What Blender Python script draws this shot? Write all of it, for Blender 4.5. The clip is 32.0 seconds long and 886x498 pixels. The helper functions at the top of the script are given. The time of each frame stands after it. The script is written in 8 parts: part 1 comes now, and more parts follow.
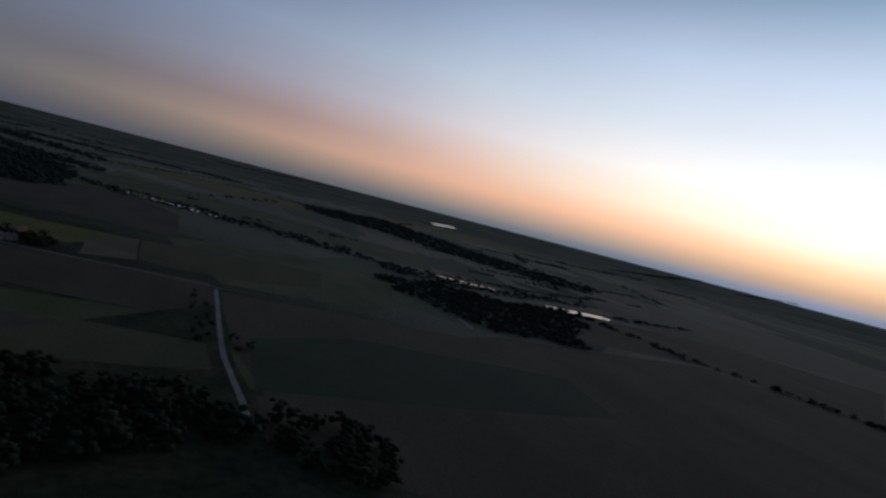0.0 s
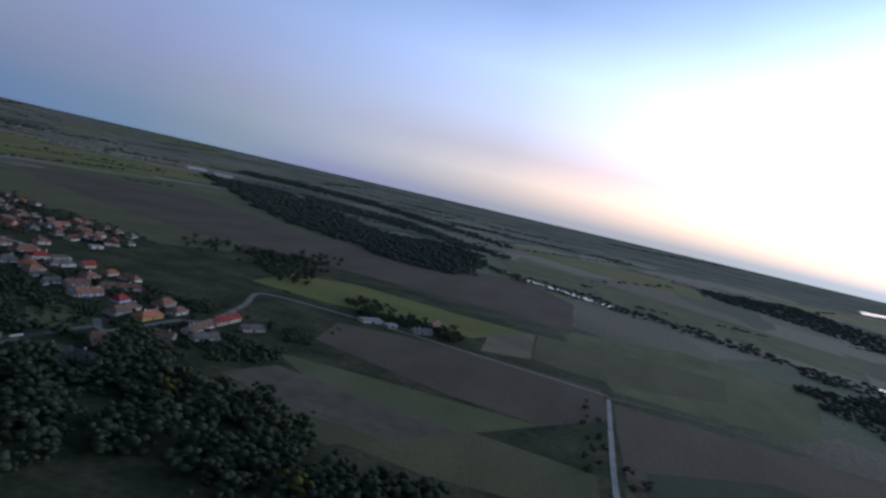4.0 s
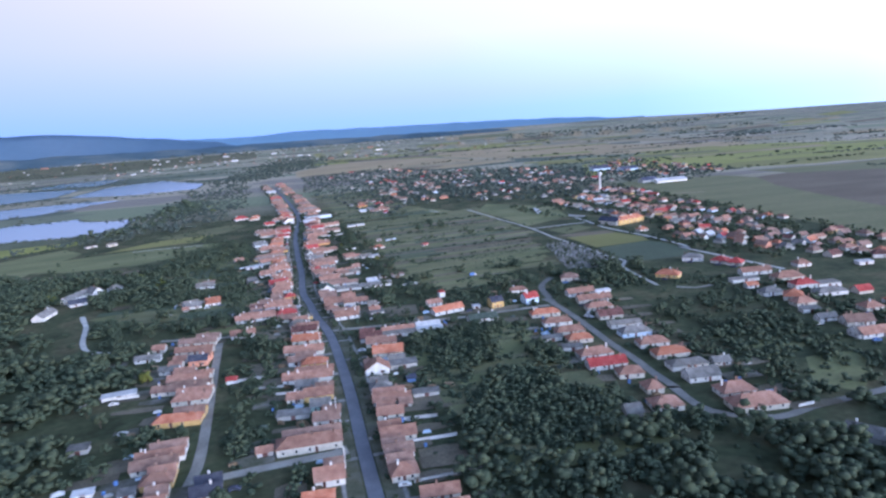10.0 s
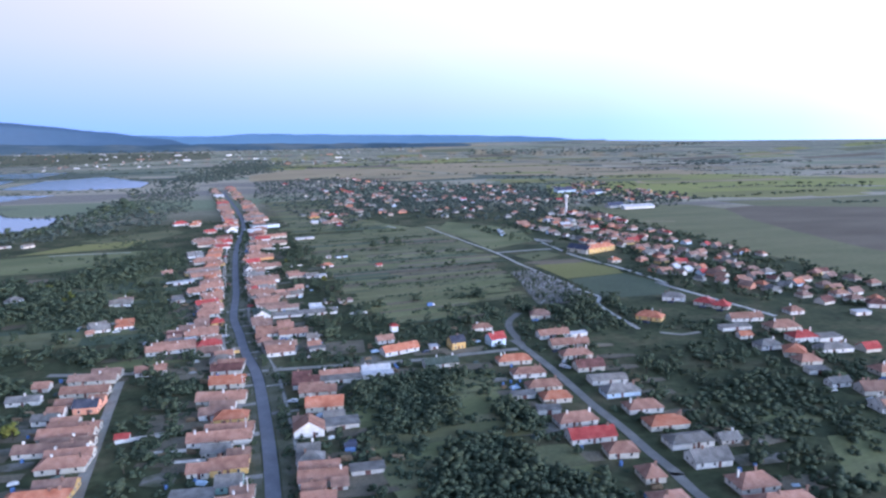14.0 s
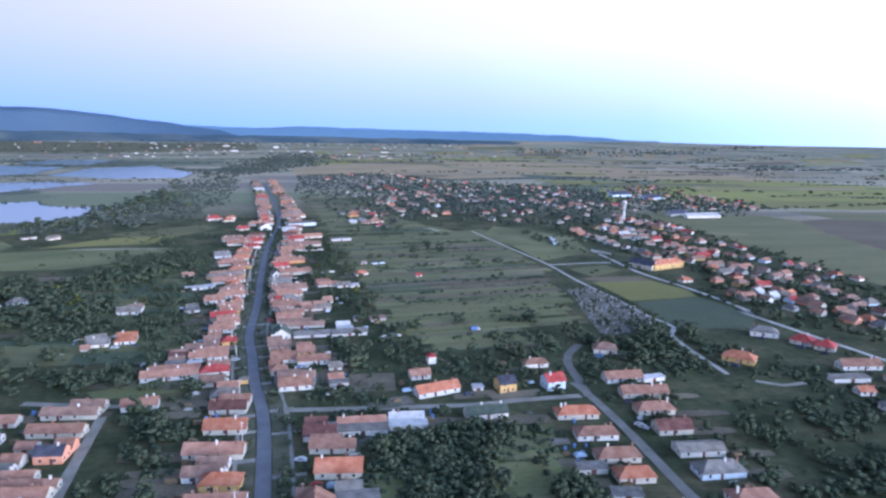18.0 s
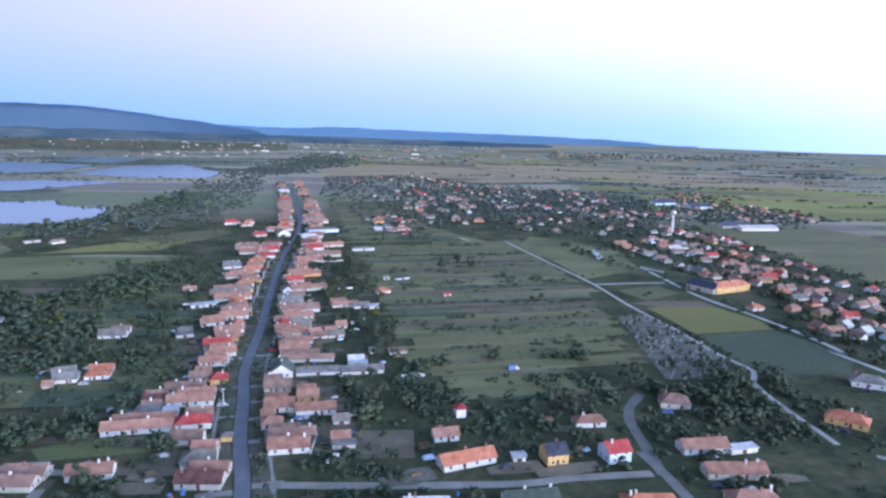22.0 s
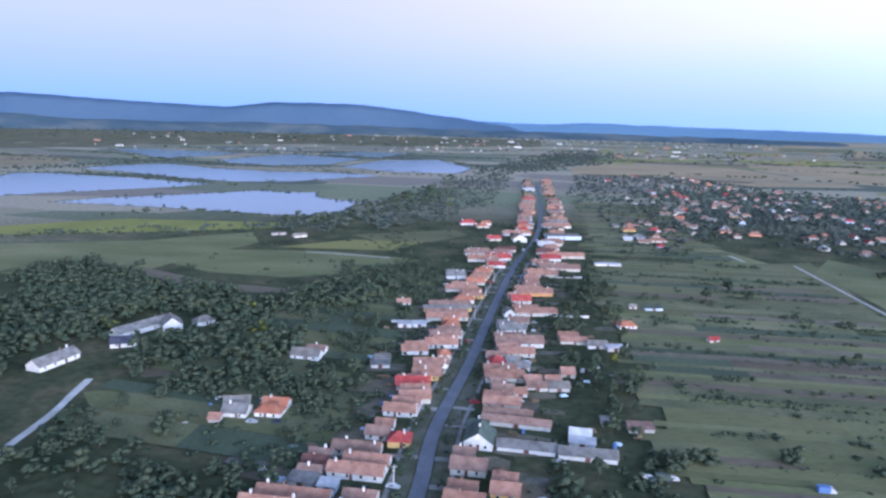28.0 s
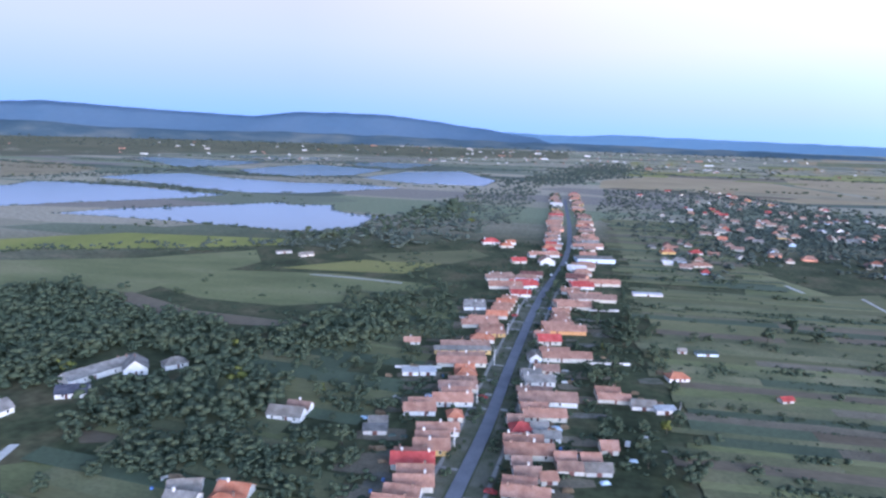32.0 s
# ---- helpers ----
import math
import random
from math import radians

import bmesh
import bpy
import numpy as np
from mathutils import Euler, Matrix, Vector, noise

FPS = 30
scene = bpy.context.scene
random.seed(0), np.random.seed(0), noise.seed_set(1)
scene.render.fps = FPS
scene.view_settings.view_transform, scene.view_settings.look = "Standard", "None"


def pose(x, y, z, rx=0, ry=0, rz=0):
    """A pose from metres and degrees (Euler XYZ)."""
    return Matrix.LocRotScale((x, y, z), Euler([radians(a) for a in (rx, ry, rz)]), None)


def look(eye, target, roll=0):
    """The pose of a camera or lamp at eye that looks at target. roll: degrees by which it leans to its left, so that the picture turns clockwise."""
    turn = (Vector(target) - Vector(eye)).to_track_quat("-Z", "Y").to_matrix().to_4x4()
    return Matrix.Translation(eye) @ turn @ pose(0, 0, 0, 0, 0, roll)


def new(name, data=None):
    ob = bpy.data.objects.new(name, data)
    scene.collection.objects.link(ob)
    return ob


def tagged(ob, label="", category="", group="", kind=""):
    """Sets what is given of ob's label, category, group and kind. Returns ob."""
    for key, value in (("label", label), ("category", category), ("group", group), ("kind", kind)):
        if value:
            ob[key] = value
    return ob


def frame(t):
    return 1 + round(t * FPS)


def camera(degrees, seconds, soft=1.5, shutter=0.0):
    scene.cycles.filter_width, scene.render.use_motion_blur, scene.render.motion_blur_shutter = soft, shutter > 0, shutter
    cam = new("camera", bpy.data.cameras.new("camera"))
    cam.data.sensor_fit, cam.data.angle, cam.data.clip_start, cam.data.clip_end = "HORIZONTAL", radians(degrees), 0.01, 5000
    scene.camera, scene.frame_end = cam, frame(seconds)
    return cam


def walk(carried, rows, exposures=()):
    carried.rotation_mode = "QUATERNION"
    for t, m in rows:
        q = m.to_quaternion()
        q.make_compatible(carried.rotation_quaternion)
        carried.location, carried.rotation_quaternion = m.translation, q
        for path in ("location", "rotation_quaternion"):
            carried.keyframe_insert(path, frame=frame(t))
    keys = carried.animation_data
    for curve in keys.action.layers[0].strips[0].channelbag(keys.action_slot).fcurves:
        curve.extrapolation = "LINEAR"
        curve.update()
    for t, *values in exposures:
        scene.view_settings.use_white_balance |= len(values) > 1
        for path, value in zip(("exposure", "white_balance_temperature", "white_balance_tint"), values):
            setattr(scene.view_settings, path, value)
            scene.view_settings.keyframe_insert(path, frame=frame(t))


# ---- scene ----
cam = camera(67.3, 32.0, soft=2.5, shutter=0.5)
PATH = [
    (0, (-120.568, -195.782, 93.047), (-118.658, -196.363, 92.935), 14.5),
    (0.5, (-114.349, -194.929, 92.508), (-112.397, -195.351, 92.413), 13.3),
    (1, (-109.036, -194.306, 92.135), (-107.054, -194.552, 92.029), 11.8),
    (1.5, (-104.159, -193.365, 92.052), (-102.165, -193.46, 91.94), 10.4),
    (2, (-99.728, -191.875, 92.738), (-97.732, -191.876, 92.609), 11.4),
    (2.5, (-95.338, -190.17, 93.893), (-93.347, -190.035, 93.756), 11.3),
    (4.5, (-72.882, -187.221, 108.372), (-71.028, -186.489, 108.21), 14.3),
    (5, (-68.519, -183.473, 109.499), (-66.748, -182.558, 109.345), 15.3),
    (5.5, (-63.815, -178.86, 109.722), (-62.147, -177.766, 109.578), 15.5),
    (6, (-58.831, -173.4, 110.191), (-57.291, -172.131, 110.063), 15.8),
    (6.5, (-53.966, -168.391, 110.568), (-52.577, -166.957, 110.442), 15.6),
    (7, (-50.098, -163.038, 110.582), (-48.875, -161.461, 110.457), 15.7),
    (7.5, (-47.007, -156.914, 110.766), (-45.957, -155.216, 110.643), 16.5),
    (8, (-44.779, -150.205, 111.137), (-43.943, -148.393, 111.001), 15.5),
    (8.5, (-42.645, -143.829, 111.088), (-42.08, -141.92, 110.897), 7.8),
    (9, (-39.901, -137.495, 110.896), (-39.477, -135.559, 110.623), -1.0),
    (9.5, (-37.482, -130.598, 111.023), (-36.997, -128.688, 110.68), -3.8),
    (10, (-35.189, -123.696, 110.627), (-34.673, -121.798, 110.267), -4.3),
    (10.5, (-33.806, -117.219, 110.232), (-33.231, -115.334, 109.895), -4.0),
    (11, (-32.091, -110.66, 110.083), (-31.452, -108.794, 109.75), -0.7),
    (11.5, (-30.091, -103.845, 110.008), (-29.453, -101.982, 109.662), 0.3),
    (12, (-27.878, -96.657, 109.94), (-27.268, -94.786, 109.584), -0.1),
    (12.5, (-25.604, -89.579, 109.82), (-24.987, -87.708, 109.476), -1.4),
    (13, (-23.599, -81.992, 109.748), (-22.966, -80.124, 109.418), -1.5),
    (13.5, (-21.617, -74.957, 109.444), (-20.976, -73.092, 109.113), -1.4),
    (15.5, (-12.554, -45.705, 109.424), (-11.936, -43.833, 109.088), 2.3),
    (16, (-10.308, -38.16, 109.487), (-9.72, -36.281, 109.133), 2.2),
    (16.5, (-8.33, -31.276, 109.799), (-7.772, -29.387, 109.452), 1.5),
    (17, (-6.711, -24.576, 109.765), (-6.172, -22.68, 109.427), 0.8),
    (17.5, (-4.594, -17.032, 109.652), (-4.074, -15.131, 109.312), 0.8),
    (18, (-2.872, -9.465, 109.562), (-2.351, -7.564, 109.224), 0.7),
    (18.5, (-0.649, -1.497, 109.423), (-0.148, 0.411, 109.092), 0.7),
    (19, (1.164, 6.16, 108.918), (1.66, 8.07, 108.59), 0.7),
    (19.5, (2.92, 13.725, 109.311), (3.395, 15.639, 108.981), 1.0),
    (20, (4.625, 21.037, 109.329), (5.105, 22.951, 109.003), 1.1),
    (20.5, (6.538, 28.602, 109.041), (7.004, 30.518, 108.704), 1.0),
    (21, (8.251, 36.001, 108.805), (8.706, 37.919, 108.469), 1.1),
    (21.5, (10.059, 43.519, 108.56), (10.503, 45.44, 108.224), 1.1),
    (22, (11.434, 50.731, 108.707), (11.869, 52.655, 108.374), 1.4),
    (22.5, (13.193, 58.124, 108.529), (13.604, 60.051, 108.188), 1.5),
    (23, (15.054, 65.663, 108.44), (15.455, 67.591, 108.093), 1.6),
    (23.5, (16.513, 72.962, 108.683), (16.894, 74.893, 108.33), 2.0),
    (24, (17.883, 80.274, 108.821), (18.273, 82.206, 108.483), 4.5),
    (24.5, (19.049, 87.548, 108.951), (19.384, 89.497, 108.648), 5.2),
    (25, (20.339, 94.943, 108.981), (20.655, 96.902, 108.733), 9.4),
    (25.5, (20.778, 102.814, 108.838), (20.978, 104.792, 108.62), 11.9),
    (26, (21.756, 110.134, 108.622), (21.81, 112.125, 108.44), 12.6),
    (26.5, (21.797, 117.275, 108.318), (21.682, 119.261, 108.108), 11.0),
    (28.5, (23.673, 142.708, 106.709), (23.358, 144.646, 106.329), 0.1),
    (29, (23.199, 150.056, 106.688), (22.874, 151.998, 106.338), 0.2),
    (29.5, (22.118, 157.924, 106.433), (21.789, 159.867, 106.087), 0.8),
    (30, (21.217, 165.468, 106.93), (20.884, 167.412, 106.597), 1.2),
    (30.5, (21.07, 172.859, 106.741), (20.714, 174.799, 106.41), 1.4),
    (31, (20.414, 180.109, 106.763), (20.05, 182.048, 106.436), 1.0),
    (31.5, (19.83, 187.704, 106.961), (19.461, 189.642, 106.629), 1.4),
    (32, (18.935, 194.484, 106.999), (18.562, 196.421, 106.668), 1.8),
]
# the clip's camera adapts as it turns away from the sunset
EXPOSURES = [(0, -4.1, 6100, 10), (1.0, -3.55, 6050, 10), (2.5, -2.7, 5950, 10), (4.5, -1.95, 5900, 11), (6.0, -1.4, 5850, 13), (7.0, -1.08, 5800, 15), (8.0, -0.8, 5750, 16),
             (9.0, -0.33, 5700, 17), (10.0, -0.03, 5700, 17), (13.0, 0.0, 5700, 17), (20.0, 0.0, 5700, 17), (26.0, -0.1, 5700, 17), (29.0, 0.04, 5700, 17), (32.0, 0.08, 5700, 17)]
walk(cam, [(t, look(eye, target, roll)) for t, eye, target, roll in PATH], EXPOSURES)

# ---- sky and light: dusk just after sunset ----
SUN_AZ = radians(137.0)          # clockwise from +y
SUN_DIR = Vector((math.sin(SUN_AZ), math.cos(SUN_AZ), 0.0))


def make_world():
    w = bpy.data.worlds.new("dusk_sky")
    w.use_nodes = True
    scene.world = w
    nt = w.node_tree
    n = nt.nodes
    n.clear()
    lk = nt.links.new
    co = n.new("ShaderNodeTexCoord")
    nrm = n.new("ShaderNodeVectorMath")
    nrm.operation = "NORMALIZE"
    lk(co.outputs["Generated"], nrm.inputs[0])
    sep = n.new("ShaderNodeSeparateXYZ")
    lk(nrm.outputs[0], sep.inputs[0])
    flat = n.new("ShaderNodeVectorMath")
    flat.operation = "MULTIPLY"
    flat.inputs[1].default_value = (1, 1, 0)
    lk(nrm.outputs[0], flat.inputs[0])
    unit = n.new("ShaderNodeVectorMath")
    unit.operation = "NORMALIZE"
    lk(flat.outputs[0], unit.inputs[0])
    dot = n.new("ShaderNodeVectorMath")
    dot.operation = "DOT_PRODUCT"
    lk(unit.outputs[0], dot.inputs[0])
    dot.inputs[1].default_value = SUN_DIR
    bearing = n.new("ShaderNodeMath")
    bearing.operation = "ARCCOSINE"
    lk(dot.outputs["Value"], bearing.inputs[0])

    def ramp(stops):
        r = n.new("ShaderNodeValToRGB")
        els = r.color_ramp.elements
        while len(els) > 1:
            els.remove(els[-1])
        for i, (p, c) in enumerate(stops):
            e = els[0] if i == 0 else els.new(p)
            e.position, e.color = p, (*c, 1)
        lk(sep.outputs["Z"], r.inputs[0])
        return r
    # the sky by height, at bearings further and further from the sunset
    glow = ramp([(0, (3.95, 5.32, 7.41)), (0.02, (11.83, 8.02, 5.07)), (0.045, (22.74, 14.02, 7.80)), (0.08, (23.70, 22.68, 17.26)), (0.13, (23.05, 23.05, 21.18)), (0.2, (17.39, 17.54, 17.82)), (0.28, (12.61, 14.12, 16.32)), (0.38, (4.92, 7.09, 9.50)), (0.6, (0.81, 1.26, 2.02)), (1, (0.17, 0.25, 0.47))])
    glow_edge = ramp([(0, (3.34, 4.06, 4.96)), (0.02, (10.21, 7.20, 5.16)), (0.045, (20.36, 11.36, 6.81)), (0.08, (21.93, 17.03, 12.29)), (0.13, (20.05, 18.56, 16.98)), (0.2, (14.28, 14.95, 15.73)), (0.28, (10.40, 11.90, 14.51)), (0.38, (3.50, 5.10, 7.35)), (0.6, (0.61, 0.97, 1.60)), (1, (0.16, 0.25, 0.46))])
    warm = ramp([(0, (2.82, 3.09, 3.38)), (0.02, (8.10, 5.69, 4.32)), (0.045, (15.56, 8.63, 5.63)), (0.08, (15.25, 10.12, 7.92)), (0.13, (13.68, 12.41, 12.35)), (0.2, (10.37, 11.48, 12.82)), (0.28, (6.61, 8.08, 10.68)), (0.38, (2.11, 3.26, 4.95)), (0.6, (0.46, 0.76, 1.26)), (1, (0.16, 0.25, 0.46))])
    amber = ramp([(0, (2.58, 2.70, 2.87)), (0.02, (6.55, 4.74, 3.70)), (0.045, (11.95, 7.10, 4.93)), (0.08, (10.49, 7.07, 5.99)), (0.13, (9.82, 9.07, 9.66)), (0.2, (7.75, 8.82, 10.47)), (0.28, (4.63, 5.80, 8.08)), (0.38, (1.58, 2.54, 3.91)), (0.6, (0.41, 0.68, 1.13)), (1, (0.17, 0.25, 0.46))])
    flank = ramp([(0, (2.36, 2.36, 2.44)), (0.02, (5.30, 3.95, 3.17)), (0.045, (9.17, 5.85, 4.32)), (0.08, (7.22, 4.94, 4.53)), (0.13, (7.05, 6.63, 7.57)), (0.2, (5.80, 6.77, 8.55)), (0.28, (3.25, 4.16, 6.11)), (0.38, (1.18, 1.98, 3.09)), (0.6, (0.36, 0.60, 1.01)), (1, (0.17, 0.26, 0.46))])
    rose = ramp([(0, (2.12, 2.12, 2.31)), (0.02, (4.05, 3.25, 2.84)), (0.045, (6.14, 4.50, 3.69)), (0.08, (4.82, 3.81, 3.79)), (0.13, (4.89, 4.92, 5.94)), (0.2, (4.26, 5.11, 7.08)), (0.28, (2.39, 3.16, 4.92)), (0.38, (0.94, 1.61, 2.52)), (0.6, (0.32, 0.55, 0.91)), (1, (0.17, 0.26, 0.47))])
    pink = ramp([(0, (1.90, 1.90, 2.19)), (0.02, (3.09, 2.67, 2.54)), (0.045, (4.10, 3.47, 3.16)), (0.08, (3.22, 2.95, 3.17)), (0.13, (3.39, 3.65, 4.66)), (0.2, (3.12, 3.86, 5.86)), (0.28, (1.76, 2.40, 3.96)), (0.38, (0.75, 1.31, 2.06)), (0.6, (0.29, 0.50, 0.82)), (1, (0.17, 0.26, 0.47))])
    pale = ramp([(0, (1.62, 1.67, 2.20)), (0.02, (2.34, 2.27, 2.46)), (0.045, (2.85, 2.73, 2.86)), (0.08, (2.57, 2.56, 3.01)), (0.13, (2.65, 2.98, 4.00)), (0.2, (2.43, 3.07, 4.78)), (0.28, (1.55, 2.20, 3.53)), (0.38, (0.70, 1.18, 1.84)), (0.6, (0.28, 0.46, 0.76)), (1, (0.17, 0.27, 0.48))])
    side = ramp([(0, (1.38, 1.47, 2.21)), (0.02, (1.78, 1.93, 2.38)), (0.045, (1.98, 2.15, 2.59)), (0.08, (2.04, 2.23, 2.85)), (0.13, (2.07, 2.43, 3.43)), (0.2, (1.89, 2.45, 3.90)), (0.28, (1.36, 2.01, 3.15)), (0.38, (0.65, 1.06, 1.64)), (0.6, (0.26, 0.43, 0.70)), (1, (0.18, 0.27, 0.48))])
    mauve = ramp([(0, (1.21, 1.53, 1.90)), (0.02, (1.27, 1.57, 1.90)), (0.045, (1.45, 1.72, 2.06)), (0.08, (1.62, 1.76, 2.36)), (0.13, (1.69, 1.93, 2.91)), (0.2, (1.61, 2.06, 3.24)), (0.28, (1.26, 1.80, 2.71)), (0.38, (0.62, 0.96, 1.45)), (0.6, (0.26, 0.40, 0.64)), (1, (0.18, 0.27, 0.47))])
    lilac = ramp([(0, (0.89, 1.26, 1.84)), (0.02, (0.94, 1.30, 1.84)), (0.045, (1.10, 1.38, 1.94)), (0.08, (1.29, 1.44, 2.14)), (0.13, (1.37, 1.58, 2.52)), (0.2, (1.38, 1.79, 2.74)), (0.28, (1.16, 1.66, 2.38)), (0.38, (0.60, 0.89, 1.31)), (0.6, (0.25, 0.38, 0.60)), (1, (0.18, 0.27, 0.47))])
    back = ramp([(0, (0.58, 0.94, 1.67)), (0.02, (0.61, 0.97, 1.67)), (0.045, (0.76, 1.01, 1.72)), (0.08, (0.95, 1.17, 1.70)), (0.13, (1.21, 1.42, 1.90)), (0.2, (1.28, 1.56, 2.00)), (0.28, (1.07, 1.38, 1.73)), (0.38, (0.57, 0.77, 1.04)), (0.6, (0.25, 0.35, 0.53)), (1, (0.18, 0.27, 0.47))])
    blue = ramp([(0, (0.49, 0.80, 1.59)), (0.02, (0.51, 0.82, 1.59)), (0.045, (0.61, 0.84, 1.64)), (0.08, (0.74, 0.95, 1.70)), (0.13, (1.04, 1.07, 1.52)), (0.2, (1.18, 1.20, 1.41)), (0.28, (0.98, 1.08, 1.29)), (0.38, (0.53, 0.64, 0.86)), (0.6, (0.24, 0.32, 0.49)), (1, (0.18, 0.26, 0.48))])
    away = ramp([(0, (0.42, 0.72, 1.51)), (0.02, (0.44, 0.74, 1.51)), (0.045, (0.50, 0.75, 1.49)), (0.08, (0.62, 0.80, 1.47)), (0.13, (0.83, 0.87, 1.28)), (0.2, (1.02, 0.97, 1.10)), (0.28, (0.87, 0.88, 0.99)), (0.38, (0.49, 0.54, 0.70)), (0.6, (0.23, 0.29, 0.43)), (1, (0.18, 0.26, 0.47))])
    far_side = ramp([(0, (0.36, 0.66, 1.44)), (0.02, (0.37, 0.69, 1.44)), (0.045, (0.41, 0.70, 1.37)), (0.08, (0.51, 0.71, 1.32)), (0.13, (0.66, 0.77, 1.21)), (0.2, (0.79, 0.80, 0.99)), (0.28, (0.73, 0.71, 0.84)), (0.38, (0.43, 0.46, 0.59)), (0.6, (0.22, 0.26, 0.38)), (1, (0.18, 0.24, 0.45))])
    last = glow.outputs[0]
    for r, lo, hi in ((glow_edge, 0, 15), (warm, 15, 30), (amber, 30, 37.5), (flank, 37.5, 45), (rose, 45, 52.5), (pink, 52.5, 60), (pale, 60, 67.5), (side, 67.5, 75), (mauve, 75, 82.5), (lilac, 82.5, 90), (back, 90, 105), (blue, 105, 120), (away, 120, 140), (far_side, 140, 160)):
        f = n.new("ShaderNodeMapRange")
        lk(bearing.outputs[0], f.inputs[0])
        f.inputs[1].default_value, f.inputs[2].default_value = radians(lo), radians(hi)
        mix = n.new("ShaderNodeMix")
        mix.data_type = "RGBA"
        lk(f.outputs[0], mix.inputs[0])
        lk(last, mix.inputs[6])
        lk(r.outputs[0], mix.inputs[7])
        last = mix.outputs[2]
    bg = n.new("ShaderNodeBackground")
    bg.inputs[1].default_value = 0.9
    lk(last, bg.inputs[0])
    sky = n.new("ShaderNodeTexSky")
    sky.sky_type = "NISHITA"
    sky.sun_disc = False
    sky.sun_elevation, sky.sun_rotation = radians(0.5), SUN_AZ
    bg2 = n.new("ShaderNodeBackground")
    bg2.inputs[1].default_value = 0.05
    lk(sky.outputs[0], bg2.inputs[0])
    add = n.new("ShaderNodeAddShader")
    lk(bg.outputs[0], add.inputs[0])
    lk(bg2.outputs[0], add.inputs[1])
    out = n.new("ShaderNodeOutputWorld")
    lk(add.outputs[0], out.inputs[0])


make_world()
sun = new("sun", bpy.data.lights.new("sun", "SUN"))
sun.data.energy, sun.data.angle, sun.data.color = 0.5, radians(25), (1.0, 0.86, 0.74)
sun.matrix_world = look(SUN_DIR * 100 + Vector((0, 0, 30)), (0, 0, 0))


# ---- materials ----
def material(name, colours, scale=1.0, rough=0.9, bump=0.0, bump_scale=8.0, vary=0.25, metal=0.0, fine=12.0, stretch=(1, 1, 1), spec=0.3):
    """A mottled surface: coarse patches between two or three colours, fine grain, and a shift from object to object."""
    m = bpy.data.materials.new(name)
    m.use_nodes = True
    nt = m.node_tree
    n, lk = nt.nodes, nt.links.new
    b = n["Principled BSDF"]
    geo = n.new("ShaderNodeTexCoord")
    mp = n.new("ShaderNodeMapping")
    mp.inputs["Scale"].default_value = stretch
    lk(geo.outputs["Object"], mp.inputs[0])
    info = n.new("ShaderNodeObjectInfo")
    off = n.new("ShaderNodeVectorMath")
    off.operation = "ADD"
    sc = n.new("ShaderNodeMath")
    sc.operation = "MULTIPLY"
    sc.inputs[1].default_value = 500.0
    lk(info.outputs["Random"], sc.inputs[0])
    lk(mp.outputs[0], off.inputs[0])
    lk(sc.outputs[0], off.inputs[1])
    big = n.new("ShaderNodeTexNoise")
    big.inputs["Scale"].default_value, big.inputs["Detail"].default_value = scale, 4
    lk(off.outputs[0], big.inputs[0])
    r = n.new("ShaderNodeValToRGB")
    els = r.color_ramp.elements
    for i, c in enumerate(colours):
        p = 0.32 + 0.36 * i / max(1, len(colours) - 1)
        e = els[i] if i < 2 else els.new(p)
        e.position, e.color = p, (*c, 1)
    lk(big.outputs[0], r.inputs[0])
    small = n.new("ShaderNodeTexNoise")
    small.inputs["Scale"].default_value, small.inputs["Detail"].default_value = scale * fine, 3
    lk(off.outputs[0], small.inputs[0])
    mr = n.new("ShaderNodeMapRange")
    mr.inputs[1].default_value, mr.inputs[2].default_value = 0.3, 0.7
    mr.inputs[3].default_value, mr.inputs[4].default_value = 1 - vary, 1 + vary
    lk(small.outputs[0], mr.inputs[0])
    obv = n.new("ShaderNodeMapRange")
    obv.inputs[3].default_value, obv.inputs[4].default_value = 1 - vary * 0.8, 1 + vary * 0.8
    lk(info.outputs["Random"], obv.inputs[0])
    mul = n.new("ShaderNodeMath")
    mul.operation = "MULTIPLY"
    lk(mr.outputs[0], mul.inputs[0])
    lk(obv.outputs[0], mul.inputs[1])
    vm = n.new("ShaderNodeVectorMath")
    vm.operation = "SCALE"
    lk(r.outputs[0], vm.inputs[0])
    lk(mul.outputs[0], vm.inputs["Scale"])
    lk(vm.outputs[0], b.inputs["Base Color"])
    b.inputs["Roughness"].default_value, b.inputs["Metallic"].default_value = rough, metal
    b.inputs["Specular IOR Level"].default_value = spec
    if bump:
        bt = n.new("ShaderNodeTexNoise")
        bt.inputs["Scale"].default_value = bump_scale
        lk(off.outputs[0], bt.inputs[0])
        bp = n.new("ShaderNodeBump")
        bp.inputs["Strength"].default_value, bp.inputs["Distance"].default_value = bump, 0.1
        lk(bt.outputs[0], bp.inputs["Height"])
        lk(bp.outputs[0], b.inputs["Normal"])
    return m


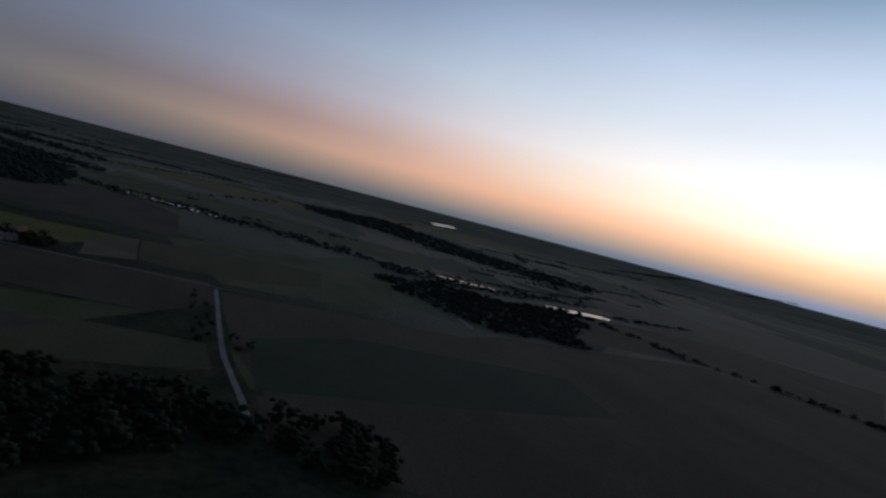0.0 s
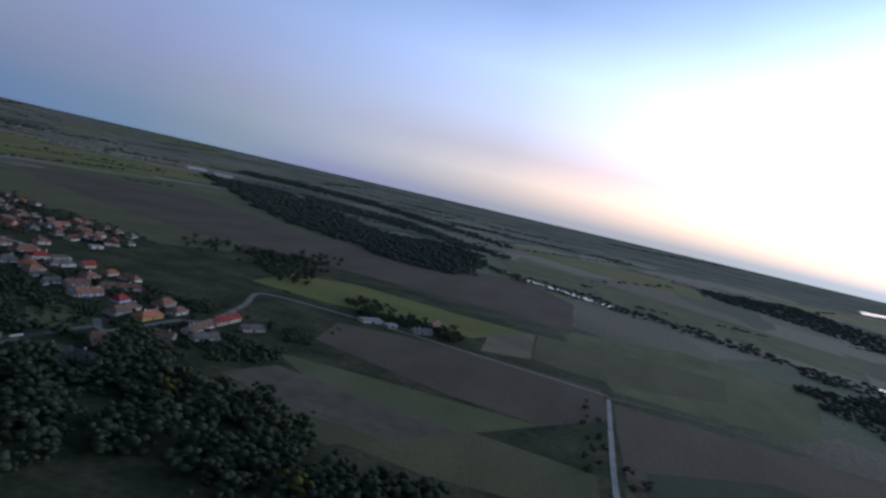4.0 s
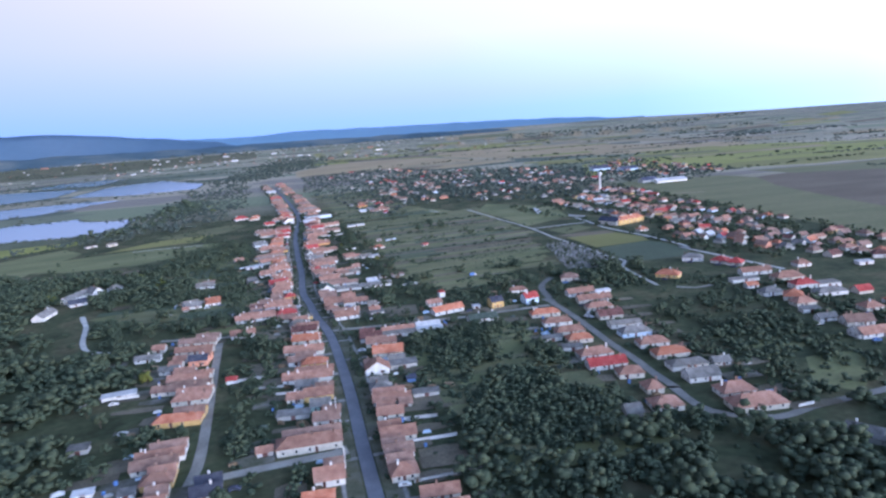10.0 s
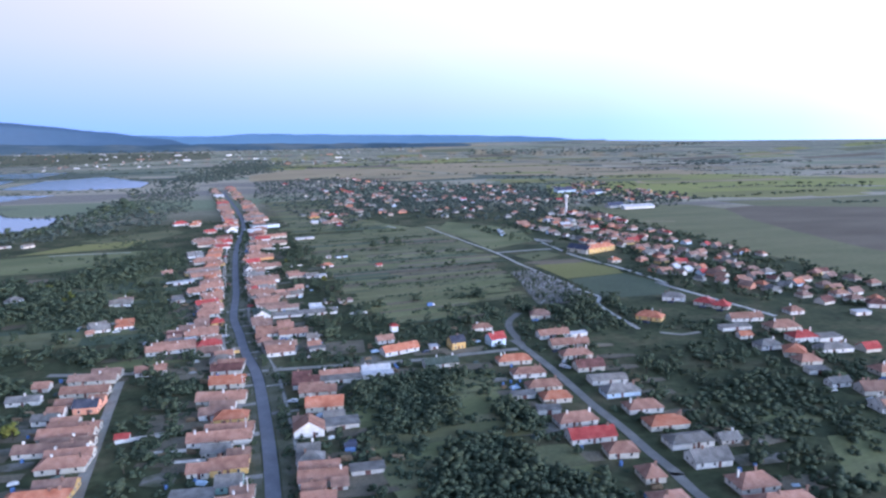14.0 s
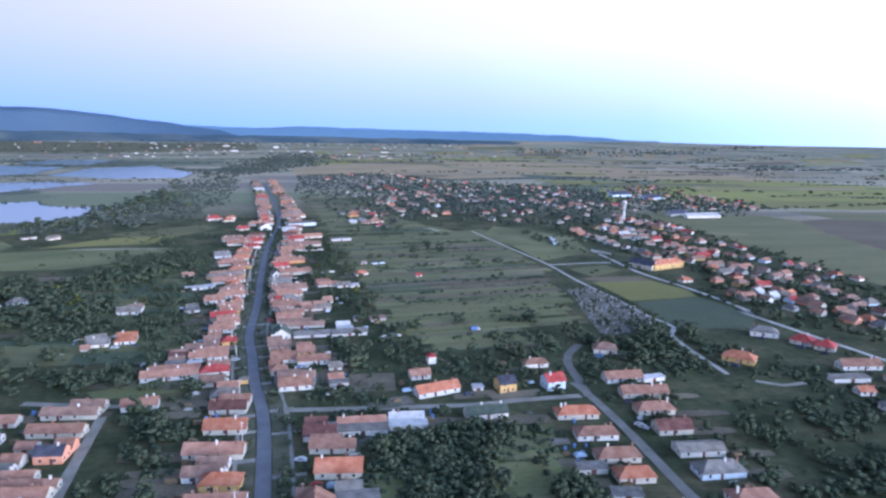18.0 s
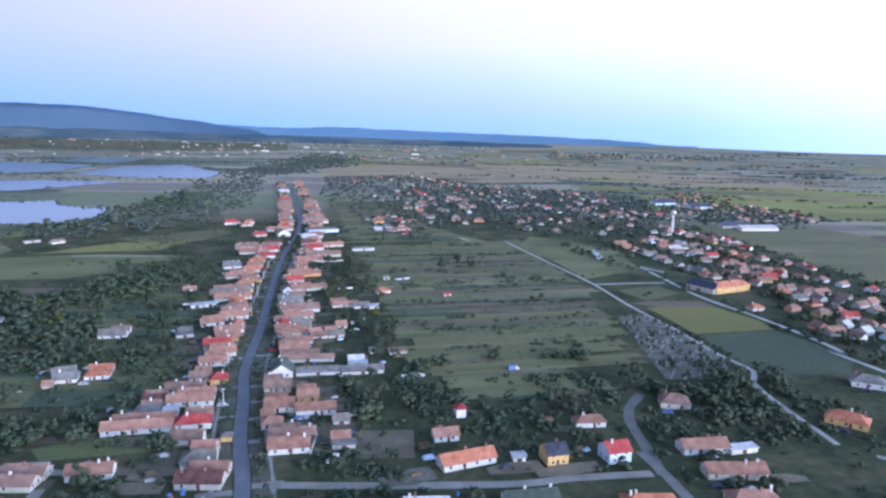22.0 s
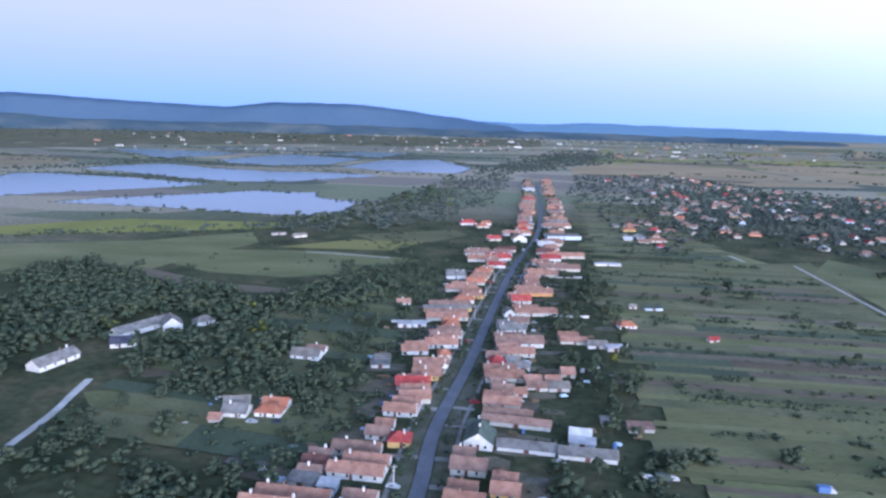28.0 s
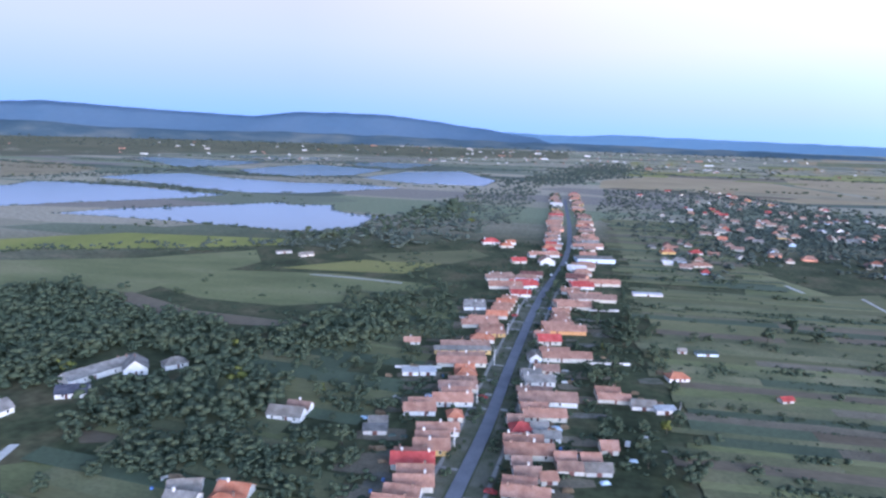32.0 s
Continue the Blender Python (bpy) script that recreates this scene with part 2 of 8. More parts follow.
def tile_material(name, colours, rough=0.85):
    """Roof tiles in courses, weathered in patches."""
    m = material(name, colours, 0.35, rough, vary=0.22, fine=9)
    nt = m.node_tree
    n, lk = nt.nodes, nt.links.new
    b = n["Principled BSDF"]
    co = n.new("ShaderNodeTexCoord")
    wv = n.new("ShaderNodeTexWave")
    wv.bands_direction = "Z"
    wv.inputs["Scale"].default_value, wv.inputs["Distortion"].default_value = 1.6, 0.4
    lk(co.outputs["Object"], wv.inputs[0])
    bp = n.new("ShaderNodeBump")
    bp.inputs["Strength"].default_value, bp.inputs["Distance"].default_value = 0.35, 0.06
    lk(wv.outputs[0], bp.inputs["Height"])
    lk(bp.outputs[0], b.inputs["Normal"])
    return m


M = {}
for nm, cols in {
    "old": [(0.218, 0.113, 0.085), (0.283, 0.154, 0.114), (0.336, 0.196, 0.151)],
    "old2": [(0.156, 0.097, 0.079), (0.222, 0.139, 0.112), (0.276, 0.182, 0.148)],
    "red": [(0.25, 0.04, 0.037), (0.33, 0.055, 0.053), (0.38, 0.095, 0.084)],
    "orange": [(0.304, 0.104, 0.061), (0.389, 0.151, 0.091), (0.441, 0.207, 0.138)],
    "brown": [(0.07, 0.035, 0.03), (0.12, 0.055, 0.05), (0.16, 0.08, 0.07)],
    "green": [(0.045, 0.065, 0.055), (0.07, 0.095, 0.08), (0.10, 0.125, 0.11)],
    "pale": [(0.136, 0.124, 0.112), (0.188, 0.172, 0.156), (0.240, 0.224, 0.208)],
    "grey": [(0.104, 0.102, 0.100), (0.160, 0.156, 0.152), (0.216, 0.212, 0.208)],
    "slate": [(0.035, 0.04, 0.06), (0.05, 0.055, 0.08), (0.08, 0.085, 0.11)],
    "blue": [(0.035, 0.042, 0.075), (0.05, 0.058, 0.095), (0.08, 0.09, 0.13)],
    "white": [(0.342, 0.351, 0.378), (0.423, 0.432, 0.459), (0.495, 0.504, 0.522)],
}.items():
    M["roof_" + nm] = tile_material("roof_" + nm, cols)
for nm, cols in {
    "white": [(0.5, 0.49, 0.475), (0.66, 0.65, 0.635)], "cream": [(0.42, 0.39, 0.34), (0.56, 0.525, 0.465)],
    "yellow": [(0.48, 0.31, 0.12), (0.58, 0.40, 0.17)], "salmon": [(0.6, 0.26, 0.17), (0.68, 0.33, 0.22)],
    "mint": [(0.36, 0.55, 0.48), (0.45, 0.62, 0.55)], "lightblue": [(0.42, 0.52, 0.64), (0.52, 0.62, 0.72)],
    "grey": [(0.34, 0.33, 0.31), (0.48, 0.465, 0.44)], "blue": [(0.09, 0.17, 0.36), (0.12, 0.21, 0.42)],
    "orange": [(0.5, 0.25, 0.1), (0.58, 0.3, 0.14)],
}.items():
    M["wall_" + nm] = material("plaster_" + nm, cols, 0.5, 0.92, 0.1, vary=0.08)
M["asphalt"] = material("asphalt", [(0.119, 0.128, 0.152), (0.154, 0.165, 0.195)], 0.15, 0.9, vary=0.12)
M["asphalt_pale"] = material("asphalt_pale", [(0.144, 0.141, 0.132), (0.213, 0.205, 0.191)], 0.12, 0.9, vary=0.15)
M["gravel_road"] = material("gravel_road", [(0.215, 0.200, 0.177), (0.319, 0.303, 0.272)], 0.12, 0.95, vary=0.18)
M["chalk"] = material("chalk_path", [(0.36, 0.35, 0.33), (0.5, 0.49, 0.465)], 0.12, 0.95, vary=0.15)
M["soil"] = material("soil", [(0.120, 0.104, 0.074), (0.180, 0.156, 0.115)], 0.1, 0.98, 0.4, 1.5)
M["gravelly"] = material("cemetery_ground", [(0.06, 0.07, 0.04), (0.12, 0.115, 0.09), (0.19, 0.18, 0.165)], 0.15, 0.95)
M["lime"] = material("lime_field", [(0.175, 0.185, 0.045), (0.235, 0.235, 0.062)], 0.02, 0.95, 0.3, 1.0, 0.12, fine=30, stretch=(1, 0.25, 1))
M["meadow"] = material("meadow", [(0.090, 0.101, 0.051), (0.132, 0.137, 0.069), (0.183, 0.173, 0.096)], 0.03, 0.95, 0.3, 1.0, 0.18, fine=25)
M["clover"] = material("clover_field", [(0.057, 0.078, 0.048), (0.081, 0.105, 0.063)], 0.02, 0.95, 0.3, 1.0, 0.14, fine=30)
M["verge"] = material("verge_grass", [(0.07, 0.08, 0.048), (0.105, 0.11, 0.072), (0.15, 0.145, 0.115)], 0.12, 0.95, 0.3, 1.0, 0.2, fine=20)
M["paving"] = material("worn_paving", [(0.2, 0.195, 0.185), (0.3, 0.29, 0.275)], 0.3, 0.9, vary=0.2)
M["cut_wood"] = material("cut_wood", [(0.16, 0.11, 0.07), (0.27, 0.2, 0.13)], 1.5, 0.9, vary=0.25)
M["olive"] = material("olive_field", [(0.111, 0.118, 0.053), (0.159, 0.154, 0.074)], 0.03, 0.95, 0.3, 1.0, 0.14, fine=25, stretch=(0.3, 1, 1))
M["dry"] = material("stubble", [(0.2, 0.165, 0.1), (0.285, 0.24, 0.15)], 0.02, 0.95, 0.2, 1.0, 0.12, fine=30)
M["straw"] = material("straw_field", [(0.255, 0.195, 0.112), (0.335, 0.262, 0.155)], 0.01, 0.95, 0.2, 1.0, 0.1, fine=40)
M["pale_field"] = material("pale_green_field", [(0.165, 0.162, 0.05), (0.225, 0.21, 0.07)], 0.01, 0.95, 0.2, 1.0, 0.1, fine=40)
M["grass"] = material("field_grass", [(0.109, 0.122, 0.052), (0.154, 0.165, 0.072), (0.198, 0.194, 0.099)], 0.02, 0.95, 0.3, 1.0, 0.16, fine=30, stretch=(0.6, 1.4, 1))
M["scrub"] = material("scrubland", [(0.085, 0.095, 0.055), (0.135, 0.13, 0.08)], 0.008, 0.97, 0.3, 1.0, 0.2, fine=30)
M["plough"] = material("ploughed_soil", [(0.113, 0.090, 0.061), (0.161, 0.132, 0.093)], 0.02, 0.98, 0.4, 1.0, 0.15, fine=30, stretch=(0.4, 1, 1))
M["bark"] = material("bark", [(0.05, 0.04, 0.03), (0.1, 0.08, 0.06)], 2.0, 0.95)
M["glass"] = material("window_glass", [(0.02, 0.025, 0.03), (0.04, 0.045, 0.05)], 1.0, 0.15, spec=0.6)
M["stone"] = material("gravestone", [(0.12, 0.12, 0.12), (0.34, 0.34, 0.35)], 0.5, 0.7, vary=0.6)
M["concrete"] = material("concrete", [(0.42, 0.42, 0.42), (0.56, 0.56, 0.56)], 0.3, 0.85)
M["metal"] = material("painted_metal", [(0.45, 0.47, 0.5), (0.55, 0.57, 0.6)], 0.4, 0.45, metal=0.3)
# wooded ridge, with the blue haze of distance put into its colour
M["hill"] = material("hazy_hill", [(0.078, 0.132, 0.2), (0.1, 0.152, 0.22)], 0.002, 1.0, vary=0.03, spec=0.0)

# lowland and far range carry the haze in their colours too
M["foothill"] = material("hazy_woodland", [(0.066, 0.105, 0.135), (0.088, 0.128, 0.155), (0.16, 0.18, 0.18)], 0.004, 1.0, vary=0.05, spec=0.0)
M["hill_far"] = material("hazy_far_hill", [(0.14, 0.245, 0.36), (0.165, 0.27, 0.385)], 0.002, 1.0, vary=0.02, spec=0.0)


def leaf_material(name, dark, mid, light):
    m = bpy.data.materials.new(name)
    m.use_nodes = True
    nt = m.node_tree
    n, lk = nt.nodes, nt.links.new
    b = n["Principled BSDF"]
    geo = n.new("ShaderNodeNewGeometry")
    info = n.new("ShaderNodeObjectInfo")
    co = n.new("ShaderNodeTexCoord")
    nz = n.new("ShaderNodeTexNoise")
    nz.inputs["Scale"].default_value, nz.inputs["Detail"].default_value = 0.11, 3
    lk(co.outputs["Object"], nz.inputs[0])
    a = n.new("ShaderNodeMath")
    a.operation = "MULTIPLY_ADD"
    lk(geo.outputs["Random Per Island"], a.inputs[0])
    a.inputs[1].default_value = 0.26
    own = n.new("ShaderNodeMath")
    own.operation = "MULTIPLY"
    own.inputs[1].default_value = 0.5
    lk(info.outputs["Random"], own.inputs[0])
    lk(own.outputs[0], a.inputs[2])
    a2 = n.new("ShaderNodeMath")
    a2.operation = "ADD"
    lk(a.outputs[0], a2.inputs[0])
    lk(nz.outputs[0], a2.inputs[1])
    mr = n.new("ShaderNodeMapRange")
    mr.inputs[1].default_value, mr.inputs[2].default_value = 0.2, 1.4
    lk(a2.outputs[0], mr.inputs[0])
    r = n.new("ShaderNodeValToRGB")
    els = r.color_ramp.elements
    els[0].position, els[0].color = 0.15, (*dark, 1)
    els[1].position, els[1].color = 0.55, (*mid, 1)
    e = els.new(0.92)
    e.color = (*light, 1)
    lk(mr.outputs[0], r.inputs[0])
    lk(r.outputs[0], b.inputs["Base Color"])
    b.inputs["Roughness"].default_value = 0.9
    b.inputs["Specular IOR Level"].default_value = 0.15
    return m


M["leaf"] = leaf_material("foliage", (0.037, 0.051, 0.034), (0.046, 0.063, 0.04), (0.058, 0.076, 0.046))
# the same foliage for far stands, paler and bluer to paint in distance haze
M["leaf_haze"] = leaf_material("hazed_foliage", (0.045, 0.06, 0.052), (0.06, 0.077, 0.064), (0.08, 0.098, 0.078))
M["leaf_yellow"] = leaf_material("yellowing_foliage", (0.06, 0.075, 0.018), (0.10, 0.11, 0.028), (0.14, 0.14, 0.04))


def water_material():
    m = bpy.data.materials.new("pond_water")
    m.use_nodes = True
    b = m.node_tree.nodes["Principled BSDF"]
    b.inputs["Base Color"].default_value = (0.11, 0.21, 0.28, 1)
    b.inputs["Roughness"].default_value = 0.15
    b.inputs["IOR"].default_value = 1.4
    nz = m.node_tree.nodes.new("ShaderNodeTexNoise")
    nz.inputs["Scale"].default_value = 0.4
    bp = m.node_tree.nodes.new("ShaderNodeBump")
    bp.inputs["Strength"].default_value, bp.inputs["Distance"].default_value = 0.03, 0.1
    co = m.node_tree.nodes.new("ShaderNodeTexCoord")
    m.node_tree.links.new(co.outputs["Object"], nz.inputs[0])
    m.node_tree.links.new(nz.outputs[0], bp.inputs["Height"])
    up = m.node_tree.nodes.new("ShaderNodeCombineXYZ")     # water lies level
    up.inputs[2].default_value = 1.0
    m.node_tree.links.new(up.outputs[0], bp.inputs["Normal"])
    m.node_tree.links.new(bp.outputs[0], b.inputs["Normal"])
    return m


M["water"] = water_material()


def ground_material():
    """Open country: a patchwork of fields with grain, greener and browner by turns."""
    m = bpy.data.materials.new("countryside")
    m.use_nodes = True
    nt = m.node_tree
    n, lk = nt.nodes, nt.links.new
    b = n["Principled BSDF"]
    co = n.new("ShaderNodeTexCoord")
    mp = n.new("ShaderNodeMapping")
    mp.inputs["Scale"].default_value = (1 / 420, 1 / 170, 1)
    mp.inputs["Rotation"].default_value = (0, 0, radians(14))
    lk(co.outputs["Object"], mp.inputs[0])
    vo = n.new("ShaderNodeTexVoronoi")
    vo.distance = "CHEBYCHEV"
    vo.inputs["Scale"].default_value = 1.0
    lk(mp.outputs[0], vo.inputs[0])
    sp = n.new("ShaderNodeSeparateColor")
    lk(vo.outputs["Color"], sp.inputs[0])
    r = n.new("ShaderNodeValToRGB")
    r.color_ramp.interpolation = "CONSTANT"
    els = r.color_ramp.elements
    stops = [(0.0, (0.161, 0.180, 0.128)), (0.2, (0.270, 0.250, 0.186)), (0.38, (0.345, 0.308, 0.237)), (0.52, (0.101, 0.120, 0.096)), (0.66, (0.316, 0.294, 0.218)), (0.8, (0.196, 0.218, 0.141)), (0.92, (0.230, 0.206, 0.179))]
    for i, (p, c) in enumerate(stops):
        e = els[i] if i < 2 else els.new(p)
        e.position, e.color = p, (*c, 1)
    lk(sp.outputs[0], r.inputs[0])
    # close to the village the ground is rough grass
    gr = n.new("ShaderNodeTexNoise")
    gr.inputs["Scale"].default_value, gr.inputs["Detail"].default_value = 0.035, 8
    lk(co.outputs["Object"], gr.inputs[0])
    rg = n.new("ShaderNodeValToRGB")
    ge = rg.color_ramp.elements
    ge[0].position, ge[0].color = 0.34, (0.038, 0.047, 0.026, 1)
    ge[1].position, ge[1].color = 0.5, (0.066, 0.077, 0.041, 1)
    e = ge.new(0.66)
    e.color = (0.108, 0.098, 0.058, 1)
    lk(gr.outputs[0], rg.inputs[0])
    ln = n.new("ShaderNodeVectorMath")
    ln.operation = "DISTANCE"
    lk(co.outputs["Object"], ln.inputs[0])
    ln.inputs[1].default_value = (120, 350, 0)
    near = n.new("ShaderNodeMapRange")
    near.inputs[1].default_value, near.inputs[2].default_value = 550, 800
    lk(ln.outputs["Value"], near.inputs[0])
    mx = n.new("ShaderNodeMix")
    mx.data_type = "RGBA"
    lk(near.outputs[0], mx.inputs[0])
    lk(rg.outputs[0], mx.inputs[6])
    lk(r.outputs[0], mx.inputs[7])
    fn = n.new("ShaderNodeTexNoise")
    fn.inputs["Scale"].default_value, fn.inputs["Detail"].default_value = 0.25, 5
    lk(co.outputs["Object"], fn.inputs[0])
    mr = n.new("ShaderNodeMapRange")
    mr.inputs[1].default_value, mr.inputs[2].default_value, mr.inputs[3].default_value, mr.inputs[4].default_value = 0.3, 0.7, 0.7, 1.3
    lk(fn.outputs[0], mr.inputs[0])
    vm = n.new("ShaderNodeVectorMath")
    vm.operation = "SCALE"
    lk(mx.outputs[2], vm.inputs[0])
    lk(mr.outputs[0], vm.inputs["Scale"])
    lk(vm.outputs[0], b.inputs["Base Color"])
    b.inputs["Roughness"].default_value = 0.97
    b.inputs["Specular IOR Level"].default_value = 0.1
    return m


M["ground"] = ground_material()


# ---- building blocks ----
def finish(name, verts, faces, mat, parent=None, label="", smooth=False):
    me = bpy.data.meshes.new(name)
    me.from_pydata([tuple(v) for v in verts], [], faces)
    if smooth:
        me.polygons.foreach_set("use_smooth", [True] * len(me.polygons))
    me.materials.append(mat)
    ob = new(name, me)
    if parent:
        ob.parent = parent
    return tagged(ob, label) if label else ob


def part(name, bm, mat, parent, label=""):
    me = bpy.data.meshes.new(name)
    bm.to_mesh(me)
    bm.free()
    me.materials.append(mat)
    ob = new(name, me)
    ob.parent = parent
    return tagged(ob, label) if label else ob


def box(bm, x0, y0, z0, x1, y1, z1):
    v = [bm.verts.new(p) for p in ((x0, y0, z0), (x1, y0, z0), (x1, y1, z0), (x0, y1, z0), (x0, y0, z1), (x1, y0, z1), (x1, y1, z1), (x0, y1, z1))]
    for f in ((3, 2, 1, 0), (4, 5, 6, 7), (0, 1, 5, 4), (1, 2, 6, 5), (2, 3, 7, 6), (3, 0, 4, 7)):
        bm.faces.new([v[i] for i in f])


def thing(name, x, y, rot, label, category, group="", z=0.0):
    e = new(name)
    e.matrix_world = pose(x, y, z, 0, 0, rot)
    e.empty_display_size = 0.5
    return tagged(e, label, category, group)


# ---- the lie of the land: flat near the village, rising gently towards the far horizon ----
def land(x, y):
    r = math.hypot(x, y)
    if r < 2800:
        return 0.0
    return 107.0 * (1 - r / (r + ((r - 2800) / 1900) ** 3 * 25000))


def rim(a):
    """How far the land reaches: the plain to the east ends lower than the foot of the ridge."""
    a = math.degrees(a) % 360
    k = min(1, max(0, (a - 20) / 22)) if a < 180 else min(1, max(0, (280 - a) / 15))
    return 4690 - 560 * k * k * (3 - 2 * k)


def make_ground():
    radii = [0, 60, 150, 300, 500, 800, 1200, 1600, 2200] + [2800 + 63 * i for i in range(31)]
    n = 144
    verts, faces = [(0, 0, 0)], []
    for full in radii[1:]:
        for k in range(n):
            a = 2 * math.pi * k / n
            r = min(full, rim(a)) if full < radii[-1] else rim(a) + 1
            x, y = r * math.sin(a), r * math.cos(a)
            verts.append((x, y, land(x, y)))
    for k in range(n):
        faces.append((0, 1 + (k + 1) % n, 1 + k))
    for i in range(len(radii) - 2):
        for k in range(n):
            a, b = 1 + i * n + k, 1 + i * n + (k + 1) % n
            faces.append((a, b, b + n, a + n))
    ob = finish("ground", verts, faces, M["ground"], smooth=True)
    tagged(ob, "flat farmland in green, olive and brown fields", "ground", kind="structure")


make_ground()


def ridge(crest, back, seed, mat, label, rough=1.0):
    """A wooded ridge on the horizon: bearing from +y and the height of its crest in degrees."""
    az = [c[0] for c in crest]
    el = [c[1] for c in crest]
    verts, faces = [], []
    cols = int((az[-1] - az[0]) * 2.2)
    prof = [(4130, 0.0), (4230, 0.25), (4310, 0.5), (4390, 0.78), (4470, 1.0), (4540, 0.8)]
    for i in range(cols):
        a = az[0] + (az[-1] - az[0]) * i / (cols - 1)
        e = np.interp(a, az, el)
        top = 107 + (4470 + back) * math.tan(radians(e))
        top += rough * 5 * noise.noise((a * 0.5, seed, 0)) + 2.5 * noise.noise((a * 2.0, seed + 4, 0))
        for r, k in prof:
            r += back
            x, y = r * math.sin(radians(a)), r * math.cos(radians(a))
            base = land(x, y) - 4
            wob = 10 * noise.noise((a * 0.6, r * 0.01, 2)) * (0 < k < 1)
            verts.append((x, y, base + max(0, top - base) * k + wob * min(1, max(0, e))))
    m = len(prof)
    for i in range(cols - 1):
        for j in range(m - 1):
            a = i * m + j
            faces.append((a, a + 1, a + m + 1, a + m))
    ob = finish("backdrop", verts, faces, M[mat], smooth=True)
    tagged(ob, label, "hills", kind="structure")


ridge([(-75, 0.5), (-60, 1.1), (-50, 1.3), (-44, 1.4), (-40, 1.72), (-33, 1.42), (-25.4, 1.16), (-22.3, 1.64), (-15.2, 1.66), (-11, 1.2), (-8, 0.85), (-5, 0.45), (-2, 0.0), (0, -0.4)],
      0, 3.1, "hill", "long wooded ridge on the horizon, tinted blue for haze")
ridge([(-16, 0.1), (-9, 0.4), (-5.7, 0.55), (-0.9, 0.38), (2.7, 0.57), (8, 0.48), (16, 0.32), (22, 0.22), (27, 0.05), (33, -0.4)], 110, 8.3, "hill_far", "range of low hills far behind, tinted pale blue for haze")
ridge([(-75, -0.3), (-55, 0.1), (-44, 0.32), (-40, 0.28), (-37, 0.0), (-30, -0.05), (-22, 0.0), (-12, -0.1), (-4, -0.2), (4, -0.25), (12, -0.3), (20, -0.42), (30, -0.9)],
      -330, 5.7, "foothill", "wooded lowland below the ridge, tinted blue for haze", 1.4)

TAKEN = {}          # cells of 2 m that are built on


def take(x, y):
    TAKEN[(int(x // 2), int(y // 2))] = True


def free(x, y, r=1):
    cx, cy = int(x // 2), int(y // 2)
    return not any((cx + i, cy + j) in TAKEN for i in range(-r, r + 1) for j in range(-r, r + 1))


def inside(x, y, poly):
    hit = False
    j = len(poly) - 1
    for i in range(len(poly)):
        (xi, yi), (xj, yj) = poly[i], poly[j]
        if (yi > y) != (yj > y) and x < (xj - xi) * (y - yi) / (yj - yi) + xi:
            hit = not hit
        j = i
    return hit


def smooth_line(pts, step=6.0):
    """Catmull-Rom through the points."""
    p = [Vector((*q, 0)) for q in pts]
    p = [p[0] * 2 - p[1]] + p + [p[-1] * 2 - p[-2]]
    out = []
    for i in range(1, len(p) - 2):
        a, b, c, d = p[i - 1:i + 3]
        n = max(1, int((c - b).length / step))
        for k in range(n):
            t = k / n
            out.append(0.5 * (2 * b + (c - a) * t + (2 * a - 5 * b + 4 * c - d) * t * t + (3 * b - a - 3 * c + d) * t ** 3))
    out.append(p[-2])
    return out


ROAD_Z = [0.10]
HOUSES = []
ROAD_LABEL = {"asphalt": "dark grey asphalt village road", "asphalt_pale": "pale worn asphalt road", "gravel_road": "grey gravel lane",
              "chalk": "pale chalky dirt way", "soil": "brown dirt track between fields"}


def ribbon(name, mat, pts, left, right, z, label, category, thick=0.0):
    verts, faces = [], []
    for i, q in enumerate(pts):
        d = (pts[min(i + 1, len(pts) - 1)] - pts[max(i - 1, 0)]).normalized()
        s = Vector((d.y, -d.x, 0))
        w = 0.25 * noise.noise((q.x * 0.11, q.y * 0.11, 0)) if mat != "asphalt" else 0
        a, b = q + s * (left - w), q + s * (right + w)
        verts += [(a.x, a.y, land(a.x, a.y) + z), (b.x, b.y, land(b.x, b.y) + z)]
    for i in range(len(pts) - 1):
        faces.append((2 * i, 2 * i + 1, 2 * i + 3, 2 * i + 2))
    ob = finish(name, verts, faces, M[mat])
    return tagged(ob, label, category, kind="structure")


def road(name, mat, width, pts):
    line = smooth_line(pts)
    ROAD_Z[0] += 0.006
    for q in smooth_line(pts, 1.5):
        for k in range(-int(width / 2) - 1, int(width / 2) + 2):
            take(q.x + k, q.y)
            take(q.x, q.y + k)
    ribbon(name, mat, line, -width / 2, width / 2, ROAD_Z[0], ROAD_LABEL[mat], "road")
    return line


# ---- trees ----
def ico_data(sub):
    bm = bmesh.new()
    bmesh.ops.create_icosphere(bm, subdivisions=sub, radius=1.0)
    bm.verts.ensure_lookup_table()
    v = np.array([x.co[:] for x in bm.verts])
    f = [[w.index for w in q.verts] for q in bm.faces]
    bm.free()
    return v, np.array(f)


ICO1, ICO2 = ico_data(1), ico_data(2)


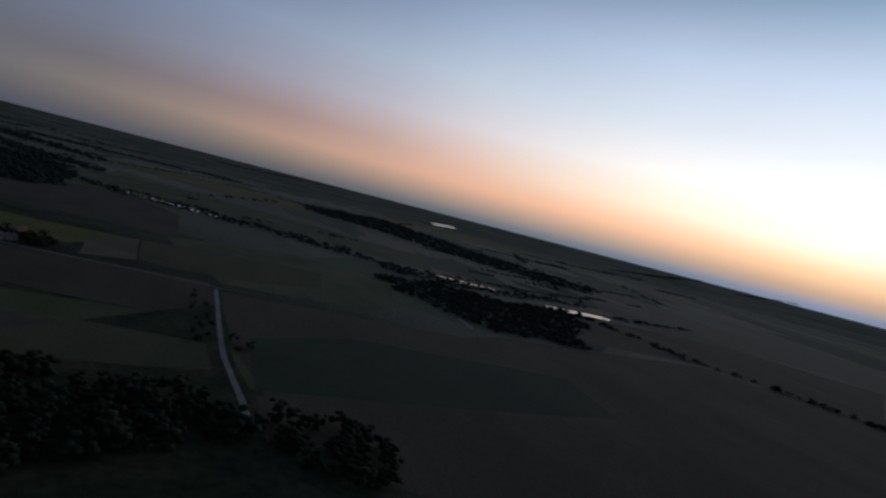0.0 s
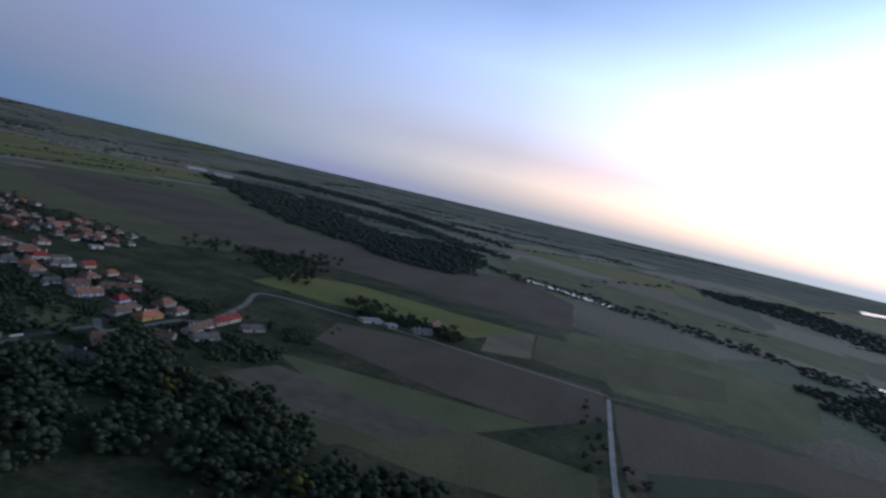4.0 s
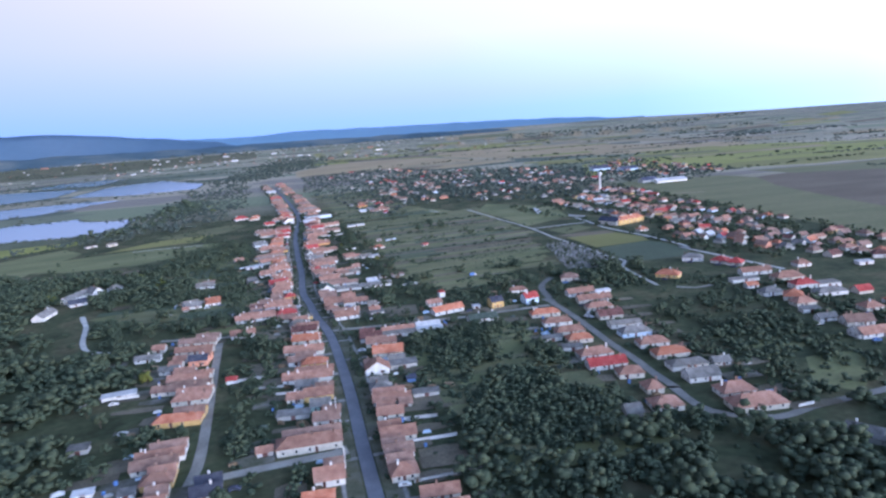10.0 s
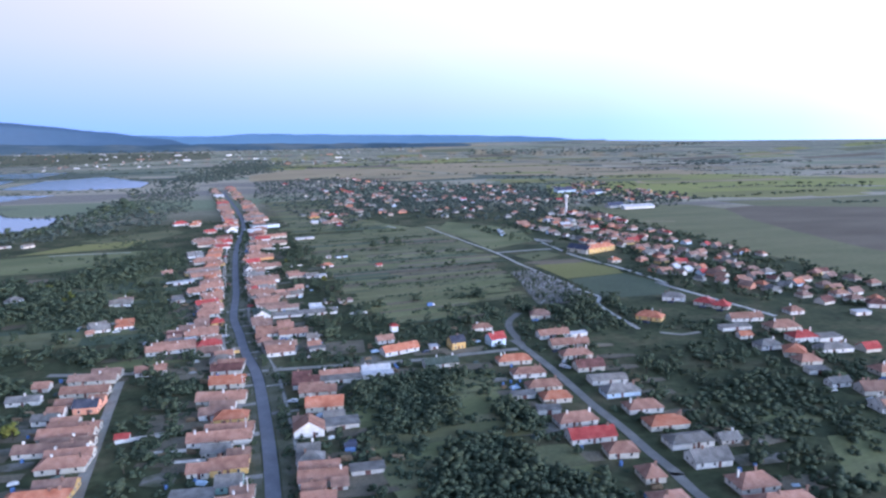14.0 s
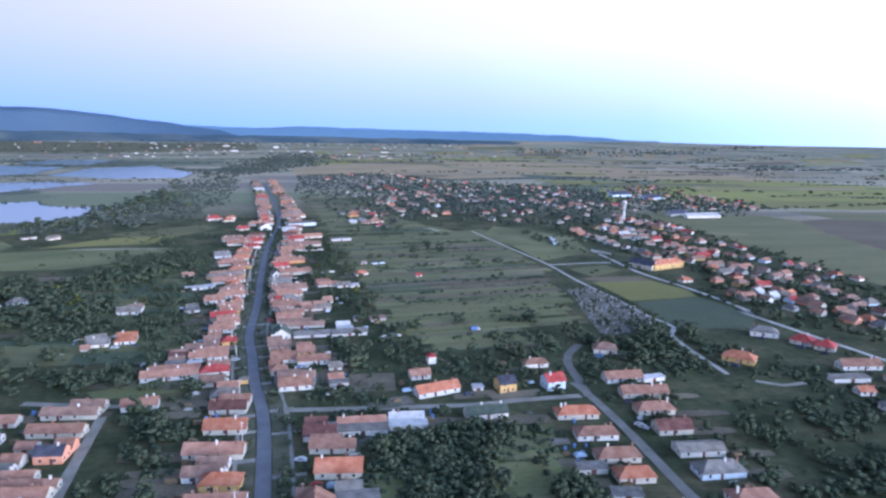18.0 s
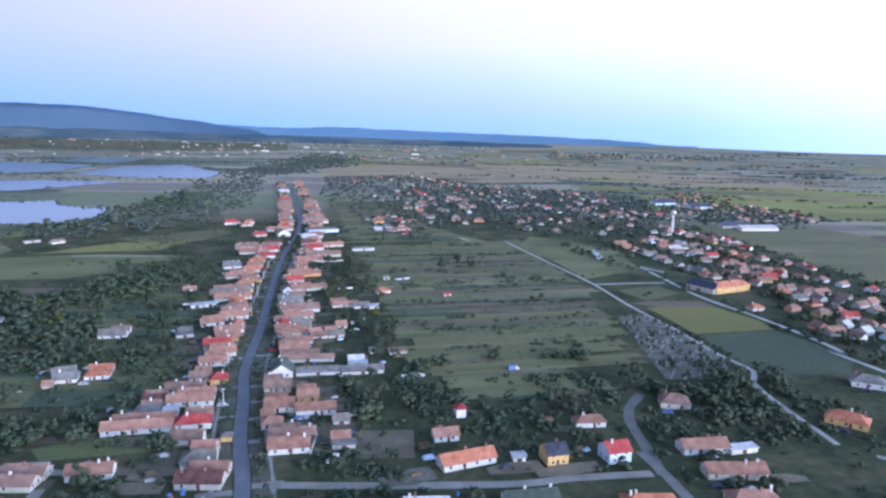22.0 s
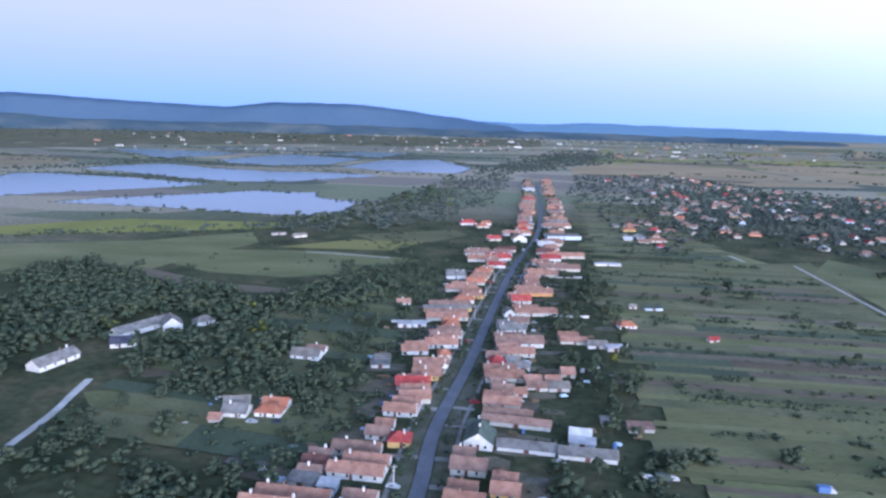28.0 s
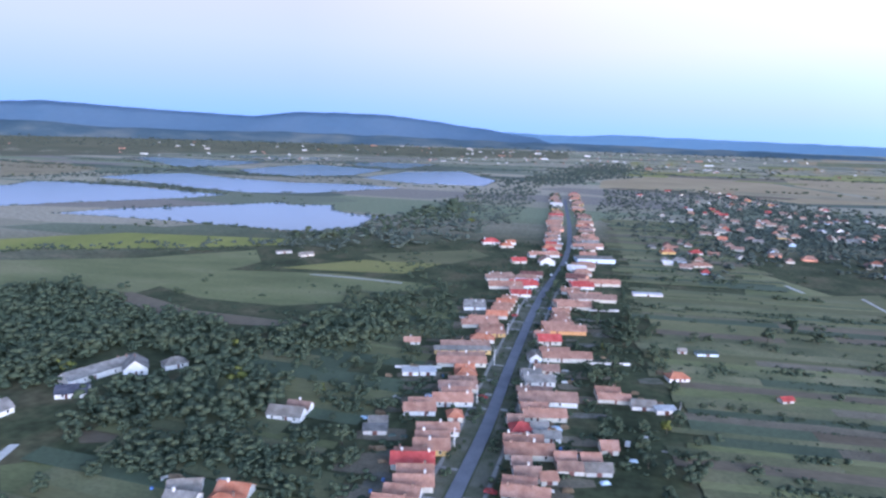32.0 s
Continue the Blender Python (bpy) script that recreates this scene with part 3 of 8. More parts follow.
def crown_data(seed, fine, tall=1.0):
    """A crown about 1 wide and 1 high, from its base at z = 0: many uneven clumps and loose sprays of leaves."""
    g = np.random.RandomState(seed)
    vs, fs, n = [], [], 0
    blobs = {"fine": 16, "low": 13, "bush": 5, "tiny": 2}[fine]
    base = ICO2 if fine == "fine" else ICO1
    centres = []
    for k in range(blobs):
        a, r = g.uniform(0, 2 * np.pi), np.sqrt(g.uniform(0, 1)) * 0.30
        z = g.uniform(0.2, 0.8)
        r *= 1.25 - 0.8 * abs(z - 0.45)
        c = np.array([r * np.cos(a), r * np.sin(a), z * tall])
        rad = g.uniform(0.13, 0.22) * (1.15 - 0.35 * z) * {"fine": 0.85, "low": 0.8, "bush": 1.0, "tiny": 1.55}[fine]
        v, f = base
        jitter = 1 + g.uniform(-0.2, 0.2, (len(v), 1))
        vs.append(v * rad * jitter * [1, 1, 0.85] + c)
        fs.append(f + n)
        n += len(v)
        centres.append((c, rad))
    sprays = {"fine": 200, "low": 26, "bush": 8, "tiny": 4}[fine]
    size = {"fine": 0.034, "low": 0.036, "bush": 0.05, "tiny": 0.1}[fine]
    for k in range(sprays):
        c, rad = centres[g.randint(blobs)]
        d = g.normal(size=3)
        d /= np.linalg.norm(d)
        p = c + d * rad * g.uniform(0.95, 1.3) * [1, 1, .85]
        u = np.cross(d, g.normal(size=3))
        u /= np.linalg.norm(u)
        w = np.cross(d, u) + d * g.uniform(-.6, .6)
        s = size * g.uniform(0.6, 1.4)
        vs.append(np.array([p - u * s, p + w * s, p + u * s, p - w * s]))
        fs.append(np.array([[n, n + 1, n + 2], [n, n + 2, n + 3]]))
        n += 4
    return np.concatenate(vs), np.concatenate(fs)


def mesh_np(name, v, f, mat, smooth=False):
    me = bpy.data.meshes.new(name)
    me.vertices.add(len(v))
    me.vertices.foreach_set("co", np.ascontiguousarray(v, dtype=np.float32).ravel())
    me.loops.add(f.size)
    me.loops.foreach_set("vertex_index", np.ascontiguousarray(f, dtype=np.int32).ravel())
    me.polygons.add(len(f))
    me.polygons.foreach_set("loop_start", np.arange(0, f.size, 3, dtype=np.int32))
    me.update(calc_edges=True)
    me.polygons.foreach_set("use_smooth", [True] * len(f))
    me.validate()
    me.materials.append(mat)
    return me


FINE = [crown_data(40 + i, "fine", 1.0 + 0.15 * (i % 3)) for i in range(6)]
BUSH = [crown_data(120 + i, "bush", 0.9) for i in range(6)]
LOW = [crown_data(80 + i, "low", 1.0 + 0.12 * (i % 3)) for i in range(8)]
TINY = [crown_data(140 + i, "tiny", 0.9) for i in range(6)]


class Stuff:
    """Gathers many far trees or bushes into one mesh."""

    def __init__(self):
        self.v, self.f, self.n = [], [], 0

    def add(self, x, y, sx, sz, g, sink=0.12, src=None):
        v, f = (src or LOW)[g.randrange(len(src or LOW))]
        a = g.uniform(0, 6.3)
        c, s = math.cos(a), math.sin(a)
        w = np.empty_like(v)
        w[:, 0] = (v[:, 0] * c - v[:, 1] * s) * sx + x
        w[:, 1] = (v[:, 0] * s + v[:, 1] * c) * sx + y
        w[:, 2] = (v[:, 2] - sink) * sz + land(x, y)
        self.v.append(w)
        self.f.append(f + self.n)
        self.n += len(v)

    def done(self, name, mat, label, category):
        if not self.v:
            return
        ob = new(name, mesh_np(name, np.concatenate(self.v), np.concatenate(self.f), M[mat], True))
        tagged(ob, label, category, kind="stuff")


REEDS = Stuff()
PATCH_Z = [0.012]
PATCH_LABEL = {"water": "still pond reflecting the pale evening sky", "lime": "bright yellow-green crop field", "meadow": "dark green meadow",
               "olive": "olive green crop field", "dry": "tan stubble field", "plough": "ploughed brown field", "soil": "bare brown yard",
               "chalk": "pale trodden yard", "grass": "open green field of grass", "clover": "dark green clover field", "scrub": "dark scrubby woodland ground", "straw": "pale straw-coloured field", "pale_field": "pale yellow-green field", "gravelly": "cemetery ground of gravel and grass"}
CATEGORY = {"pond": "pond", "canal": "canal", "field": "field", "yard": "yard", "cemetery_ground": "cemetery"}


def patch(name, mat, pts):
    """A field, pond or yard as a thin sheet on the ground, cut fine enough to follow the land."""
    PATCH_Z[0] += 0.0012
    bm = bmesh.new()
    edge = []
    for i, a in enumerate(pts):
        b = pts[(i + 1) % len(pts)]
        n = max(1, min(8, int(math.dist(a, b) / 25)))
        for k in range(n):
            x, y = a[0] + (b[0] - a[0]) * k / n, a[1] + (b[1] - a[1]) * k / n
            w = min(2.5, math.dist(a, b) * 0.03)
            edge.append(bm.verts.new((x + w * noise.noise((x * .05, y * .05, 1)), y + w * noise.noise((x * .05, y * .05, 9)), 0)))
    bm.faces.new(edge)
    bmesh.ops.triangulate(bm, faces=bm.faces[:])
    if max(math.hypot(*p) for p in pts) > 2700:
        for _ in range(5):
            long = [e for e in bm.edges if e.calc_length() > 90]
            if not long:
                break
            bmesh.ops.subdivide_edges(bm, edges=long, cuts=1, use_grid_fill=False)
            bmesh.ops.triangulate(bm, faces=[f for f in bm.faces if len(f.verts) > 3])
    bmesh.ops.recalc_face_normals(bm, faces=bm.faces[:])
    if sum(f.normal.z for f in bm.faces) < 0:
        bmesh.ops.reverse_faces(bm, faces=bm.faces[:])
    for v in bm.verts:
        v.co.z = land(v.co.x, v.co.y) + PATCH_Z[0]
    me = bpy.data.meshes.new(name)
    bm.to_mesh(me)
    bm.free()
    me.materials.append(M[mat])
    ob = new(name, me)
    tagged(ob, "narrow canal glinting in the dusk" if name == "canal" else PATCH_LABEL[mat], CATEGORY[name], kind="structure")
    if mat == "water" and name == "pond":
        g = random.Random(len(pts) + int(pts[0][0]))
        for i, (ax, ay) in enumerate(pts):
            bx, by = pts[(i + 1) % len(pts)]
            n = int(math.dist((ax, ay), (bx, by)) / 7)
            for k in range(n):
                px, py = ax + (bx - ax) * k / n + g.uniform(-3, 3), ay + (by - ay) * k / n + g.uniform(-3, 3)
                q = g.uniform(1.4, 3.2) if g.random() < .86 else g.uniform(4, 8)
                if noise.noise((px * .01, py * .01, 7)) > -.35:
                    REEDS.add(px, py, max(6, q * 1.5), q, g, .2, BUSH)
    if mat == "water":
        x0, x1 = min(p[0] for p in pts), max(p[0] for p in pts)
        y0, y1 = min(p[1] for p in pts), max(p[1] for p in pts)
        if math.hypot(x0, y0) < 2500:
            x = x0
            while x < x1:
                y = y0
                while y < y1:
                    if inside(x, y, pts):
                        take(x, y)
                    y += 2
                x += 2


# ---- houses ----
ROOF_WORD = {"old": "weathered terracotta", "old2": "dull brown tile", "red": "bright red", "orange": "orange tile", "brown": "dark brown", "green": "green",
             "pale": "pale grey", "grey": "grey", "slate": "dark slate", "blue": "dark blue", "white": "white metal"}
WALL_WORD = {"white": "whitewashed", "cream": "cream", "yellow": "yellow", "salmon": "salmon pink", "mint": "mint green", "lightblue": "pale blue", "grey": "grey", "blue": "bright blue",
             "orange": "orange"}
SHAPE_WORD = {"g": "gabled", "y": "gabled", "h": "hipped", "s": "flat"}
rng = random.Random(5)


def roof_mesh(kind, L, D, h, rise, over=0.45):
    """A roof with thickness over a plan L x D centred on the origin."""
    a, b = L / 2 + over, D / 2 + over
    t = 0.18
    lo = h - 0.12
    if kind == "s":
        top = [(-a, -b, h + 0.15), (a, -b, h + 0.15), (a, b, h + 0.15 + rise), (-a, b, h + 0.15 + rise)]
        faces = [(0, 1, 2, 3)]
    elif kind == "h":
        if a >= b:
            k = max(0.15, a - b * 0.95)
            ridge = [(-k, 0, h + rise), (k, 0, h + rise)]
            faces = [(0, 1, 5, 4), (1, 2, 5), (2, 3, 4, 5), (3, 0, 4)]
        else:
            k = max(0.15, b - a * 0.95)
            ridge = [(0, -k, h + rise), (0, k, h + rise)]
            faces = [(0, 1, 4), (1, 2, 5, 4), (2, 3, 5), (3, 0, 4, 5)]
        top = [(-a, -b, lo), (a, -b, lo), (a, b, lo), (-a, b, lo)] + ridge
    elif kind == "g":
        top = [(-a, -b, lo), (a, -b, lo), (a, b, lo), (-a, b, lo), (-a, 0, h + rise), (a, 0, h + rise)]
        faces = [(0, 1, 5, 4), (2, 3, 4, 5)]
    else:
        top = [(-a, -b, lo), (a, -b, lo), (a, b, lo), (-a, b, lo), (0, -b, h + rise), (0, b, h + rise)]
        faces = [(1, 2, 5, 4), (3, 0, 4, 5)]
    n = len(top)
    verts = top + [(x, y, z - t) for x, y, z in top]
    solid = list(faces) + [tuple(reversed([i + n for i in f])) for f in faces]
    count = {}
    for f in faces:
        for i in range(len(f)):
            e = (f[i], f[(i + 1) % len(f)])
            count[e] = 1
    for (i, j) in count:
        if (j, i) not in count:
            solid.append((j, i, i + n, j + n))
    return verts, solid


def wall_mesh(kind, L, D, h, rise):
    a, b = L / 2, D / 2
    verts = [(-a, -b, -.2), (a, -b, -.2), (a, b, -.2), (-a, b, -.2), (-a, -b, h), (a, -b, h), (a, b, h), (-a, b, h)]
    faces = [(0, 1, 5, 4), (2, 3, 7, 6)]
    if kind == "g":
        verts += [(-a, 0, h + rise - .25), (a, 0, h + rise - .25)]
        faces += [(1, 2, 6, 9, 5), (3, 0, 4, 8, 7)]
    elif kind == "y":
        verts += [(0, -b, h + rise - .25), (0, b, h + rise - .25)]
        faces = [(0, 1, 5, 8, 4), (2, 3, 7, 9, 6), (1, 2, 6, 5), (3, 0, 4, 7)]
    elif kind == "s":
        verts[6], verts[7] = (a, b, h + rise), (-a, b, h + rise)
        faces += [(1, 2, 6, 5), (3, 0, 4, 7)]
    else:
        faces += [(1, 2, 6, 5), (3, 0, 4, 7)]
    return verts, faces


def window(parent, x, y, z, w, h, along):
    """A window set on a wall: a pale frame round a dark pane."""
    bm = bmesh.new()
    t = 0.07
    if along == "x":
        for x0, x1, z0, z1 in ((-w / 2, w / 2, h - t, h), (-w / 2, w / 2, 0, t), (-w / 2, -w / 2 + t, t, h - t), (w / 2 - t, w / 2, t, h - t)):
            box(bm, x + x0, y - .05, z + z0, x + x1, y + .05, z + z1)
    else:
        for y0, y1, z0, z1 in ((-w / 2, w / 2, h - t, h), (-w / 2, w / 2, 0, t), (-w / 2, -w / 2 + t, t, h - t), (w / 2 - t, w / 2, t, h - t)):
            box(bm, x - .05, y + y0, z + z0, x + .05, y + y1, z + z1)
    fr = part("window", bm, M["wall_white"], parent)
    bm = bmesh.new()
    if along == "x":
        box(bm, x - w / 2 + t, y - .03, z + t, x + w / 2 - t, y + .03, z + h - t)
    else:
        box(bm, x - .03, y - w / 2 + t, z + t, x + .03, y + w / 2 - t, z + h - t)
    part("pane", bm, M["glass"], fr)


def house(x, y, rot, L, D, kind, roof, wall, h):
    """A house whose front wall has its middle at x, y; it is L along and D deep behind."""
    c, s = math.cos(radians(rot)), math.sin(radians(rot))
    cx, cy = x - s * D / 2, y + c * D / 2
    n = int(max(L, D)) + 2
    for i in range(-n, n + 1):
        for j in range(-n, n + 1):
            u, v = i * 0.5 * L / n * 2, j * 0.5 * D / n * 2
            if abs(u) <= L / 2 + 1 and abs(v) <= D / 2 + 1:
                take(cx + c * u - s * v, cy + s * u + c * v)
    small = L < 7 or kind == "s" or h < 2.5
    h *= 0.82
    L *= 0.95
    big = h >= 4
    span = D if kind in "gs" else (min(L, D))
    if kind == "y":
        span = L
    rise = 0.35 if kind == "s" else min(4.2, span * (0.36 if kind != "h" else 0.31)) * rng.uniform(0.9, 1.1) * (0.5 if roof == "pale" and L > 16 else 1)
    name, cat = ("shed", "shed") if small else (("farm_building", "building") if L > 26 else ("house", "house"))
    if kind == "s":
        lab = f"low {WALL_WORD[wall]} outbuilding with {'an' if roof == 'orange' else 'a'} {ROOF_WORD[roof]} lean-to roof"
    else:
        lab = f"{'two-storey ' if big else ''}{WALL_WORD[wall]} village house with {'an' if roof in ('orange', 'old3') else 'a'} {ROOF_WORD[roof]} {SHAPE_WORD[kind]} roof"
        if small:
            lab = f"small {WALL_WORD[wall]} shed under a {ROOF_WORD[roof]} {SHAPE_WORD[kind]} roof"
    e = thing(name, cx, cy, rot, lab, cat, "village houses" if not small else "village sheds")
    HOUSES.append((cx, cy, rot, L, D, small))
    v, f = wall_mesh(kind, L, D, h, rise)
    finish("wall", v, f, M["wall_" + wall], e)
    v, f = roof_mesh(kind, L, D, h, rise)
    rf = finish("roof", v, f, M["roof_" + roof], e)
    if not small and roof != "pale":
        for k in range(1 if L < 13 else 2):
            bm = bmesh.new()
            px = (rng.uniform(-.3, .3) if k == 0 else rng.choice((-.38, .38))) * (L if kind != "y" else .3)
            py = rng.uniform(-.12, .12) * D
            box(bm, px - .3, py - .3, h, px + .3, py + .3, h + rise + 0.75)
            box(bm, px - .38, py - .38, h + rise + .75, px + .38, py + .38, h + rise + .9)
            part("chimney", bm, M["roof_old2"] if rng.random() < .6 else M["wall_white"], rf)
    if not small:
        floors = 2 if big else 1
        for fl in range(floors):
            z = 0.75 + fl * 2.3
            m = max(2, int(L / 4.2))
            for k in range(m):
                if rng.random() < 0.8 and cy < 560:
                    window(e, -L / 2 + L * (k + .5) / m, -D / 2, z, 1.0, 1.15, "x")
            for k in (-1, 1) if cy < 340 else ():
                window(e, L / 2, k * D / 4.5, z, 0.9, 1.15, "y")
                if fl == 0:
                    window(e, -L / 2, k * D / 4.5, z, 0.9, 1.15, "y")
        bm = bmesh.new()
        px = L * rng.uniform(-.2, .2)
        box(bm, px - .5, -D / 2 - .06, -.05, px + .5, -D / 2 + .05, 2.05)
        part("door", bm, M["roof_brown"], e, "dark wooden door")
    elif L > 4:
        bm = bmesh.new()
        box(bm, -.9, -D / 2 - .06, -.05, .9, -D / 2 + .05, 1.95)
        part("door", bm, M["roof_brown"], e, "dark plank door")
    return e


FAR_N = [0]
FAR_MORE = {"v": [], "f": [], "m": []}


PLAN = []


def plan_house(*spec):
    PLAN.append(spec)


def far_house(x, y, rot, L, D, kind, roof, wall, h=2.9):
    """A house of the outer village; past the first hundred and twenty they are gathered into one mesh."""
    rise = min(L, D) * 0.38
    for i in range(-2, 3):
        for j in range(-2, 3):
            take(x + i * 2, y + j * 2)
    FAR_N[0] += 1
    if FAR_N[0] <= 120:
        e = thing("house", x, y, rot, f"distant {WALL_WORD[wall]} village house with {'an' if roof == 'orange' else 'a'} {ROOF_WORD[roof]} roof", "house", "far village houses", land(x, y))
        v, f = wall_mesh(kind, L, D, h, rise)
        finish("wall", v, f, M["wall_" + wall], e)
        v, f = roof_mesh(kind, L, D, h, rise)
        finish("roof", v, f, M["roof_" + roof], e)
        return
    p = pose(x, y, land(x, y), 0, 0, rot)
    for (v, f), mat in ((wall_mesh(kind, L, D, h, rise), "wall_" + wall), (roof_mesh(kind, L, D, h, rise), "roof_" + roof)):
        k = len(FAR_MORE["v"])
        FAR_MORE["v"] += [p @ Vector(q) for q in v]
        FAR_MORE["f"] += [tuple(i + k for i in q) for q in f]
        FAR_MORE["m"] += [mat] * len(f)


def far_rest():
    mats = sorted(set(FAR_MORE["m"]))
    me = bpy.data.meshes.new("far_houses")
    me.from_pydata([tuple(v) for v in FAR_MORE["v"]], [], FAR_MORE["f"])
    for k in mats:
        me.materials.append(M[k])
    me.polygons.foreach_set("material_index", [mats.index(k) for k in FAR_MORE["m"]])
    tagged(new("far_houses", me), "far cluster of small houses with terracotta roofs", "houses", kind="stuff")


vr = random.Random(11)
ROOFS = ["old"] * 7 + ["old2"] * 8 + ["orange"] * 2 + ["red"] * 2 + ["grey", "grey", "pale", "brown", "brown", "white"]
WALLS = ["white"] * 2 + ["grey"] * 3 + ["cream"] * 6 + ["yellow", "grey", "salmon", "lightblue"]
FAR_POLYS = []


def far_village(count, poly, lane):
    """Houses of the outer village in rows along its lanes, with gaps."""
    FAR_POLYS.append(poly)
    x0, x1 = min(p[0] for p in poly), max(p[0] for p in poly)
    y0, y1 = min(p[1] for p in poly), max(p[1] for p in poly)
    spots, done = [], 0
    d = radians(lane)
    c, s = math.cos(d), math.sin(d)
    far = math.hypot(x1 - x0, y1 - y0)
    v = -far
    while v < far:
        u = -far
        while u < far:
            x, y = (x0 + x1) / 2 + c * u - s * v + vr.uniform(-4, 4), (y0 + y1) / 2 + s * u + c * v + vr.uniform(-5, 5)
            if inside(x, y, poly) and noise.noise((x * .008, y * .008, 3)) > -.2:
                spots.append((x, y))
            u += vr.uniform(10.5, 16)
        v += vr.choice((17, 40, 17, 46))
    vr.shuffle(spots)
    for x, y in spots:
        if done < count and free(x, y, 2):
            far_house(x, y, lane + vr.choice((0, 0, 90, 90, 90)) + vr.uniform(-7, 7), vr.uniform(7, 13.5), vr.uniform(5.5, 8), vr.choice("ghhg"), vr.choice(ROOFS), vr.choice(WALLS), vr.uniform(1.9, 2.4))
            done += 1


def trunk_mesh(seed):
    g = random.Random(seed)
    bm = bmesh.new()

    def limb(a, b, r0, r1):
        d = (b - a).normalized()
        u = d.orthogonal().normalized()
        w = d.cross(u)
        rings = []
        for p, r in ((a, r0), (b, r1)):
            rings.append([bm.verts.new(p + (u * math.cos(t) + w * math.sin(t)) * r) for t in (i * math.pi / 3 for i in range(6))])
        for i in range(6):
            bm.faces.new((rings[0][i], rings[0][(i + 1) % 6], rings[1][(i + 1) % 6], rings[1][i]))
        bm.faces.new(rings[1])
    fork = Vector((g.uniform(-.02, .02), g.uniform(-.02, .02), 0.3))
    limb(Vector((0, 0, -.03)), fork, 0.035, 0.025)
    for k in range(4):
        a = k * 1.6 + g.uniform(-.4, .4)
        limb(fork, Vector((0.2 * math.cos(a), 0.2 * math.sin(a), 0.55 + g.uniform(-.08, .12))), 0.018, 0.006)
    me = bpy.data.meshes.new("trunk")
    bm.to_mesh(me)
    bm.free()
    me.materials.append(M["bark"])
    return me


CROWN_ME = [mesh_np("crown", v + [0, 0, 0.12], f, M["leaf"], True) for v, f in FINE]
YELLOW_ME = [mesh_np("crown", v + [0, 0, 0.12], f, M["leaf_yellow"]) for v, f in FINE[:2]]
TRUNK_ME = [trunk_mesh(i) for i in range(3)]
tr = random.Random(21)


def tree(x, y, size, yellow=False, slim=1.0):
    e = new("tree")
    e.matrix_world = Matrix.LocRotScale((x, y, land(x, y)), Euler((0, 0, tr.uniform(0, 6.3))), (size * slim, size * slim, size * tr.uniform(.85, 1.1)))
    e.empty_display_size = 0.3
    lab = "yellowing broadleaf tree" if yellow else ("small dark green garden tree" if size < 6 else "broad dark green leafy tree")
    tagged(e, lab + " standing in grass", "tree", "garden trees")
    t = new("trunk", tr.choice(TRUNK_ME))
    t.parent = e
    c = new("crown", tr.choice(YELLOW_ME if yellow else CROWN_ME))
    c.parent = e


def wood(spacing, size, poly, leaf="leaf", gap=-.42):
    """A stand of trees: the clear single ones near the village are trees of their own, the rest one thicket."""
    st, yl = Stuff(), Stuff()
    g = random.Random(int(abs(poly[0][0] * 7 + poly[0][1])) + len(poly))
    x0, x1 = min(p[0] for p in poly), max(p[0] for p in poly)
    y0, y1 = min(p[1] for p in poly), max(p[1] for p in poly)
    far = max(1.0, math.hypot((x0 + x1) / 2, (y0 + y1) / 2) / 1500)
    spacing *= far
    gone = math.hypot((x0 + x1) / 2, (y0 + y1) / 2)
    proto = TINY if gone > 930 else BUSH if gone > 640 else LOW
    size *= min(1.2, far ** .25)
    x = x0
    while x < x1:
        y = y0
        while y < y1:
            px, py = x + g.uniform(-.45, .45) * spacing, y + g.uniform(-.45, .45) * spacing
            w = spacing * 2.2
            ex, ey = w * noise.noise((px * .02, py * .02, 5)) * 2, w * noise.noise((px * .02, py * .02, 8)) * 2
            if inside(px + ex, py + ey, poly) and free(px, py, 1) and noise.noise((px * .035, py * .035, 2)) > gap:
                s = size * g.uniform(0.6, 1.25)
                (yl if g.random() < 0.004 else st).add(px, py, s * 1.42, s, g, .12, proto)
                if far < 1.5:
                    take(px, py)
            y += spacing
        x += spacing
    # far stands get the leaf colour with haze painted in
    leaf = "leaf_haze" if gone > 720 else leaf
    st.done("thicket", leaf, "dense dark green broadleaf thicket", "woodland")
    yl.done("thicket", "leaf_yellow", "yellowing trees among the thicket", "woodland")


# roads
MAIN = road('main_road', 'asphalt', 4.9, [(-13.4, 13.7), (-11.0, 66.8), (-9.4, 102.2), (-6.2, 164.2), (-5.0, 241.0), (-8.6, 284.1), (-9.9, 320.9), (-11.7, 359.7), (-7.6, 429.0), (-5.1, 513.9), (1.3, 648.4), (16.2, 821.0), (16.7, 1053.1), (4.2, 1451.4)])
road('lane', 'gravel_road', 4.0, [(-71.9, 80.7), (-68.0, 99.9), (-66.1, 119.8), (-65.8, 172.6), (-65.8, 221.4), (-65.4, 264.3)])
road('lane', 'gravel_road', 5, [(-68.5, 97.5), (-46.4, 98.8), (-15.0, 99.4)])
road('lane', 'gravel_road', 4, [(-99.2, 281.2), (-61.4, 269.1), (-54.4, 275.4)])
road('side_road', 'gravel_road', 4.2, [(0.3, 250.4), (37.0, 243.6), (81.8, 236.9), (95.2, 237.7), (126.4, 235.7)])
road('side_road', 'asphalt_pale', 4.2, [(129.3, 233.8), (134.3, 254.0), (138.0, 271.2), (144.2, 285.6), (157.9, 300.9)])
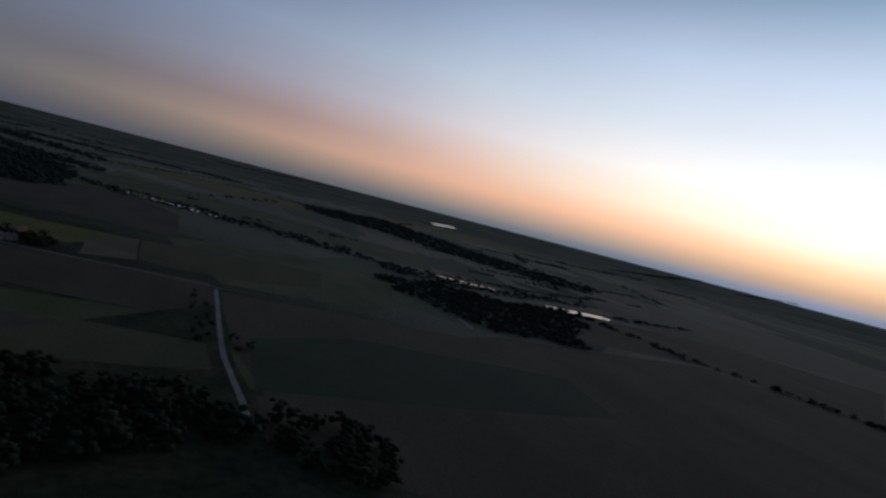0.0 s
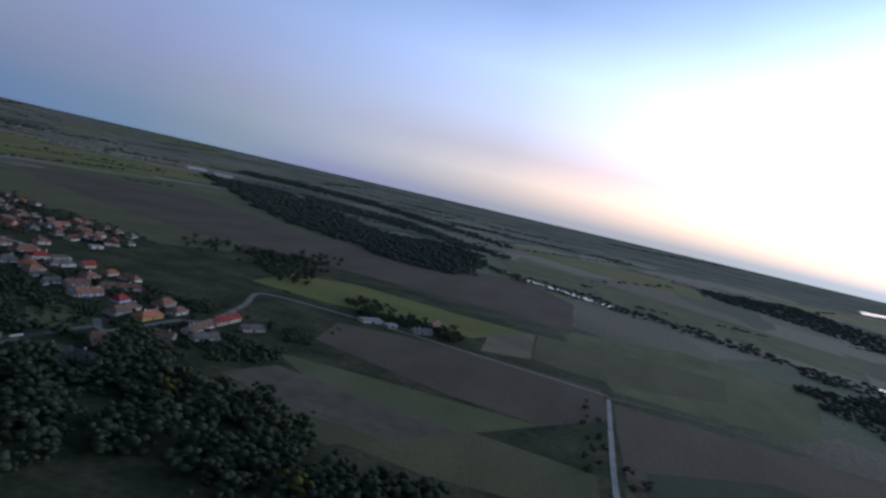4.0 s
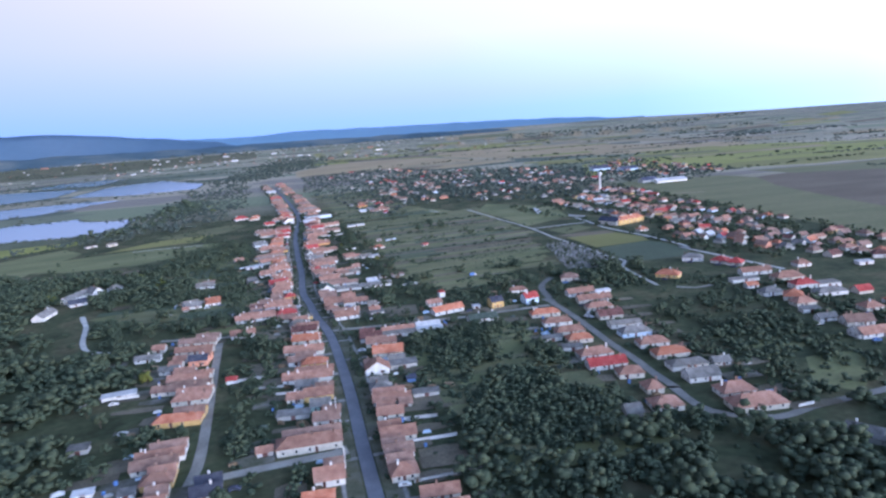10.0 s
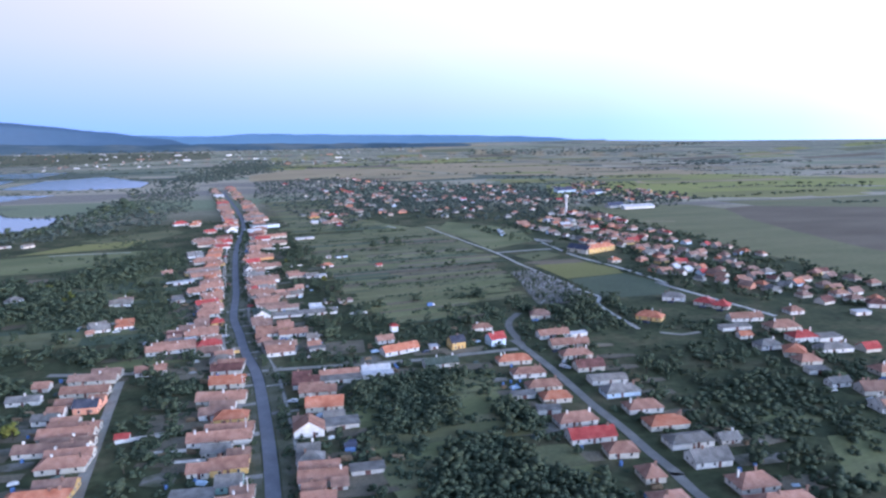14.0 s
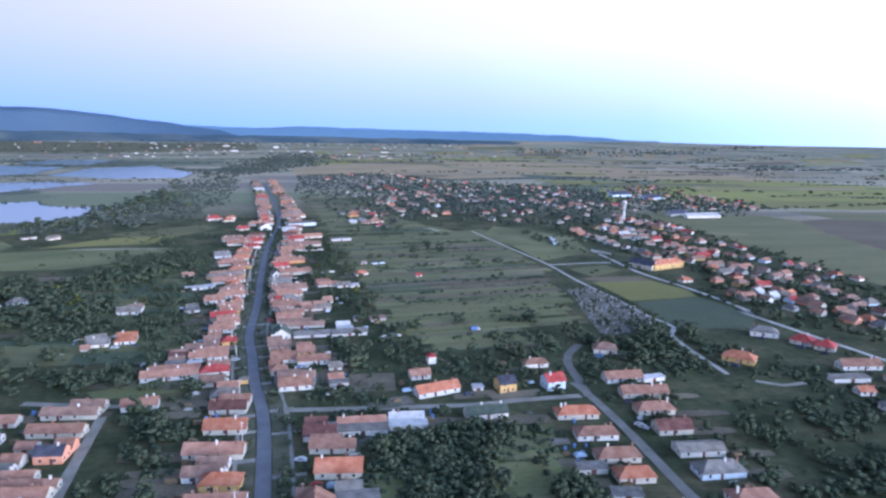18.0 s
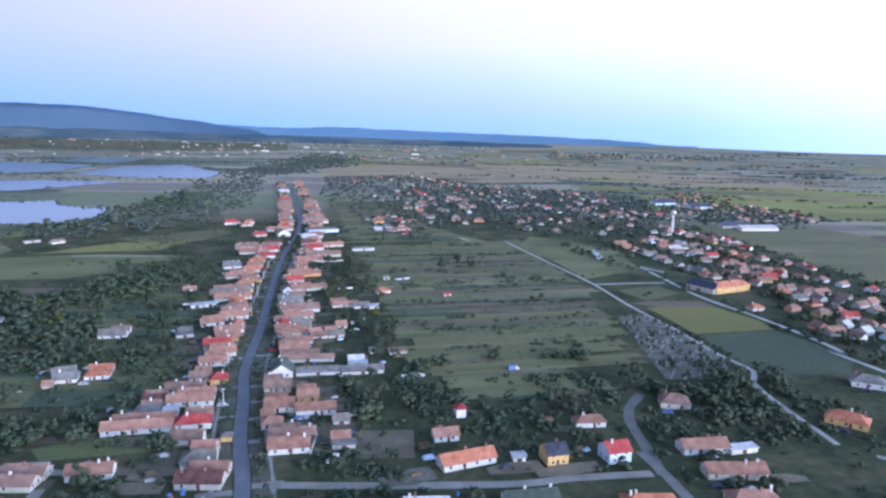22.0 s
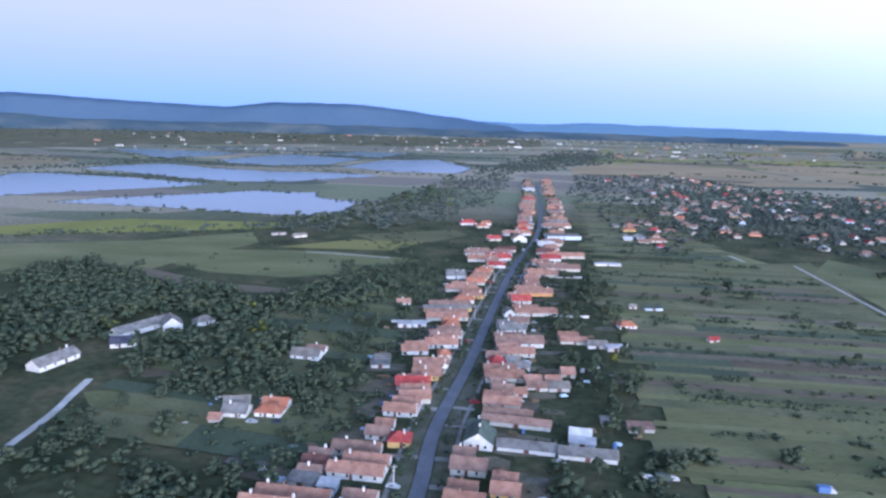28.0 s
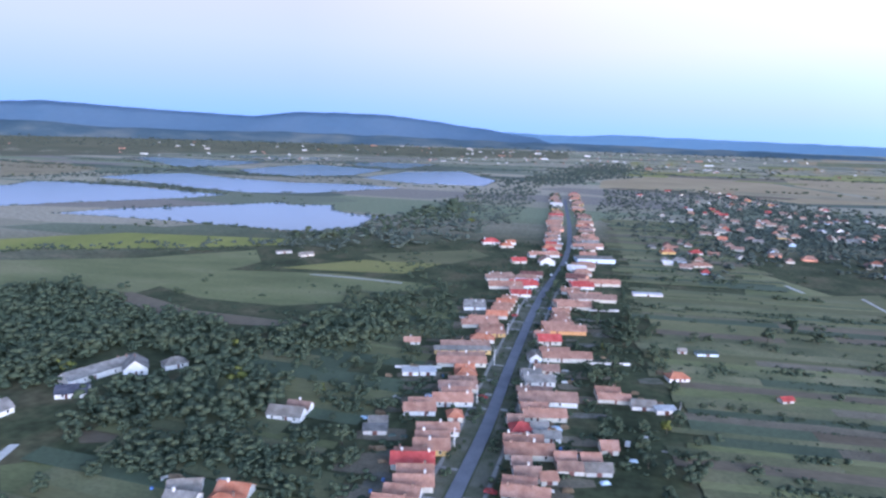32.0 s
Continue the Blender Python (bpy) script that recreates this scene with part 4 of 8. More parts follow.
road('side_road', 'asphalt_pale', 4.0, [(130.2, 250.8), (130.4, 237.4), (128.3, 204.6), (125.4, 178.4), (122.9, 155.9), (121.7, 135.2), (119.2, 115.2), (118.2, 97.4), (117.7, 99.6), (116.4, 74.3), (133.9, 60.0), (149.5, 61.8), (191.5, 62.8)])
road('lane', 'gravel_road', 4, [(203.4, 71.9), (190.2, 54.7), (212.5, 51.6), (244.3, 51.5), (257.0, 42.5), (318.0, 58.3), (365.9, 75.0), (376.9, 25.4), (379.0, -39.1), (376.6, -92.3), (375.2, -135.3), (372.5, -189.2)])
road('dirt_path', 'chalk', 2.6, [(230.4, 718.1), (232.4, 600.8), (234.0, 509.9), (229.8, 448.3), (229.2, 388.4), (226.6, 345.8), (227.9, 318.7), (217.8, 305.8), (211.6, 281.7), (208.3, 257.9), (206.1, 243.3)])
road('dirt_path', 'chalk', 4, [(234.0, 509.9), (273.0, 510.7), (293.4, 509.0)])
road('side_road', 'chalk', 3.4, [(306.3, 570.4), (300.4, 517.9), (294.4, 463.1), (298.7, 408.9), (299.3, 362.6), (295.6, 331.5), (291.4, 343.1), (294.4, 292.3), (298.7, 235.9)])
road('driveway', 'chalk', 3.2, [(-125, 272), (-137, 280), (-145, 301), (-151, 338), (-156, 356), (-161, 374)])
road('dirt_path', 'chalk', 2.8, [(364.2, -189.5), (224.7, -199.9), (182.9, -205.4), (145.3, -211.8), (115.9, -215.8)])
road('dirt_track', 'soil', 5, [(368.3, -189.4), (381.0, -256.6), (372.8, -319.1)])
road('dirt_path', 'chalk', 4, [(454.9, -402.6), (414.7, -402.9)])
road('dirt_path', 'chalk', 2.5, [(75.1, 496.9), (96.5, 494.2), (114.0, 489.3)])
road('dirt_path', 'gravel_road', 1.8, [(74.1, 496.6), (92.7, 494.9), (114.6, 494.2), (130.6, 490.6)])
road('dirt_path', 'gravel_road', 1.6, [(55.2, 425.6), (79.7, 427.2), (111.9, 426.7), (147.6, 427.4)])
road('dirt_path', 'gravel_road', 1.6, [(118.1, 447.0), (133.1, 446.2), (153.3, 440.4)])
road('dirt_path', 'gravel_road', 1.6, [(69.7, 395.7), (83.8, 393.6), (95.7, 390.4)])
road('dirt_path', 'chalk', 3, [(-174.9, 666.6), (-138.7, 664.8), (-100.4, 659.5)])
road('dirt_path', 'chalk', 3, [(186.8, 749.0), (193.1, 724.2)])
road('dirt_path', 'chalk', 4, [(189.5, 697.7), (206.3, 695.5), (219.9, 692.6)])
road('lane', 'gravel_road', 3, [(212.7, 232.7), (221.0, 225.1), (233.6, 225.6)])
# ponds, fields and yards
patch('pond', 'water', [(-605.6, 902.0), (-582.0, 967.9), (-505.6, 1048.8), (-465.2, 1103.1), (-423.2, 1156.3), (-396.1, 1130.1), (-338.4, 1152.6), (-313.2, 1089.7), (-265.1, 1051.7), (-217.9, 1060.7), (-231.1, 999.1), (-225.6, 905.4), (-287.0, 876.7), (-345.3, 885.6), (-431.6, 895.8), (-533.8, 903.0)])
patch('pond', 'water', [(-1025.6, 1105.0), (-964.9, 1205.7), (-1002.2, 1289.8), (-934.1, 1322.8), (-849.0, 1300.8), (-753.7, 1286.6), (-652.1, 1255.7), (-553.2, 1229.0), (-570.7, 1159.1), (-639.8, 1059.8), (-688.8, 992.4), (-714.8, 938.9), (-790.0, 890.7)])
patch('pond', 'water', [(-992.3, 1459.5), (-985.4, 1589.0), (-922.1, 1696.4), (-756.4, 1607.9), (-579.9, 1557.3), (-446.3, 1590.8), (-333.3, 1543.1), (-392.4, 1426.1), (-448.5, 1322.8), (-544.6, 1281.0), (-697.1, 1329.0), (-863.8, 1415.9)])
patch('pond', 'water', [(-900.8, 1912.5), (-906.5, 2192.1), (-874.5, 2405.4), (-561.9, 2229.6), (-553.3, 1890.4), (-668.9, 1764.2), (-804.0, 1795.4)])
patch('pond', 'water', [(-1557.9, 2368.4), (-1491.6, 2498.0), (-1269.3, 2426.1), (-1059.5, 2422.3), (-1025.9, 2110.5), (-1069.1, 1904.6), (-1283.4, 2107.9)])
patch('pond', 'water', [(-1379.4, 2764.1), (-1241.2, 2944.1), (-981.8, 2955.8), (-1034.9, 2614.9), (-1204.3, 2589.5)])
patch('pond', 'water', [(-818.0, 2540.2), (-724.7, 2852.4), (-509.1, 2771.6), (-544.3, 2361.1), (-720.8, 2428.3)])
patch('pond', 'water', [(-509.2, 1808.1), (-484.9, 2169.4), (-334.7, 2328.6), (-174.2, 1915.9), (-180.3, 1710.1), (-338.0, 1677.8), (-434.7, 1751.4)])
patch('field', 'lime', [(-544.9, 686.4), (-507.6, 717.8), (-430.3, 798.6), (-263.1, 821.0), (-245.9, 788.7), (-347.8, 727.5), (-466.2, 673.7), (-508.9, 652.4)])
patch('field', 'grass', [(-424.1, 636.8), (-332.2, 681.4), (-263.5, 750.8), (-231.0, 700.6), (-251.0, 626.5), (-259.6, 571.0), (-305.4, 580.0), (-339.1, 549.9), (-420, 470), (-520, 590)])
patch('field', 'plough', [(-280.5, 564.0), (-263.1, 575.8), (-202.1, 547.2), (-156.2, 543.1), (-117.4, 538.0), (-150.8, 527.5), (-188.0, 524.3), (-240.5, 544.7)])
patch('field', 'grass', [(-256.8, 596.8), (-244.4, 660.1), (-155.8, 676.0), (-70.0, 661.5), (-105.1, 623.4), (-113.5, 597.2), (-157.2, 572.0), (-213.6, 575.0)])
patch('field', 'pale_field', [(-208.2, 681.9), (-156.8, 738.4), (-87.6, 744.9), (-109.2, 692.8), (-165.9, 685.4)])
patch('field', 'olive', [(-165.9, 766.5), (-72.3, 826.7), (-53.3, 799.2), (-81.1, 747.3), (-135.9, 740.4)])
patch('field', 'grass', [(-154.2, 361.2), (-134.2, 371.9), (-111.3, 380.8), (-95.9, 354.2), (-137.1, 343.7)])
patch('field', 'plough', [(-148.5, 389.2), (-102.1, 405.9), (-96.4, 395.6), (-141.3, 380.4)])
patch('field', 'grass', [(-134.2, 379.3), (-94.8, 392.8), (-93.6, 385.5), (-129.3, 373.2)])
patch('field', 'grass', [(-77.6, 288.1), (-57.9, 293.5), (-19.3, 290.9), (-17.0, 283.3), (-34.9, 279.7), (-71.6, 278.3)])
patch('field', 'straw', [(97.2, 2133.0), (322.0, 2609.9), (594.7, 2400.4), (699.6, 1685.7), (457.6, 1605.6), (284.9, 1831.8), (78.8, 1817.8)])
patch('field', 'pale_field', [(259.8, 3404.3), (677.0, 3464.0), (733.1, 2953.5), (308.1, 2504.0), (222.4, 3004.7)])
patch('field', 'straw', [(802.5, 3228.6), (1138.2, 3328.8), (1244.3, 2457.6), (1336.6, 1376.1), (1170.5, 1195.3), (975.2, 1503.0), (728.6, 1802.5), (637.3, 2234.7)])
patch('field', 'dry', [(1182.5, 3102.2), (1469.6, 2915.8), (1669.4, 1818.0), (1490.4, 1566.7), (1346.4, 2552.8)])
patch('field', 'pale_field', [(896.2, 1402.9), (1074.2, 1389.6), (1240.2, 905.9), (1155.1, 837.7), (914.6, 823.5), (789.2, 889.3), (769.6, 1068.0)])
patch('field', 'straw', [(1208.5, 3583.7), (1952.5, 2891.5), (2305.4, 2419.9), (2203.3, 2317.1), (1811.5, 2688.6), (1117.7, 3312.8)])
patch('field', 'pale_field', [(928.9, 1456.9), (1223.3, 1399.1), (1243.6, 1313.2), (901.7, 962.3), (869.0, 1136.5)])
patch('field', 'dry', [(-1980.3, 3816.8), (-2373.0, 3892.1)])
patch('field', 'dry', [(-1705.0, 1950.5), (-1429.5, 1905.0), (-1167.0, 1709.9), (-1084.7, 1395.2), (-1129.4, 1355.9)])
patch('field', 'grass', [(187.0, 784.7), (217.4, 703.4), (219.1, 576.2), (227.7, 521.5), (201.4, 523.6), (145.7, 695.8), (169.1, 811.3)])
patch('field', 'olive', [(192.0, 714.7), (249.8, 735.1), (239.1, 636.7), (219.7, 522.1), (188.4, 524.6)])
patch('field', 'olive', [(243.2, 490.6), (282.8, 499.5), (283.8, 475.3), (248.6, 456.6)])
patch('field', 'plough', [(235.0, 452.8), (248.6, 456.6), (287.6, 453.0), (287.5, 435.8), (248.4, 436.8)])
patch('field', 'pale_field', [(238.9, 439.6), (286.9, 434.9), (295.1, 400.8), (290.1, 381.6), (236.3, 380.3), (238.2, 411.0)])
patch('field', 'clover', [(236.3, 376.8), (289.0, 380.2), (295.0, 334.5), (292.2, 326.3), (273.9, 307.8), (230.0, 313.5), (230.8, 342.4)])
patch('field', 'grass', [(270.8, 757.6), (328.1, 655.3), (301.9, 562.5), (236.8, 529.7), (239.5, 618.8), (239.1, 693.2)])
patch('field', 'lime', [(397.6, 106.9), (478.7, 115.5), (517.7, 62.1), (512.7, -43.9), (518.4, -103.9), (427.5, -79.0), (427.8, -26.7), (399.7, 37.7)])
patch('field', 'grass', [(918.1, 32.4), (1490.5, 81.2), (1388.0, -62.3), (858.0, -114.0), (885.4, -20.8)])
patch('field', 'plough', [(357.7, -193.8), (362.4, -316.8), (378.2, -450.8), (418.9, -600.2), (282.8, -499.8), (256.2, -260.7), (227.3, -204.2)])
patch('field', 'grass', [(217.3, -204.3), (250.2, -259.9), (260.8, -392.9), (200.2, -335.2), (162.3, -214.7)])
patch('field', 'plough', [(153.6, -216.8), (191.6, -331.7), (221.8, -454.8), (183.5, -426.6), (108.2, -221.3)])
patch('field', 'olive', [(203.2, -41.8), (222.6, -114.0), (220.4, -192.9), (178.8, -197.6), (158.8, -132.4), (165.2, -62.2)])
patch('field', 'grass', [(584.0, -126.7), (659.1, -249.6), (636.3, -378.6), (419.6, -329.7), (392.2, -257.7), (389.3, -192.7)])
patch('field', 'plough', [(349.4, 2.4), (379.1, -72.7), (384.6, -183.1), (320.7, -196.0), (264.8, -160.9), (267.1, -108.6), (280.3, -52.8), (291.8, -11.8)])
patch('field', 'grass', [(243.9, -13.4), (251.7, -49.0), (259.0, -111.2), (264.8, -160.9), (213.1, -128.5), (213.3, -98.8), (209.5, -58.8)])
patch('field', 'plough', [(230, -205), (400, -420), (470, -690), (320, -780), (60, -560), (60, -330), (83, -267), (116, -230)])
patch('field', 'clover', [(244, -213), (290, -276), (294, -433), (212, -429), (180, -312), (162, -217)])
patch('field', 'plough', [(616, -375), (468, -521), (478, -701), (336, -792), (562, -1069), (700, -900), (700, -700)])
patch('field', 'soil', [(190.0, -15.8), (224.5, -26.1), (217.3, -82.4), (217.5, -124.5), (213.1, -128.5), (180.0, -107.7), (176.1, -60.7)])
patch('field', 'olive', [(170.7, -14.6), (187.0, -21.5), (176.1, -60.7), (175.3, -104.7), (155.4, -92.2), (161.9, -64.4)])
patch('field', 'dry', [(465.4, -83.5), (517.2, -105.5), (518.1, -114.9), (414.8, -128.6), (393.6, -94.0)])
patch('field', 'olive', [(522.5, -116.5), (543.8, -185.4), (559.1, -283.6), (458.4, -272.4), (419.5, -215.2), (410.3, -156.1), (418.0, -130.0)])
patch('canal', 'water', [(1002.2, -15.1), (938.3, -164.7), (909.4, -166.0), (969.9, -20.8)])
patch('canal', 'water', [(800.5, -475.9), (782.6, -562.0), (768.2, -556.3), (785.6, -471.6)])
patch('canal', 'water', [(725.4, -621.9), (739.5, -732.8), (712.3, -715.4), (700.3, -609.5)])
patch('canal', 'water', [(3187.2, -1102.8), (3220.9, -1244.7), (3125.3, -1230.1), (3085.8, -1089.5)])
patch('yard', 'soil', [(30.7, 285.1), (54.3, 281.7), (50.5, 259.9), (31.1, 262.8)])
patch('yard', 'chalk', [(14.3, 235.9), (53.2, 233.7), (60.0, 225.0), (49.9, 220.8), (15.9, 223.5)])
patch('yard', 'soil', [(68.0, 166.0), (77.0, 164.3), (80.2, 156.9), (64.8, 157.4)])
patch('field', 'plough', [(700, 729), (788.1, 746.6), (968.5, 639.7), (890.1, 444.8), (831.0, 297.8), (863.8, 175.5), (893.3, 65.4), (960.5, -20.2), (829.7, -116.7), (578.3, -141.2), (598, -82.9), (600, -10.5), (585, 78.1), (590, 162.1), (566, 230), (556, 300), (570, 400), (600, 505), (640, 620)])
patch('field', 'olive', [(769.0, 826.2), (918.2, 786.4), (1141.6, 783.5), (1137.3, 615.9), (981.6, 383.8), (874.9, 224.9), (797.3, 109.2), (881.0, 61.9), (851.3, 170.3), (818.3, 290.6), (874.7, 434.2), (949.2, 623.6), (773.1, 729.5)])
patch('field', 'lime', [(698.5, 1285.4), (928.5, 1424.3), (1159.7, 1487.0), (1338.8, 1429.6), (1417.2, 1247.3), (1610.2, 1100.5), (1351.9, 838.7), (1253.0, 997.3), (898.7, 910.5), (772.7, 944.1), (666.1, 985.7), (562.3, 1012.7)])
patch('field', 'olive', [(520, 850), (690, 800), (700, 729), (640, 620), (600, 505), (570, 400), (556, 300), (566, 230), (500, 200), (440, 235), (446, 340), (472, 500), (495, 657)])
patch('field', 'pale_field', [(2722.4, -598.5), (2942.4, -1027.7), (2851.8, -1476.9), (2694.2, -1510.1), (2285.3, -1054.2), (2264.0, -654.7)])
patch('field', 'grass', [(1308.6, 108.5), (1339.8, -112.0), (1190.2, -343.6), (1071.2, -527.7), (827.8, -476.9), (906.0, -314.0), (943.0, -165.9), (1038.7, 7.3)])
patch('field', 'pale_field', [(1921.8, 210.9), (2091.7, 15.2), (2242.6, -253.2), (1916.6, -350.6), (1589.7, -356.4), (1550.3, -97.7), (1698.2, 101.0)])
patch('cemetery_ground', 'gravelly', [(207.3, 418.5), (227.8, 429.5), (229.2, 388.4), (226.8, 342.9), (221.3, 319.5), (204.7, 312.1), (179.5, 315.4), (191.2, 356.1)])
patch('field', 'dry', [(32.1, 146.2), (50.9, 143.5), (46.2, 129.7), (27.8, 129.9)])
patch('field', 'grass', [(38.0, 215.2), (75.3, 214.5), (61.0, 173.0), (42.9, 193.7)])
patch('field', 'grass', [(76.4, 218.0), (102.7, 212.6), (89.8, 178.7), (69.4, 169.5), (61.0, 173.0)])
patch('field', 'grass', [(186.9, 102.0), (209.9, 99.8), (206.6, 87.0), (176.8, 63.8), (167.3, 78.3)])
patch('field', 'grass', [(186.2, 134.0), (201.2, 115.1), (187.3, 109.1), (174.9, 121.9)])
patch('field', 'pale_field', [(146.7, 687.3), (192.7, 699.6), (192.5, 587.8), (181.6, 564.2), (151.8, 586.6), (116.1, 617.4)])
patch('field', 'scrub', [(-2688.3, 2858.5), (-1590.7, 3630.8), (-21.6, 3781.8), (-11.7, 3450.8), (-1050.3, 3156.4), (-1649.2, 2741.1), (-1856.3, 2106.8)])
patch('field', 'soil', [(100.9, 404.0), (110.3, 404.5), (107.3, 393.5), (99.0, 393.1)])
patch('field', 'dry', [(77.1, 491.3), (113.8, 491.1), (128.9, 488.0), (124.8, 480.1), (99.8, 476.9), (75.0, 476.6)])
# houses
plan_house(-45.2, 294.2, 0, 25.3, 6.2, 'g', 'old', 'white', 3.0)
plan_house(-26.0, 295.2, 2, 13.2, 7.0, 'h', 'red', 'white', 3.2)
plan_house(-30.2, 317.5, 0, 18.4, 6.2, 'g', 'old', 'white', 3.0)
plan_house(-44.4, 321.0, 1, 8.2, 5.3, 'g', 'brown', 'grey', 2.6)
plan_house(-34.1, 331.8, 1, 16.8, 6.2, 'g', 'old2', 'cream', 2.6)
plan_house(-26.5, 364.4, 1, 13.4, 6.2, 'g', 'old', 'white', 2.8)
plan_house(-30.1, 344.3, 1, 8.6, 6.2, 'g', 'old2', 'white', 2.8)
plan_house(-21.4, 340.3, 5, 7.9, 7.0, 'h', 'red', 'yellow', 3.2)
plan_house(-36.1, 309.0, 1, 5.7, 4.4, 's', 'white', 'lightblue', 2.6)
plan_house(-44.8, 310.0, 0, 8.4, 5.3, 's', 'grey', 'grey', 2.6)
plan_house(-73.7, 353.1, 2, 10.4, 6.2, 'h', 'orange', 'white', 3.0)
plan_house(-85.6, 350.5, 3, 9.7, 7.0, 'g', 'grey', 'white', 3.0)
plan_house(-90.5, 345.0, 7, 4.2, 4.4, 'g', 'old', 'grey', 2.4)
plan_house(-82.5, 414.6, -0, 14.0, 7.0, 'g', 'pale', 'white', 3.0)
plan_house(-20.6, 264.8, -2, 11.2, 7.9, 'h', 'pale', 'cream', 3.0)
plan_house(-52.5, 262.4, -1, 14.2, 6.2, 'g', 'old', 'white', 3.0)
plan_house(8.6, 269.9, -1, 14.6, 7.0, 'g', 'old', 'white', 3.0)
plan_house(2.3, 290.6, 1, 8.1, 6.2, 'h', 'old', 'cream', 3.0)
plan_house(9.7, 281.1, -1, 17.1, 5.3, 'g', 'old2', 'cream', 2.6)
plan_house(4.7, 305.5, -2, 12.0, 7.9, 'g', 'old', 'white', 3.0)
plan_house(18.7, 300.8, -2, 16.1, 6.2, 'g', 'old', 'white', 3.0)
plan_house(3.7, 326.6, 0, 11.7, 7.0, 'g', 'old2', 'cream', 3.0)
plan_house(16.0, 314.4, -1, 8.8, 6.2, 'g', 'old', 'yellow', 3.0)
plan_house(5.0, 344.4, -1, 10.4, 10.6, 'y', 'green', 'white', 3.4)
plan_house(21.2, 344.9, -1, 20.5, 5.3, 'g', 'grey', 'white', 2.4)
plan_house(41.4, 343.5, -0, 20.0, 5.3, 'g', 'grey', 'white', 2.4)
plan_house(10.6, 378.8, 1, 15.0, 6.2, 'g', 'old', 'cream', 3.0)
plan_house(16.8, 363.9, -3, 26.3, 4.4, 'g', 'old2', 'grey', 2.4)
plan_house(27.9, 290.5, -1, 6.3, 5.3, 'g', 'pale', 'grey', 2.4)
plan_house(27.4, 270.2, -1, 8.4, 3.5, 's', 'grey', 'grey', 2.2)
plan_house(39.9, 352.5, -3, 9.0, 4.4, 's', 'white', 'white', 2.4)
plan_house(-13.1, 283.1, 1, 3.8, 3.5, 'h', 'pale', 'yellow', 2.6)
plan_house(-26.7, 390.5, 12, 14.7, 7.0, 'g', 'red', 'cream', 3.0)
plan_house(-23.1, 377.2, 13, 12.7, 6.2, 'g', 'old', 'cream', 3.0)
plan_house(-22.9, 401.9, 11, 12.9, 7.0, 'g', 'old', 'yellow', 3.0)
plan_house(-23.6, 417.0, 14, 16.0, 6.2, 'g', 'old', 'white', 2.8)
plan_house(-19.6, 430.4, 16, 5.9, 6.2, 'h', 'orange', 'cream', 3.0)
plan_house(-34.2, 432.9, 14, 12.9, 6.2, 'g', 'old', 'white', 2.8)
plan_house(-23.3, 444.9, 14, 16.7, 7.0, 'g', 'old', 'white', 3.0)
plan_house(-23.7, 459.9, 14, 17.1, 6.2, 'g', 'old2', 'cream', 2.8)
plan_house(-22.7, 475.3, 16, 9.7, 7.0, 'h', 'orange', 'yellow', 3.6)
plan_house(-48.0, 474.0, 14, 7.6, 5.3, 's', 'white', 'white', 2.6)
plan_house(-40.4, 476.2, 14, 7.3, 5.3, 's', 'white', 'white', 2.6)
plan_house(-27.7, 492.5, 14, 24.5, 6.2, 'g', 'old', 'cream', 2.8)
plan_house(-30.4, 511.5, 14, 29.8, 6.2, 'g', 'pale', 'yellow', 3.0)
plan_house(-20.0, 544.1, 15, 16.4, 7.0, 'h', 'old', 'yellow', 3.0)
plan_house(-28.4, 561.2, 17, 22.0, 7.0, 'g', 'old', 'cream', 2.8)
plan_house(-37.2, 598.7, 15, 14.5, 7.0, 'g', 'grey', 'white', 3.0)
plan_house(-24.5, 665.0, 12, 25.3, 7.9, 'g', 'old', 'cream', 3.0)
plan_house(-10.7, 672.4, 25, 20.4, 7.9, 'g', 'red', 'white', 3.0)
plan_house(-11.8, 643.8, 11, 14.0, 7.0, 'g', 'red', 'white', 3.0)
plan_house(-31.1, 691.7, 19, 23.0, 7.9, 'g', 'old2', 'cream', 3.0)
plan_house(-3.2, 808.7, 20, 30.2, 7.9, 'g', 'old', 'white', 3.0)
plan_house(1.1, 768.4, 13, 13.8, 12.3, 'y', 'old2', 'white', 4.6)
plan_house(-23.2, 770.0, 22, 13.6, 7.9, 'g', 'red', 'cream', 3.0)
plan_house(-59.6, 865.5, 19, 18.9, 10.6, 'h', 'red', 'white', 3.6)
plan_house(-42.2, 851.3, 21, 13.8, 7.9, 'h', 'orange', 'cream', 3.0)
plan_house(-58.1, 518.0, 15, 8.4, 5.3, 'g', 'old', 'white', 2.6)
plan_house(-45.9, 411.9, 14, 8.9, 5.3, 's', 'grey', 'grey', 2.4)
plan_house(9.2, 380.9, 13, 11.5, 6.2, 'g', 'old', 'cream', 3.0)
plan_house(10.6, 391.4, 11, 8.8, 6.2, 'g', 'old2', 'white', 3.0)
plan_house(17.4, 391.7, 16, 5.5, 5.3, 'g', 'old', 'grey', 2.6)
plan_house(10.1, 406.9, 9, 17.4, 7.0, 'g', 'old', 'cream', 3.0)
plan_house(6.3, 424.0, 14, 8.5, 7.0, 'h', 'red', 'white', 3.2)
plan_house(15.5, 421.8, 13, 10.1, 5.3, 'g', 'grey', 'white', 2.6)
plan_house(14.0, 439.6, 13, 17.3, 6.2, 'g', 'old', 'cream', 2.8)
plan_house(14.4, 455.2, 9, 24.9, 7.9, 'g', 'old2', 'white', 3.0)
plan_house(10.0, 476.8, 14, 14.1, 7.0, 'g', 'grey', 'white', 3.0)
